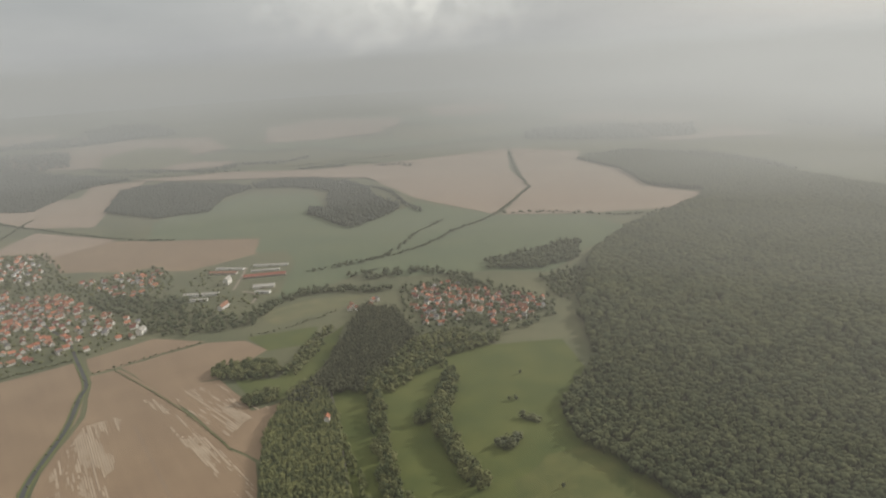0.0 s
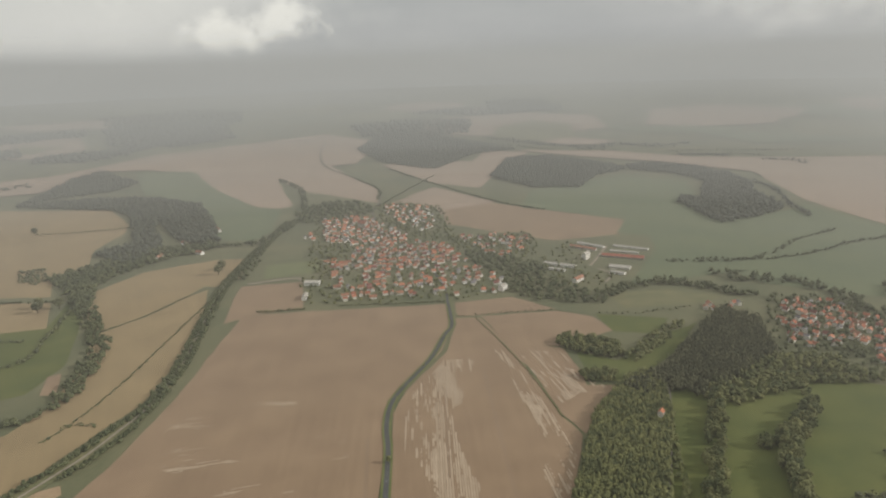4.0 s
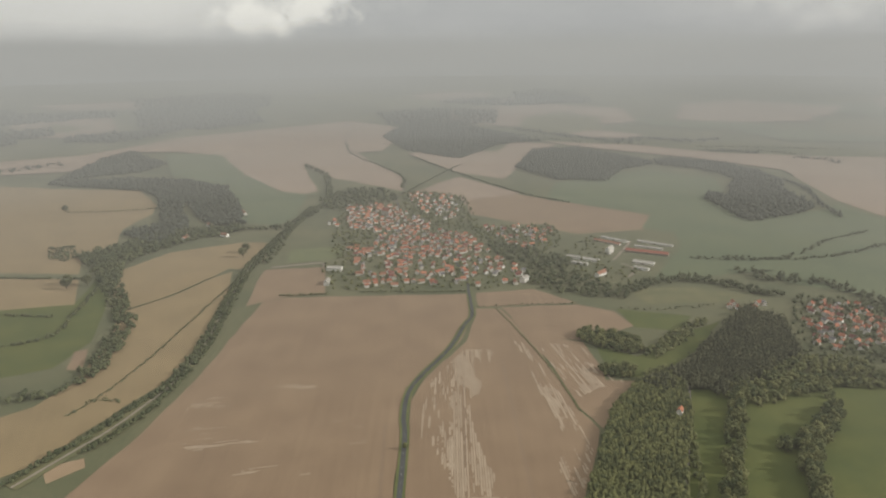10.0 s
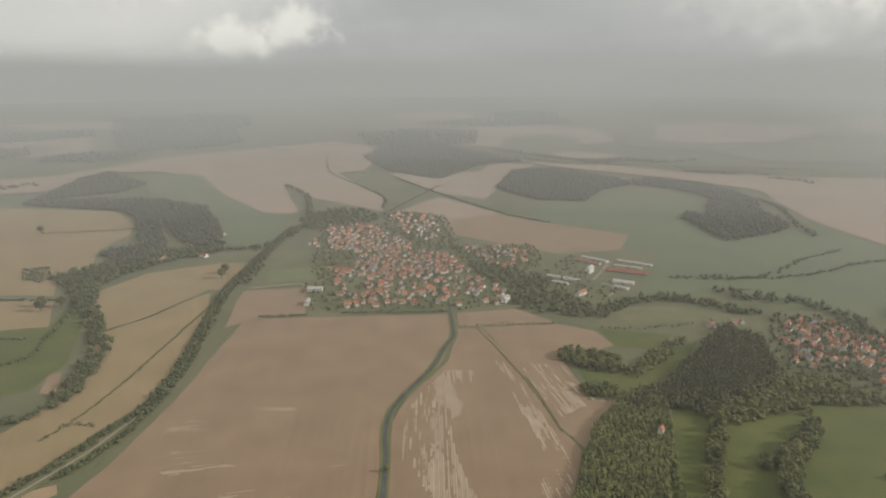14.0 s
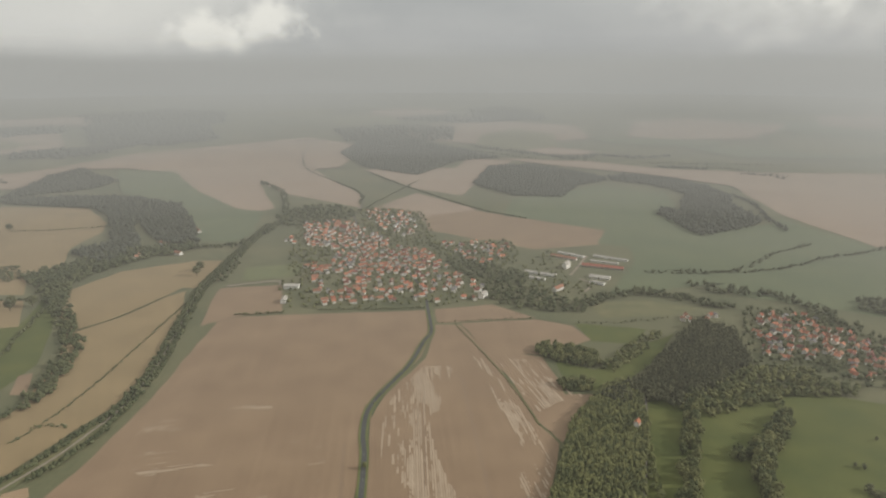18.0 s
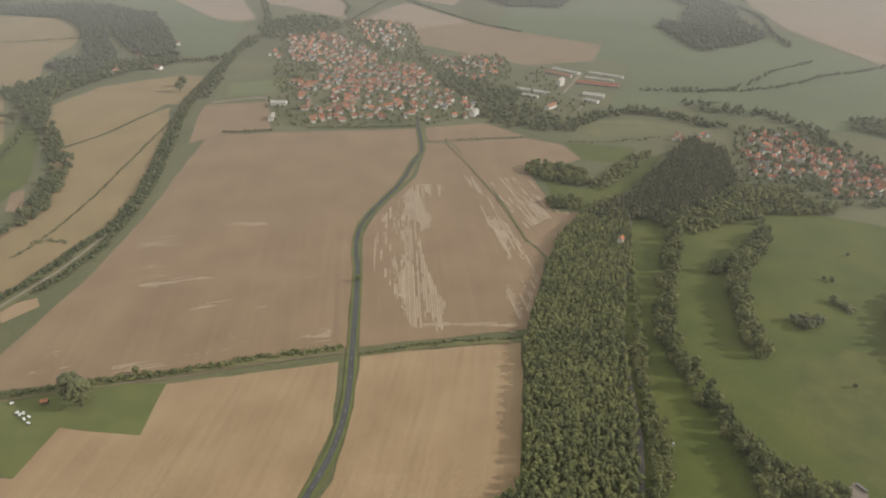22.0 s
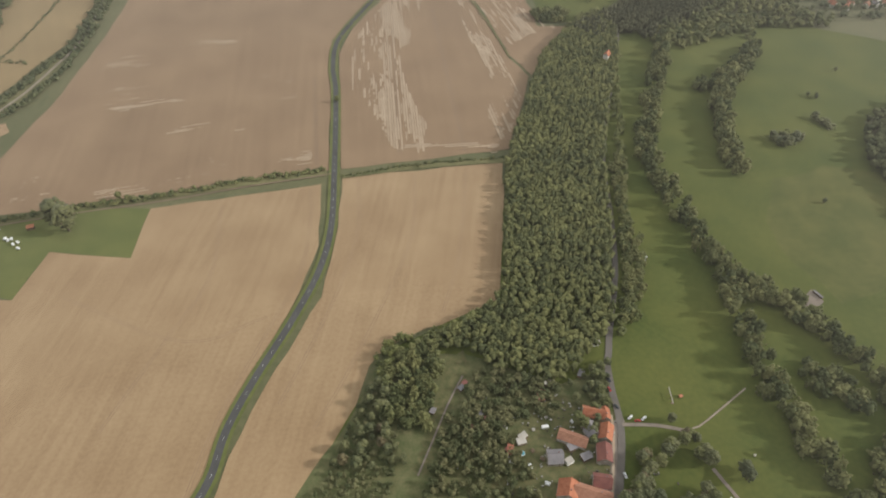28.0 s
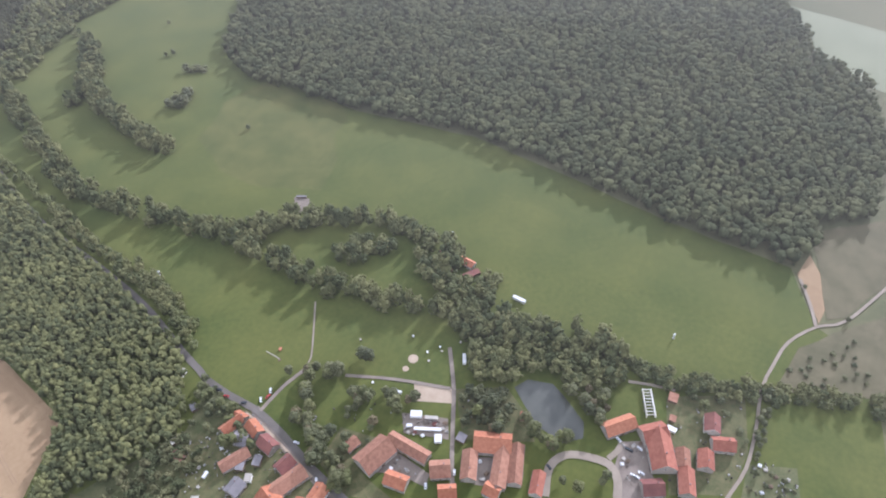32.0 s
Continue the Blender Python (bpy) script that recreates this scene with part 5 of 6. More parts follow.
grove([(65.2, 214.3), (90.2, 196.3), (73.5, 173.0), (51.5, 193.2)], 8, (3, 1, 5), 35, "garden trees")
def clump(at, reach, count, kinds, seed, group, low=0.8, high=1.3):
    """A few trees crowded round one spot."""
    rng = random.Random(seed)
    for _ in range(count):
        a, r = rng.uniform(0, 6.28), reach * math.sqrt(rng.uniform(0, 1))
        plant(at[0] + r * math.cos(a), at[1] + r * math.sin(a), rng.choice(kinds), rng.uniform(low, high), group)


for k, (p, reach, count) in enumerate(zip([(187.9, 239.0), (197.4, 220.5), (203.3, 209.6), (177.4, 216.6), (163.4, 207.3), (156.4, 187.2), (194.6, 178.4), (188.7, 178.8), (207.8, 162.8), (139.4, 165.0), (143.6, 177.1), (135.6, 157.7), (179.8, 158.9), (181.1, 180.9), (158.1, 196.2), (199.3, 154.3), (209.8, 146.7)],
                                          (2, 7, 6, 4, 8, 9, 7, 4, 4, 9, 8, 7, 3, 4, 5, 4, 3), (2, 7, 6, 3, 7, 9, 6, 3, 3, 8, 7, 6, 2, 2, 4, 3, 2))):
    clump(p, reach, count, (1, 3, 2, 6, 0) if k % 2 else (1, 0, 6, 2), 200 + k, "park trees", 0.7, 1.15)
for p in [(228.6, 39.4), (223.3, 45.8), (224.5, 58.4), (216.3, 83.8), (233.2, 95.4), (222.7, 99.8)]:
    clump(p, 3, 3, (0, 2, 6, 4), int(p[0]), "pond trees", 0.8, 1.2)
wood("tree_clump", [(234.4, 121.4), (251.8, 91.8), (236.7, 73.8), (222.7, 78.0), (210.6, 106.6)], 6.5, 4.0, 10, LEAF_DEEP, "dark garden trees beside the pond", NEAR_SHAPES, 38)
grove([(236.7, 73.8), (229.2, 56.1), (229.3, 35.5), (221.1, 36.2), (218.1, 51.2), (222.6, 65.3)], 6.5, (0, 2, 4), 39, "pond trees", 0.7, 1.0)
grove([(276.9, 63.3), (276.9, 41.6), (282.5, 29.1), (263.3, 19.8), (239.0, 21.6), (253.9, 32.9), (266.9, 52.5)], 6.5, (0, 2, 6), 40, "pond trees", 0.7, 1.0)
wood("tree_clump", [(291.4, 159.0), (302.6, 115.8), (307.7, 71.8), (301.0, 42.5), (295.4, 19.5), (291.7, 13.1), (271.0, 52.3), (276.4, 65.1), (266.6, 85.5), (251.7, 92.0), (246.0, 116.0), (269.1, 132.6)], 6.8, 5.0, 14, LEAF, "broad trees crowded along the stream", NEAR_SHAPES, 41)
wood("tree_clump", [(308.0, 279.7), (328.8, 267.7), (339.8, 240.0), (330.9, 231.8), (301.5, 244.2), (294.8, 264.4)], 7.5, 5.0, 13, LEAF, "clump of broad trees inside the ring", NEAR_SHAPES, 42)
wood("tree_clump", [(335.4, 217.9), (338.5, 189.6), (319.6, 174.2), (342.7, 144.7), (332.5, 127.3), (304.9, 131.3), (295.0, 160.9), (316.1, 172.3), (317.2, 201.8)], 7.5, 5.0, 13, LEAF, "broad trees round the sheds", NEAR_SHAPES, 43)
grove([(294.5, -30.2), (301.4, -39.9), (288.8, -43.0), (286.1, -33.1)], 12, (0,), 44, "garden trees", 0.9, 1.0)
grove([(295.3, -72.3), (332.0, -73.4), (330.5, -79.7), (292.9, -81.3), (273.1, -78.0)], 4.6, (1, 5, 3), 45, "lane trees", 0.8, 1.1)
wood("tree_clump", [(338.5, -80.7), (380.7, -93.5), (418.8, -135.0), (370.7, -139.3)], 10, 2.0, 4, BUSH, "small trees of an old orchard slope", NEAR_SHAPES, 46)
grove([(265.6, -75.0), (274.7, -99.1), (259.0, -106.3), (240.6, -75.0)], 8, (5, 3, 1), 47, "garden trees", 0.6, 1.0)
grove([(213.4, 33.4), (223.9, 6.6), (208.0, -1.4), (193.9, 28.9)], 11, (0, 1), 48, "park trees", 0.8, 1.1)
grove([(278.1, -32.4), (280.3, -46.0), (264.2, -44.7), (265.3, -38.0)], 14, (5, 3), 49, "garden trees", 0.8, 1.0)
wood("tree_clump", [(383.5, 679.2), (424.2, 697.1), (462.0, 744.3), (465.1, 732.9), (412.1, 666.9), (373.2, 611.0), (358.4, 549.5), (342.8, 507.0), (342.1, 531.4), (363.9, 612.0)], 10, 6.0, 16, LEAF, "broad trees standing on the meadow", NEAR_SHAPES, 50)
for x, y, k, z in (
                   *[(*p, 5, 1.2) for p in [(482.2, 638.4), (489.5, 632.7), (541.1, 688.9), (412.2, 457.8), (491.2, 636.5)]],
                   *[(*p, 2, 2.4) for p in [(-301.0, 480.0), (-291.0, 470.0)]], *[(*p, 2, 1.0) for p in [(225.3, 198.0), (225.5, 191.8)]],
                   *[(*p, 0, 0.8) for p in [(-256.8, 511.1), (-247.0, 507.0), (-56.1, 661.6)]],
                   *[(*p, 5, 1.0) for p in [(36.0, 542.8), (27.2, 539.3), (71.0, 547.4), (423.7, -118.7), (444.0, -84.5)]]):
    plant(x, y, k, z, "lone trees")
grown("bush_clump", [(407.5, 559.3), (410.9, 551.9), (416.4, 547.7), (427.4, 554.3), (433.6, 559.7), (419.0, 560.7)], 6.5, 11, LEAF_DEEP, "dark clump of thorn bushes on the meadow", "bush", NEAR_SHAPES, 121)
grown("bush_clump", [(472.4, 585.1), (477.0, 576.2), (468.8, 593.1), (475.2, 582.9)], 6.0, 10, LEAF_DEEP, "dark clump of thorn bushes on the meadow", "bush", NEAR_SHAPES, 122)
for p in [(-4.0, 312.0), (-10.0, 299.8), (62.9, 342.3)]:
    plant(*p, 4, 1.0, "lone trees")
for p in [(-451, 1384), (-453, 1418), (-1062, 1803), (-724, 1189), (-733, 1212), (-696, 1210)]:
    plant(*p, 2, 1.9, "lone trees")

grove([(299.6, -14.9), (317.9, -62.3), (283.3, -70.6), (298.2, -33.0), (287.3, -20.4)], 12, (5, 3, 1), 52, "garden trees", 0.7, 1.1)
grove([(166.5, 178.4), (170.6, 145.1), (150.3, 149.5), (149.0, 167.3)], 10, (1, 3, 5), 53, "garden trees", 0.7, 1.1)

for k, p in enumerate([(149.4, 269.4), (146.2, 262.0), (142.9, 254.6), (141.3, 251.0), (133.9, 250.4), (135.0, 240.7), (127.8, 240.1), (122.9, 242.7), (131.9, 233.3), (129.4, 225.5), (138.8, 261.4), (141.1, 269.3), (144.1, 276.7), (150.1, 278.1), (149.2, 283.1), (146.7, 252.5)]):
    clump(p, 3.5, 2, (5, 3, 1, 0), 300 + k, "garden trees", 0.7, 1.2)

wood("scrub", [(-27, 282), (2, 264), (-4, 230), (-11, 197), (-62, 202), (-45, 238)], 5.2, 2.3, 4.5, ORCHARD_LEAF, "olive brown scrub on the slope beside the stubble", MID_SHAPES, 56, 0.4)
wood("tree_clump", [(32, 261), (76, 251), (74, 227), (87, 205), (85, 190), (9, 196), (21, 227)], 6.6, 3.2, 8, ORCHARD_LEAF, "mixed garden trees behind the street houses", NEAR_SHAPES, 57, 0.35)

# ---------------------------------------------------------------- hedges and copses
EDGE = "yellowish green wood edge"
hedge("wood_edge", [(-6.2, 311.9), (-10.9, 299.8), (-15.5, 287.6), (-10.3, 319.8), (20.8, 327.3), (60.0, 338.7)], 8, 4, 3.2, 8, YELLOW_LEAF, EDGE, NEAR_SHAPES, 60)
hedge("wood_edge", [(213.6, 452.1), (203.4, 394.7), (192.2, 346.2), (176.9, 313.5)], 12, 5, 3.4, 9, YELLOW_LEAF, EDGE, NEAR_SHAPES, 61)
hedge("wood_edge", [(273.5, 709.1), (251.2, 614.7), (233.0, 526.8)], 8, 5, 3.4, 8, YELLOW_LEAF, EDGE, NEAR_SHAPES, 62)
wood("copse", [(183, 963), (210, 990), (277, 957), (270, 900), (228, 912), (189, 945)], 7, 5, 11, LEAF, "rounded copse of broad trees", NEAR_SHAPES, 63)
wood("copse", [(199.4, 853.0), (226.8, 871.0), (249.3, 848.1), (233.5, 827.7), (202.0, 835.9)], 7, 4.5, 10, LEAF, "small rounded copse in a field corner", NEAR_SHAPES, 64)
wood("copse", [(265, 898), (369, 1015), (416, 1031), (358, 955), (287, 887)], 9, 5, 11, LEAF, "belt of trees above the meadow", MID_SHAPES, 65)
wood("copse", [(62, 1507), (148, 1452), (239, 1359), (239, 1257), (312, 1175), (299, 1121), (180, 1154), (143, 1204), (138, 1293), (94, 1389)], 13, 6, 11, LEAF_PALE, "dark tree belt round the village edge", MID_SHAPES, 66)
hedge("tree_line", [(305, 1144), (343, 1192), (438, 1228), (515, 1176), (564, 1136)], 30, 3, 5.5, 12, LEAF_PALE, "dark tree belt below the green field", MID_SHAPES, 67)
hedge("tree_line", [(554, 1264), (622, 1218), (679, 1201), (715, 1128), (732, 1055)], 40, 4, 6, 13, LEAF_PALE, "dark tree belt behind the wooded village", MID_SHAPES, 68)
wood("copse", [(826, 1165), (975, 1156), (1058, 1173), (1078, 1134), (990, 1045), (879, 1043), (800, 1110)], 11, 7, 14, LEAF_PALE, "dark copse behind the wooded village", MID_SHAPES, 69)
wood("copse", [(843, 1000), (949, 1002), (898, 901), (797, 827), (787, 896)], 13, 6, 13, LEAF_PALE, "dark trees between village and forest", MID_SHAPES, 70)
wood("copse", [(466, 912), (509, 879), (557, 888), (582, 828), (612, 811), (577, 792), (519, 798), (484, 792), (381.3, 757.4), (335.7, 734.9), (345.6, 787.5)], 9, 5.5, 13, LEAF, "trees between village and meadow", MID_SHAPES, 71)
wood("copse", [(489, 1078), (526, 1020), (492, 894), (411, 828), (343.6, 766.5), (314.1, 792.0), (289.7, 831.0), (387, 952)], 7, 3.8, 18, CONIFER, "dark conifers on the slope", MID_SHAPES, 72)
hedge("tree_line", [(473, 775), (422.6, 702.7), (377.4, 664.3)], 12, 5, 4.5, 10, LEAF, "line of meadow trees", MID_SHAPES, 73)
hedge("garden_trees", [(589, 1091), (680, 1075), (722, 953), (729, 866), (639, 846), (581, 924), (545, 974)], 50, 7, 4, 9, LEAF_PALE, "garden trees between village houses", MID_SHAPES, 74)
grown("garden_trees", scatter([(-320, 1860), (-143, 1880), (-40, 1700), (-40, 1600), (80, 1560), (90, 1430), (160, 1227), (60, 1172), (-185, 1168), (-270, 1460)], 19, 77), 4.2, 8, LEAF, "garden trees between village houses", "tree", FAR_SHAPES, 75)
grown("garden_trees", scatter([(-300, 1590), (-190, 1570), (-180, 1440), (-215, 1330), (-190, 1180), (-245, 1178), (-262, 1270), (-270, 1460)], 21, 79), 5.0, 9, LEAF, "trees along the western village edge", "tree", FAR_SHAPES, 113)
grown("garden_trees", scatter([(-170, 2020), (-90, 2070), (29, 1986), (60, 1700), (60, 1580), (-40, 1600), (-60, 1690), (-130, 1800)], 16, 78), 5, 9, LEAF, "garden trees between village houses", "tree", FAR_SHAPES, 76)
grown("garden_trees", scatter([(590, 1136), (706, 1115), (762, 1004), (787, 896), (724, 818), (612, 811), (583, 861), (522, 867), (494, 888), (527, 993)], 14, 70), 4.8, 11, LEAF_PALE, "garden trees between the wooded village houses", "tree", FAR_SHAPES, 110)
grown("garden_trees", scatter([(53, 1623), (249, 1637), (242, 1452), (180, 1409), (123, 1451), (50, 1523)], 15, 71), 5, 9, LEAF, "trees round the eastern village houses", "tree", FAR_SHAPES, 111)
grown("garden_trees", scatter([(235, 1409), (334, 1569), (320, 1326), (375, 1274), (308, 1176), (239, 1257)], 20, 72), 4.6, 8, LEAF, "trees round the farm sheds", "tree", FAR_SHAPES, 112)
hedge("hedge", [(-171, 1168), (-84, 1165), (18, 1168)], 6, 4, 3, 4, BUSH, "garden hedge along the village edge", MID_SHAPES, 79)
wood("copse", [(-394, 1928), (-339, 2105), (-232, 2103), (-152, 1970), (-207, 1860), (-342, 1820)], 18, 8, 11, LEAF_PALE, "trees behind the village", MID_SHAPES, 80)
hedge("tree_line", [(-554, 2544), (-437, 2307), (-372, 1990), (-369, 1839), (-398, 1657), (-391, 1456), (-396, 1335)], 20, 8, 6, 11, LEAF_PALE, "tree line that leads to the village", MID_SHAPES, 81)
hedge("tree_line", [(-787, 1370), (-733, 1409), (-672, 1465), (-630, 1557), (-553, 1608), (-445, 1620), (-398, 1657)], 30, 6, 6.5, 13, LEAF_PALE, "broad belt of streamside trees", MID_SHAPES, 82)
hedge("hedge", [(-149, 2700), (17, 2356), (202, 2022), (325, 1888)], 8, 9, 6, 7, LEAF_PALE, "hedge along a far road", FAR_SHAPES, 83)
hedge("hedge", [(-141, 2051), (-60, 2303), (40, 2568), (209, 2836)], 6, 12, 5, 5, LEAF_PALE, "thin far hedge", FAR_SHAPES, 84)
hedge("hedge", [(-162, 2110), (-176, 2305), (-303, 2574), (-414, 2781), (-474, 2999)], 10, 9, 5, 7, LEAF_PALE, "hedge along a far road", FAR_SHAPES, 85)
hedge("hedge", [(-315, 1150), (-280, 1150), (-234, 1157)], 4, 4, 3, 5, BUSH, "short hedge below the village", MID_SHAPES, 86)
hedge("hedge", [(-55.0, 810.1), (-44.7, 838.8), (-8, 924), (16, 1012), (29, 1056), (26, 1148)], 9, 16, 2, 3, BUSH, "roadside bushes along the country road", MID_SHAPES, 107)
hedge("tree_line", [(462.0, 744.3), (424.2, 697.1), (392.7, 669.3), (367.5, 614.5), (354.4, 556.8), (342.4, 507.3)], 16, 2.4, 5.6, 18, LEAF, "row of broad trees on the meadow", NEAR_SHAPES, 108)
hedge("tree_line", [(357.1, 657.2), (378.3, 668.4), (398.4, 675.2)], 12, 3, 5.2, 16, LEAF, "clump of broad trees on the meadow", NEAR_SHAPES, 109)
hedge("hedge", [(41, 1091), (115, 1102), (203, 1106)], 4, 10, 2.6, 3.5, BUSH, "row of bushes between fields", MID_SHAPES, 87)
hedge("hedge", [(284, 1079), (351, 1076), (443, 1094)], 8, 9, 3, 5, BUSH, "row of orchard bushes", MID_SHAPES, 88)
hedge("hedge", [(494, 1361), (668, 1352), (848, 1492), (964, 1558)], 12, 8, 5, 6, LEAF_PALE, "winding hedge in the green field", MID_SHAPES, 89)
hedge("hedge", [(561, 1365), (708, 1350), (839, 1391), (943, 1448), (1119, 1516), (1439, 1758)], 10, 8, 5, 7, LEAF_PALE, "winding hedge in the green field", MID_SHAPES, 90)
hedge("hedge", [(1439, 1758), (1625, 2066), (1848, 2393)], 12, 14, 7, 8, LEAF_PALE, "hedge along a far road", FAR_SHAPES, 91)
hedge("hedge", [(1139, 1516), (1200, 1468), (1296, 1345), (1377, 1238), (1512, 1216)], 18, 12, 7, 9, LEAF_PALE, "dark hedge below the tan field", FAR_SHAPES, 92)
hedge("hedge", [(1001, 2824), (1211, 2767), (1497, 2678)], 10, 18, 8, 8, LEAF_PALE, "far hedge on the slope", FAR_SHAPES, 93)
hedge("hedge", [(1003, 2747), (1233, 2696), (1422, 2500)], 10, 18, 8, 8, LEAF_PALE, "far hedge on the slope", FAR_SHAPES, 94)
hedge("hedge", [(232, 3164), (403, 3070), (583, 2947), (791, 2902)], 20, 16, 9, 9, LEAF_PALE, "far line of trees", FAR_SHAPES, 95)
hedge("hedge", [(-1086, 1276), (-788, 1248), (-713, 1251)], 6, 6, 4, 5, BUSH, "hedge between fields", MID_SHAPES, 96)
hedge("hedge", [(-926, 1071), (-676, 1054)], 6, 6, 4, 5, BUSH, "hedge between fields", MID_SHAPES, 97)
hedge("hedge", [(-796, 903), (-639, 959), (-644, 1064), (-670, 1211)], 6, 6, 4, 6, BUSH, "hedge along the valley meadow", MID_SHAPES, 98)
hedge("hedge", [(-1054, 1803), (-945, 1817), (-834, 1848)], 8, 10, 4.5, 5, BUSH, "hedge between fields", MID_SHAPES, 99)
hedge("tree_line", [(-670, 742), (-524, 790), (-500, 843), (-510, 934)], 22, 5, 5, 10, LEAF_PALE, "streamside trees", MID_SHAPES, 100)
hedge("hedge", [(-571, 1076), (-516, 1150), (-469, 1258)], 2.5, 4, 2.2, 1.8, BUSH, "grassy balk between strip fields", MID_SHAPES, 101)
hedge("hedge", [(-475, 735), (-458, 786), (-442, 887), (-431, 1058), (-420, 1225)], 4, 2.6, 2.2, 1.8, BUSH, "grassy balk between strip fields", MID_SHAPES, 102)
hedge("hedge", [(-466, 769), (-444, 774), (-422, 770)], 7, 3, 2.6, 3, BUSH, "bushes at a field corner", MID_SHAPES, 103)
hedge("hedge", [(x + (15 if y < 760 else 7), y) for x, y in RAIL[1:]], 9, 2.4, 3.6, 7, LEAF_PALE, "hedgerow beside the railway", MID_SHAPES, 104)
hedge("hedge", [(72, 1082), (106, 962), (135.6, 841.1), (152.9, 744.5)], 4, 7, 1.5, 1.8, BUSH, "low growth along a field track", MID_SHAPES, 105)
wood("copse", [(-912, 1463), (-863, 1479), (-817, 1394), (-814, 1354), (-868, 1377)], 10, 5, 5, BUSH, "patch of scrub in a field", MID_SHAPES, 106)


# ---------------------------------------------------------------- far slopes
for line, width, size in (([(1068, 2199), (1064, 2044), (1001, 1826), (987, 1700)], 14, 6), ([(1008, 2753), (1112, 2713), (1194, 2672)], 26, 9), ([(1285, 2568), (1350, 2528), (1387, 2465)], 22, 8),
                          ([(658, 2958), (851, 2985), (981, 2932), (1117, 2915)], 60, 10), ([(291, 3243), (408, 3159), (546, 3059), (653, 2992)], 40, 9), ([(-1620, 2389), (-1554, 2449), (-1474, 2522)], 60, 10)):
    hedge("tree_line", line, width, 7, size, 12, FAR_LEAF, "dark line of trees on a far slope", FAR_SHAPES, 120 + width)
wood("woodland", [(-1482, 3021), (-1350, 3190), (-1153, 3421), (-1128, 3339), (-1289, 3099), (-1441, 2951)], 15, 10, 16, FAR_LEAF, "dark wooded hill far off in haze", FAR_SHAPES, 131)
wood("woodland", [(1981, 2074), (2189, 2021), (2341, 1745), (2305, 1432), (2234, 1304), (2001, 1316), (1826, 1464), (1956, 1696), (1938, 1874)], 15, 10, 18, FAR_LEAF, "dark end of the forest far off", FAR_SHAPES, 132)
field("field", [(2372, 2261), (2585, 2147), (2772, 1924), (2767, 1678), (2623, 1818), (2411, 2001)], TAN, "pale tan field on the horizon slope")
field("field", [(2536, 3496), (2782, 3585), (2827, 3413), (2673, 3281)], PALE_CROP, "pale field on the horizon slope")
field("field", [(1228, 3077), (1603, 2975), (2014, 2787), (2241, 2461), (1810, 2690), (1376, 2837)], CROP, "dull green field on the far slope")
field("field", [(510, 3149), (668, 3170), (846, 3058), (759, 3008), (595, 3051)], TAN, "tan strip field between far tree lines")
rng = random.Random(77)
for k in range(48):
    # a patchwork of fields and woods up to the horizon
    a, r = radians(rng.uniform(38, 142)), rng.uniform(3300, 4150)
    if k % 3 == 0:
        a = radians(rng.uniform(5, 60))
    long, deep = rng.uniform(180, 460), rng.uniform(90, 260)
    c, u, w = Vector((r * math.cos(a), r * math.sin(a))), Vector((-math.sin(a), math.cos(a))), Vector((math.cos(a), math.sin(a)))
    ring = [tuple(c + u * long * i * rng.uniform(0.7, 1.1) + w * deep * j * rng.uniform(0.7, 1.1)) for i, j in ((-1, -0.6), (0, -1), (1, -0.7), (1.1, 0.5), (0, 1), (-1, 0.7))]
    if max(math.hypot(*p) for p in ring) > 4780:
        continue
    if k % 5 < 2:
        wood("woodland", ring, 26, 17, 20, FAR_LEAF, "dark wood on the horizon slope", FAR_SHAPES, 140 + k)
    else:
        field("field", ring, (TAN, CROP, TAN, DRY_GRASS)[k % 4], "hazy field on the horizon slope")


# ---------------------------------------------------------------- vehicles and small things
def car(at, turn, paint, label):
    thing = new("car")
    bm = bmesh.new()
    box(bm, 0, 0, 0.62, 4.3, 1.75, 0.6)
    bmesh.ops.bevel(bm, geom=bm.edges[:], offset=0.15, segments=2, affect="EDGES")
    part("body", bm, paint, thing)
    bm = bmesh.new()
    box(bm, -0.2, 0, 1.1, 2.3, 1.55, 0.5)
    for v in bm.verts:
        if v.co.z > 1.2:
            v.co.x, v.co.y = v.co.x * 0.75, v.co.y * 0.85
    part("cabin", bm, GLASS, thing)
    bm = bmesh.new()
    box(bm, -0.2, 0, 1.37, 1.7, 1.3, 0.05)
    part("car_roof", bm, paint, thing)
    for x in (-1.35, 1.35):
        for y in (-0.8, 0.8):
            bm = bmesh.new()
            bmesh.ops.create_cone(bm, segments=12, radius1=0.32, radius2=0.32, depth=0.2, cap_ends=True, matrix=pose(x, y, 0.32, 90, 0, 0))
            part("wheel", bm, RUBBER, thing)
    thing.matrix_basis = pose(*at, 0.81, 0, 0, turn)
    return tagged(thing, label, "car")


def trailer(at, turn, long, wide, high, material, label, category="trailer"):
    thing = new("trailer")
    bm = bmesh.new()
    box(bm, 0, 0, 0.6 + high / 2, long, wide, high)
    bmesh.ops.bevel(bm, geom=bm.edges[:], offset=0.12, segments=2, affect="EDGES")
    part("body", bm, material, thing)
    bm = bmesh.new()
    box(bm, long / 2 + 0.6, 0, 0.55, 1.2, 0.12, 0.12)
    part("drawbar", bm, SLATE, thing)
    for x in (-0.6, 0.6):
        for y in (-1, 1):
            bm = bmesh.new()
            bmesh.ops.create_cone(bm, segments=10, radius1=0.4, radius2=0.4, depth=0.25, cap_ends=True, matrix=pose(x, y * (wide / 2 - 0.15), 0.4, 90, 0, 0))
            part("wheel", bm, RUBBER, thing)
    thing.matrix_basis = pose(*at, 0.72, 0, 0, turn)
    return tagged(thing, label, category)


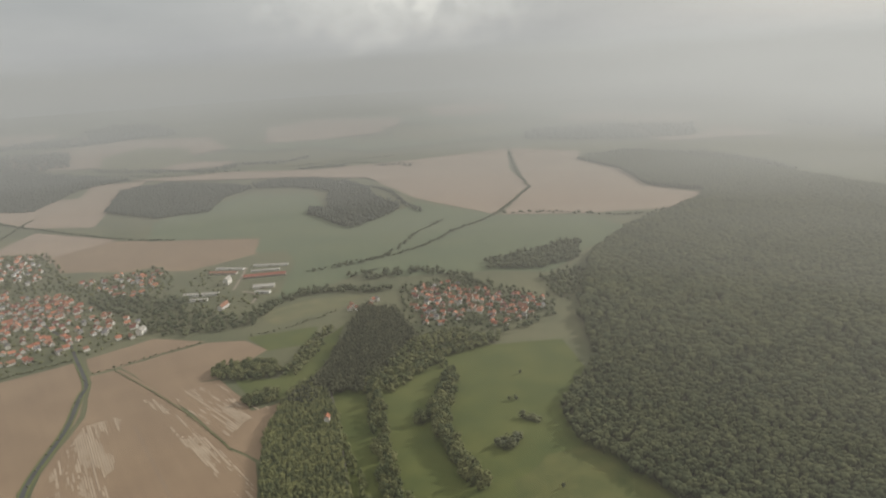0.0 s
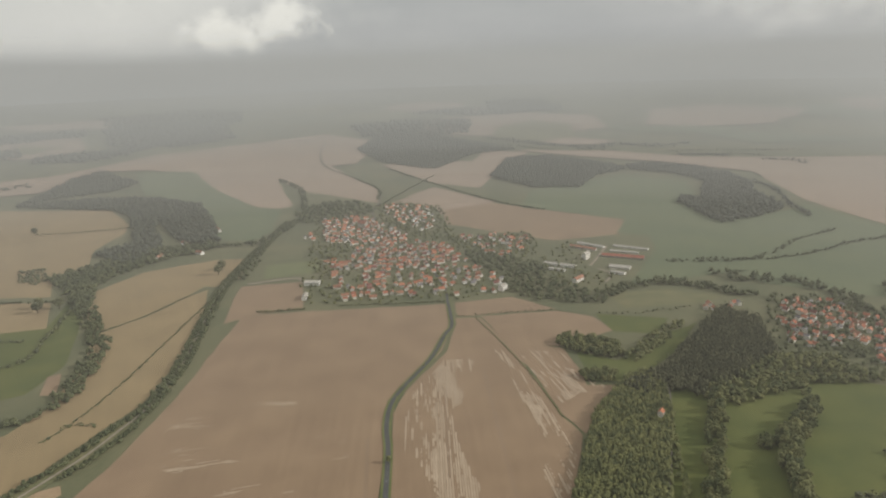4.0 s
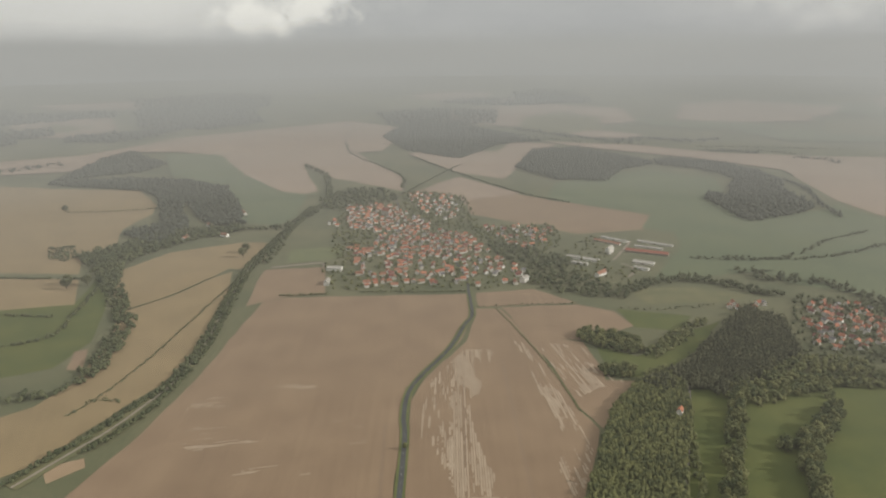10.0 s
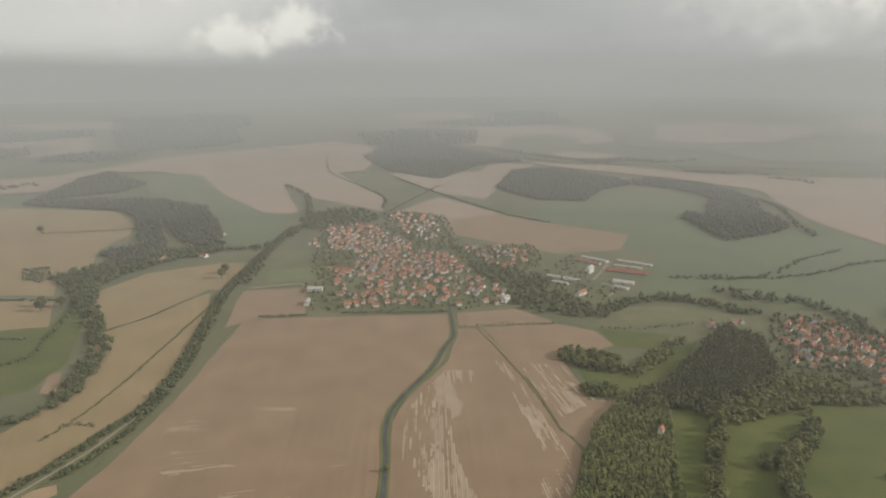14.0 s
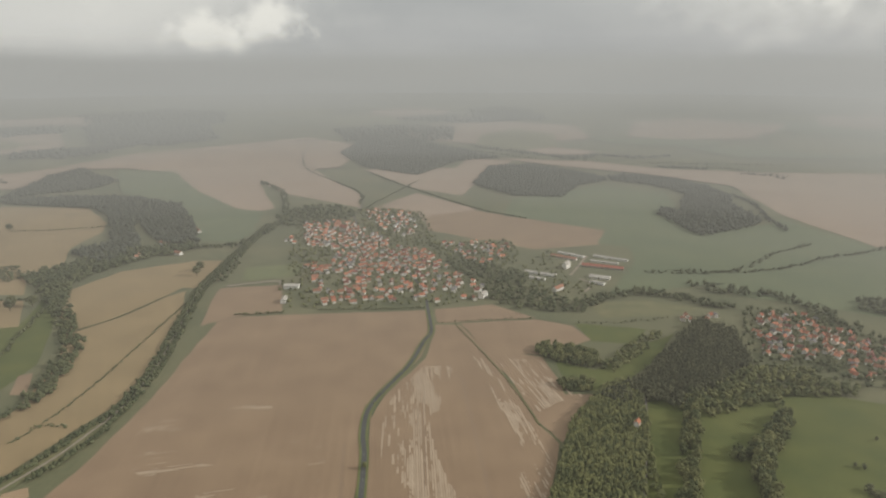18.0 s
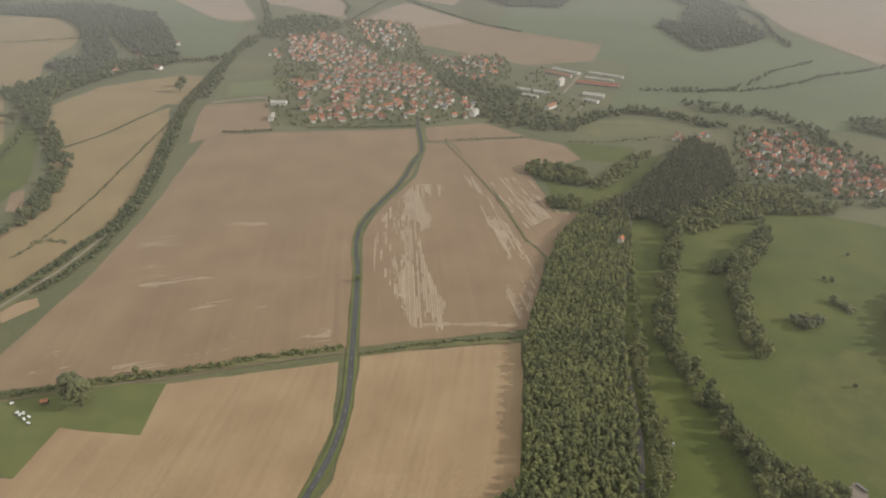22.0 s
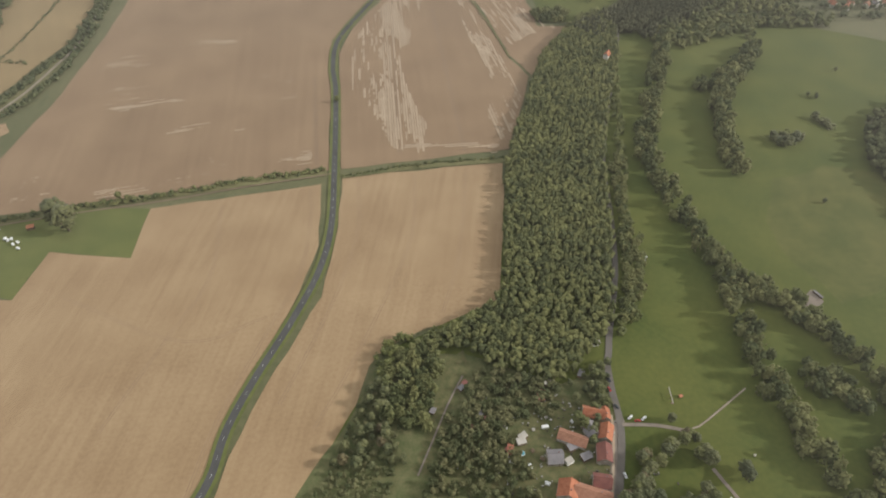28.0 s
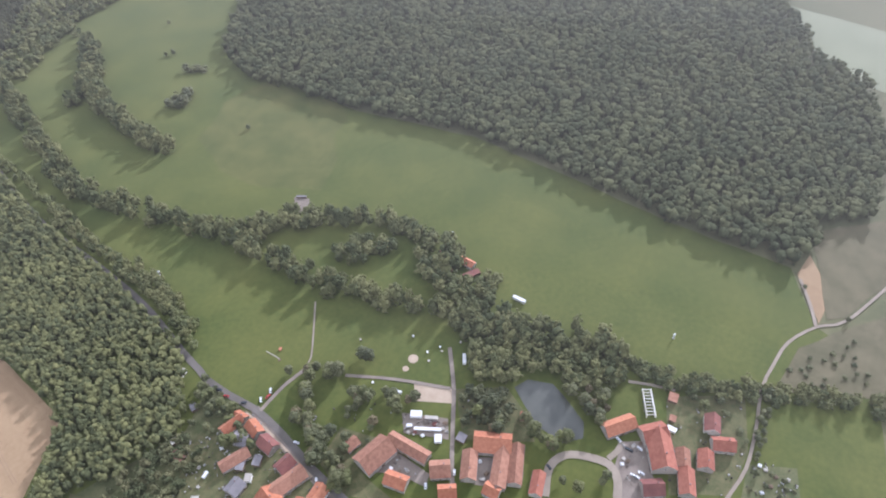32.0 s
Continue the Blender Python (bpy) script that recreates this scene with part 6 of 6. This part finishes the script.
WHITE_CAR = "white car parked beside the street"
for at, turn, paint, label in (((161.0, 243.6), 35, CAR_WHITE, WHITE_CAR), ((170.4, 242.0), 35, CAR_WHITE, WHITE_CAR),
                               ((165.5, 240.6), -5, CAR_RED, "red car parked beside the lane"),
                               ((145.5, 200.8), -82, CAR_WHITE, WHITE_CAR), ((153.9, 276.0), -70, CAR_DARK, "dark car parked on the street"),
                               ((152.1, 267.9), -70, CAR_RED, "dull red car parked on the street"), ((154.3, 280.3), -68, CAR_DARK, "dark car parked on the street"),
                               ((176.0, 95.0), 20, CAR_WHITE, "white car in the farm lane"), ((159.2, 107.4), 30, CAR_WHITE, "white car on the street"),
                               ((129.5, 172.9), 40, CAR_WHITE, "white car in a yard"), ((127.4, 231.2), 10, CAR_WHITE, "white car in a back yard"),
                               ((247.9, 6.6), 60, CAR_WHITE, "white car on the gravel drive"), ((247.9, -8.0), 70, CAR_WHITE, "white van in the manor yard"),
                               ((227.8, -9.7), 85, CAR_WHITE, "white car in the manor yard"), ((227.7, -11.9), 85, CAR_WHITE, "white car in the manor yard"),
                               ((231.6, -14.0), 85, CAR_WHITE, "white car in the manor yard"), ((244.0, -1.0), 80, CAR_DARK, "dark car in the manor yard"),
                               ((244.0, -2.7), 80, CAR_DARK, "dark car in the manor yard"), ((208.0, 41.2), 60, CAR_DARK, "dark car beside the drive"),
                               ((153.6, 253.0), -60, CAR_DARK, "dark car on the street")):
    car(at, turn, paint, label)
trailer((257.7, 128.5), 28, 9, 2.6, 2.6, WHITE, "white show trailer beside the lane")
trailer((211.2, 158.5), -80, 5, 2.2, 2.0, WHITE, "white caravan in the park")
trailer((328.5, 114.9), -95, 11, 3, 2.6, WHITE, "white trailer at the meadow's edge")
trailer((201.2, 138.0), -66, 8, 5, 2.8, WHITE, "white container in the storage yard", "container")
trailer((203.6, 127.1), -68, 9, 2.6, 2.4, PALE, "grey container in the storage yard", "container")
trailer((195.0, 125.6), -66, 19, 2.4, 1.8, WHITE, "long white trough in the storage yard", "container")
trailer((191.8, 115.6), 28, 6, 5, 2.6, WHITE, "white container beside the lane", "container")
trailer((191.5, 138.0), -62, 4, 2.4, 2.2, WHITE, "white container in the storage yard", "container")
trailer((196.6, 123.2), -66, 8, 2.2, 1.4, MAROON, "rusty flat trailer in the storage yard")
trailer((98.7, 240.5), 5, 5, 2.2, 1.8, WHITE, "white caravan in a garden")
for p in [(-340.0, 460.0), (-333.9, 454.6), (-327.8, 449.1), (-343.4, 462.4), (-337.7, 461.7), (-330.7, 456.9), (-353.6, 474.8)]:
    trailer(p, p[0] * 5 % 180, 3, 2, 1.4, WHITE, "white bale stack on the green plot", "bales")


def timber_frame(at, turn, label):
    """A play frame: a long beam on trestles."""
    thing = new("climber")
    for x in (-6, -2, 2, 6):
        for s in (-1, 1):
            bm = bmesh.new()
            bmesh.ops.create_cone(bm, segments=8, radius1=0.12, radius2=0.1, depth=3.0, cap_ends=True, matrix=pose(x, s * 0.8, 1.4, s * 28, 0, 0))
            part("leg", bm, WOOD, thing)
    bm = bmesh.new()
    box(bm, 0, 0, 2.75, 13.5, 0.5, 0.35)
    part("beam", bm, PALE, thing)
    bm = bmesh.new()
    box(bm, 6.2, 0, 1.5, 1.8, 1.8, 0.15)
    part("platform", bm, WOOD, thing)
    thing.matrix_basis = pose(*at, 0.36, 0, 0, turn)
    return tagged(thing, label, "playground")


timber_frame((195.3, 258.5), -95, "long pale timber play frame on the meadow")
trailer((202.8, 257.8), 20, 3, 2, 0.9, ORANGE, "orange play block on the meadow", "playground")


def post(at, high, thick, material, label):
    thing = new("post")
    bm = bmesh.new()
    bmesh.ops.create_cone(bm, segments=10, radius1=thick, radius2=thick * 0.7, depth=high, cap_ends=True, matrix=Matrix.Translation((0, 0, high / 2)))
    part("shaft", bm, material, thing)
    bm = bmesh.new()
    bmesh.ops.create_icosphere(bm, subdivisions=2, radius=thick * 1.3, matrix=Matrix.Translation((0, 0, high)))
    part("knob", bm, material, thing)
    thing.matrix_basis = pose(*at, 0.36, 0, 0, 0)
    return tagged(thing, label, "post")


post((348.0, -4.1), 5, 0.8, WHITE, "white wayside marker in the meadow")
post((218.0, 395.9), 4, 0.8, WHITE, "white marker at the meadow's edge")
post((371.0, 196.8), 3, 0.7, WHITE, "white marker on the meadow")
for p in [(238.1, 207.8), (259.4, 173.3), (251.3, 156.5), (259.8, 150.1), (256.9, 147.1), (244.8, 151.8), (209.8, 179.3), (178.5, 215.7), (270.8, 138.2)]:
    flat_hut("play_house", p, p[0] * 7 % 90, 1.2, 0.8, 1.1, WHITE if int(p[0]) % 2 else PALE, "small pale play house in the park", "playground")


def woodpile(at, turn, long, material, label):
    """A heap of stacked logs or boards, uneven on top."""
    thing = new("stack")
    rng = random.Random(int(at[0] * 10))
    for k in range(4):
        bm = bmesh.new()
        box(bm, rng.uniform(-0.15, 0.15), -0.9 + k * 0.6, 0.45 + rng.uniform(0, 0.2), long * rng.uniform(0.8, 1.0), 0.55, 0.9 + rng.uniform(0, 0.4))
        bmesh.ops.bevel(bm, geom=bm.edges[:], offset=0.08, segments=1, affect="EDGES")
        part("board", bm, material, thing)
    thing.matrix_basis = pose(*at, 0.70, 0, 0, turn)
    return tagged(thing, label, "stack")


for k, p in enumerate([(90.3, 239.5), (86.9, 223.7), (83.2, 212.3), (82.7, 195.2), (128.6, 248.7), (119.1, 244.5), (101.0, 248.2), (92.5, 217.1), (71.5, 216.5), (130.3, 211.0), (120.8, 193.3), (92.6, 199.5), (137.1, 182.2), (123.6, 186.8)]):
    woodpile(p, k * 47 % 180, 2.2 + k % 3, (PALE, WOOD, WHITE)[k % 3], "small stack of boards in a garden")
for k, p in enumerate([(187.5, 136.7), (190.2, 132.8), (189.7, 126.5), (205.1, 116.8), (200.6, 116.5), (201.1, 123.5), (159.3, 133.7), (159.5, 127.2), (162.7, 123.1), (154.8, 126.6), (190.6, 83.4), (185.1, 75.9), (180.6, 76.3)]):
    woodpile(p, k * 31 % 180, 2.5 + k % 2, (PALE, MAROON, WHITE, WOOD)[k % 4], "stack of goods in a farmyard")
for k, p in enumerate([(272.1, -81.2), (270.9, -85.2), (268.7, -91.9), (267.1, -96.6), (270.3, -99.4), (260.8, -90.2), (253.9, -85.9), (236.0, -0.6), (236.0, -3.6), (232.0, -0.9), (248.0, -3.6), (251.9, -7.7)]):
    woodpile(p, k * 23 % 180, 2.4, (WHITE, PALE, WOOD)[k % 3], "stack of goods beside the manor farm")


def clutter(outline, spacing, label, seed):
    """Small goods that lie about: tubs, boards, sheets and barrows."""
    rng = random.Random(seed)
    bm = bmesh.new()
    for x, y in scatter(outline, spacing, seed):
        for _ in range(rng.choice((0, 0, 1, 1, 3))):
            h = rng.uniform(0.3, 1.3)
            box(bm, x + rng.gauss(0, 1.3), y + rng.gauss(0, 1.3), 0.66 + h / 2, rng.uniform(0.4, 1.9), rng.uniform(0.3, 1.0), h, rng.uniform(0, 180))
    return tagged(link("garden_goods", bm, CLUTTER), label, "clutter", kind="stuff")


clutter([(105.6, 272.2), (151.5, 244.9), (141.9, 213.1), (125.1, 156.0), (56.1, 200.3), (72.4, 237.2)], 6.5, "boards, tubs and tools left in gardens", 1)
clutter([(173.0, 142.3), (170.2, 112.5), (157.9, 109.3), (158.2, 128.8), (154.3, 139.5)], 5, "goods left about a farmyard", 2)
clutter([(198.8, 148.3), (209.5, 117.0), (195.5, 109.4), (185.6, 139.1)], 4, "goods left about the storage yard", 3)
clutter([(192.5, 88.7), (198.3, 75.0), (179.3, 68.7), (174.5, 80.1)], 5, "goods left about a farmyard", 4)
clutter([(247.9, 8.3), (255.8, -10.1), (235.0, -21.4), (221.5, -33.4), (207.9, -6.7)], 6, "goods left about the manor yard", 5)
clutter([(295.7, -13.0), (322.0, -62.2), (278.7, -72.8), (242.5, -68.4), (225.5, -33.8)], 9, "goods left in gardens beside the manor", 6)
clutter([(270.0, -74.3), (281.7, -103.3), (257.8, -109.3), (240.6, -75.0)], 5, "goods left in an overgrown plot", 7)
clutter([(235.3, 119.6), (251.8, 91.8), (229.9, 81.7), (214.1, 108.5)], 7, "goods left in gardens by the pond", 8)
clutter([(51.5, 291.5), (113.6, 273.3), (101.0, 243.9), (70.5, 241.9), (58.9, 212.0), (24.7, 214.6)], 9, "goods left about the orchard huts", 9)
clutter([(175.2, 233.6), (209.8, 160.3), (186.7, 150.8), (154.3, 189.0)], 13, "goods left in the park grass", 10)
pool = new("garden_pool")
bm = bmesh.new()
bmesh.ops.create_cone(bm, segments=24, radius1=1.9, radius2=1.9, depth=0.9, cap_ends=True, matrix=Matrix.Translation((0, 0, 0.45)))
part("wall", bm, WHITE, pool)
bm = bmesh.new()
bmesh.ops.create_cone(bm, segments=24, radius1=1.75, radius2=1.75, depth=0.04, cap_ends=True, matrix=Matrix.Translation((0, 0, 0.93)))
part("water", bm, POOL, pool)
pool.matrix_basis = pose(*(79.4, 222.2), 0.70)
tagged(pool, "round blue garden pool with a white wall", "pool")


def ruin(at, turn):
    """An open frame of a long glasshouse: two rails and cross bars."""
    thing = new("glasshouse_frame")
    for s in (-1, 1):
        bm = bmesh.new()
        box(bm, 0, s * 3, 1.5, 22, 0.5, 3.0)
        part("side_wall", bm, PLASTER, thing)
    for k in range(9):
        bm = bmesh.new()
        box(bm, -10 + k * 2.5, 0, 3.0, 0.4, 6.0, 0.35)
        part("cross_bar", bm, PLASTER, thing)
    thing.matrix_basis = pose(*at, 0.70, 0, 0, turn)
    return tagged(thing, "roofless white glasshouse frame beside the manor", "glasshouse")


ruin((284.0, -3.5), 25)


# ---------------------------------------------------------------- painted haze
def haze(radius, reach, thick_by, tone, seed, high):
    """A glowing see-through bank round the valley, added to imitate the haze of the air from its radius on to `reach`:
    it thickens with the length of air behind it and thins above the eye.
    high: height over the eye at which it ends."""
    m = bpy.data.materials.new("glowing_haze")
    m.use_nodes = True
    n, l = m.node_tree.nodes, m.node_tree.links
    n.remove(n["Principled BSDF"])
    geo = n.new("ShaderNodeNewGeometry")
    sep = n.new("ShaderNodeSeparateXYZ")
    l.new(geo.outputs["Position"], sep.inputs["Vector"])
    tex = n.new("ShaderNodeTexNoise")
    stretch = n.new("ShaderNodeMapping")
    stretch.inputs["Scale"].default_value = (1, 1, 6)
    stretch.inputs["Location"].default_value = (seed, 0, 0)
    l.new(geo.outputs["Position"], stretch.inputs["Vector"])
    l.new(stretch.outputs["Vector"], tex.inputs["Vector"])
    tex.inputs["Scale"].default_value, tex.inputs["Detail"].default_value = 2.8 / radius, 5.0
    sway = n.new("ShaderNodeMath")
    sway.operation = "MULTIPLY_ADD"
    l.new(tex.outputs["Fac"], sway.inputs[0])
    wander = 0.03 * radius
    sway.inputs[1].default_value = wander
    l.new(sep.outputs["Z"], sway.inputs[2])
    top = 430.0 + high
    scale = n.new("ShaderNodeMapRange")
    scale.inputs["From Min"].default_value, scale.inputs["From Max"].default_value = wander / 2, top + wander / 2
    l.new(sway.outputs["Value"], scale.inputs["Value"])
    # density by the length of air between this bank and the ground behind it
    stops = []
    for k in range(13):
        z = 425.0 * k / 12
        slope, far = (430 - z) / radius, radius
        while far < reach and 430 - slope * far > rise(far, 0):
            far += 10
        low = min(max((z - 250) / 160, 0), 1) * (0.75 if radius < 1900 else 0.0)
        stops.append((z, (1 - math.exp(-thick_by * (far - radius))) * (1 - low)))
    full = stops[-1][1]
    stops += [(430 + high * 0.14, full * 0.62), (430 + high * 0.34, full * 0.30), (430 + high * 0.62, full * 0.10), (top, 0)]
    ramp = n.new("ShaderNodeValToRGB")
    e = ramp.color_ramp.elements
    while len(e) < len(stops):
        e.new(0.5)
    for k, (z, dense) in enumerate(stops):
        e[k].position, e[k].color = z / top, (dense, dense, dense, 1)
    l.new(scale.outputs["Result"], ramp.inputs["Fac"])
    foot = n.new("ShaderNodeMapRange")
    foot.inputs["From Min"].default_value, foot.inputs["From Max"].default_value = rise(radius, 0), rise(radius, 0) + 40.0
    l.new(sep.outputs["Z"], foot.inputs["Value"])
    both = n.new("ShaderNodeMath")
    both.operation = "MULTIPLY"
    l.new(ramp.outputs["Color"], both.inputs[0])
    l.new(foot.outputs["Result"], both.inputs[1])
    # painted glare: thicker and brighter in colour on the sun's side
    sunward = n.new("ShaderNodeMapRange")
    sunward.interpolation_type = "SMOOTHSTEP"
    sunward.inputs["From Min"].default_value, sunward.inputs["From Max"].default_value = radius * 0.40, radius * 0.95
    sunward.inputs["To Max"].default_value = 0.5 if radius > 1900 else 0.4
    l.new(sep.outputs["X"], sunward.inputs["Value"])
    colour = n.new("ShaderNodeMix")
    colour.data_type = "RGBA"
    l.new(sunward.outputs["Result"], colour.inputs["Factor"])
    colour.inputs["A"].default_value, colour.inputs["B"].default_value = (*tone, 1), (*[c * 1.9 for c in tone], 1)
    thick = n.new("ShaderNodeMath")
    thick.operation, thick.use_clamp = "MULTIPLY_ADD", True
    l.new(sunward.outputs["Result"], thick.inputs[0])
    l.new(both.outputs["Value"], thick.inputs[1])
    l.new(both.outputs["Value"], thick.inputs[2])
    # self-lit: emission stands in for light scattered by the air
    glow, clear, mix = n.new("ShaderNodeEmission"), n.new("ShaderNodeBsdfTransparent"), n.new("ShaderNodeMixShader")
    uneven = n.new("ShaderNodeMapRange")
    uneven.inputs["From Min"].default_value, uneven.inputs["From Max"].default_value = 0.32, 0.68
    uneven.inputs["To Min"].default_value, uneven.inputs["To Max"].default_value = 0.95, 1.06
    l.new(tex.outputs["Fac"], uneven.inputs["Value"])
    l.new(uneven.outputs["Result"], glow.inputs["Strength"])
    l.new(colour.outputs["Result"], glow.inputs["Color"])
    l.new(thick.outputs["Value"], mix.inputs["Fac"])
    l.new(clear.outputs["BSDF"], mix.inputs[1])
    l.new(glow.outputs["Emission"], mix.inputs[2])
    l.new(mix.outputs["Shader"], n["Material Output"].inputs["Surface"])
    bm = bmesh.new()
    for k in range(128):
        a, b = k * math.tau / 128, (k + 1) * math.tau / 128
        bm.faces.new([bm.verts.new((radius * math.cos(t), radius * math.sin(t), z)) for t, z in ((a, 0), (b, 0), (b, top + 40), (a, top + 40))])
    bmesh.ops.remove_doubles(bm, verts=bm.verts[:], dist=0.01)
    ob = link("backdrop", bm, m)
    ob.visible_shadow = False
    return tagged(ob, "glowing see-through ring that imitates pale grey haze over the land", "haze", kind="structure")


# emission colours of the added rings; the near, dimmer ones lift dark tones
BRIGHT_HAZE_GLOW, HAZE_GLOW, LOW_HAZE_GLOW = (0.79, 0.775, 0.70), (0.70, 0.675, 0.60), (0.47, 0.43, 0.355)
for k, (near, end, thick_by, tone, high) in enumerate(((140, 380, 0.00022, LOW_HAZE_GLOW, 20), (380, 750, 0.00024, LOW_HAZE_GLOW, 25), (750, 1250, 0.00034, LOW_HAZE_GLOW, 30), (1250, 2000, 0.00037, [(a + b) / 2 for a, b in zip(HAZE_GLOW, LOW_HAZE_GLOW)], 40),
                                                        (2000, 2950, 0.00046, HAZE_GLOW, 60), (2950, 4000, 0.00110, BRIGHT_HAZE_GLOW, 130), (4000, 5400, 0.0018, BRIGHT_HAZE_GLOW, 220))):
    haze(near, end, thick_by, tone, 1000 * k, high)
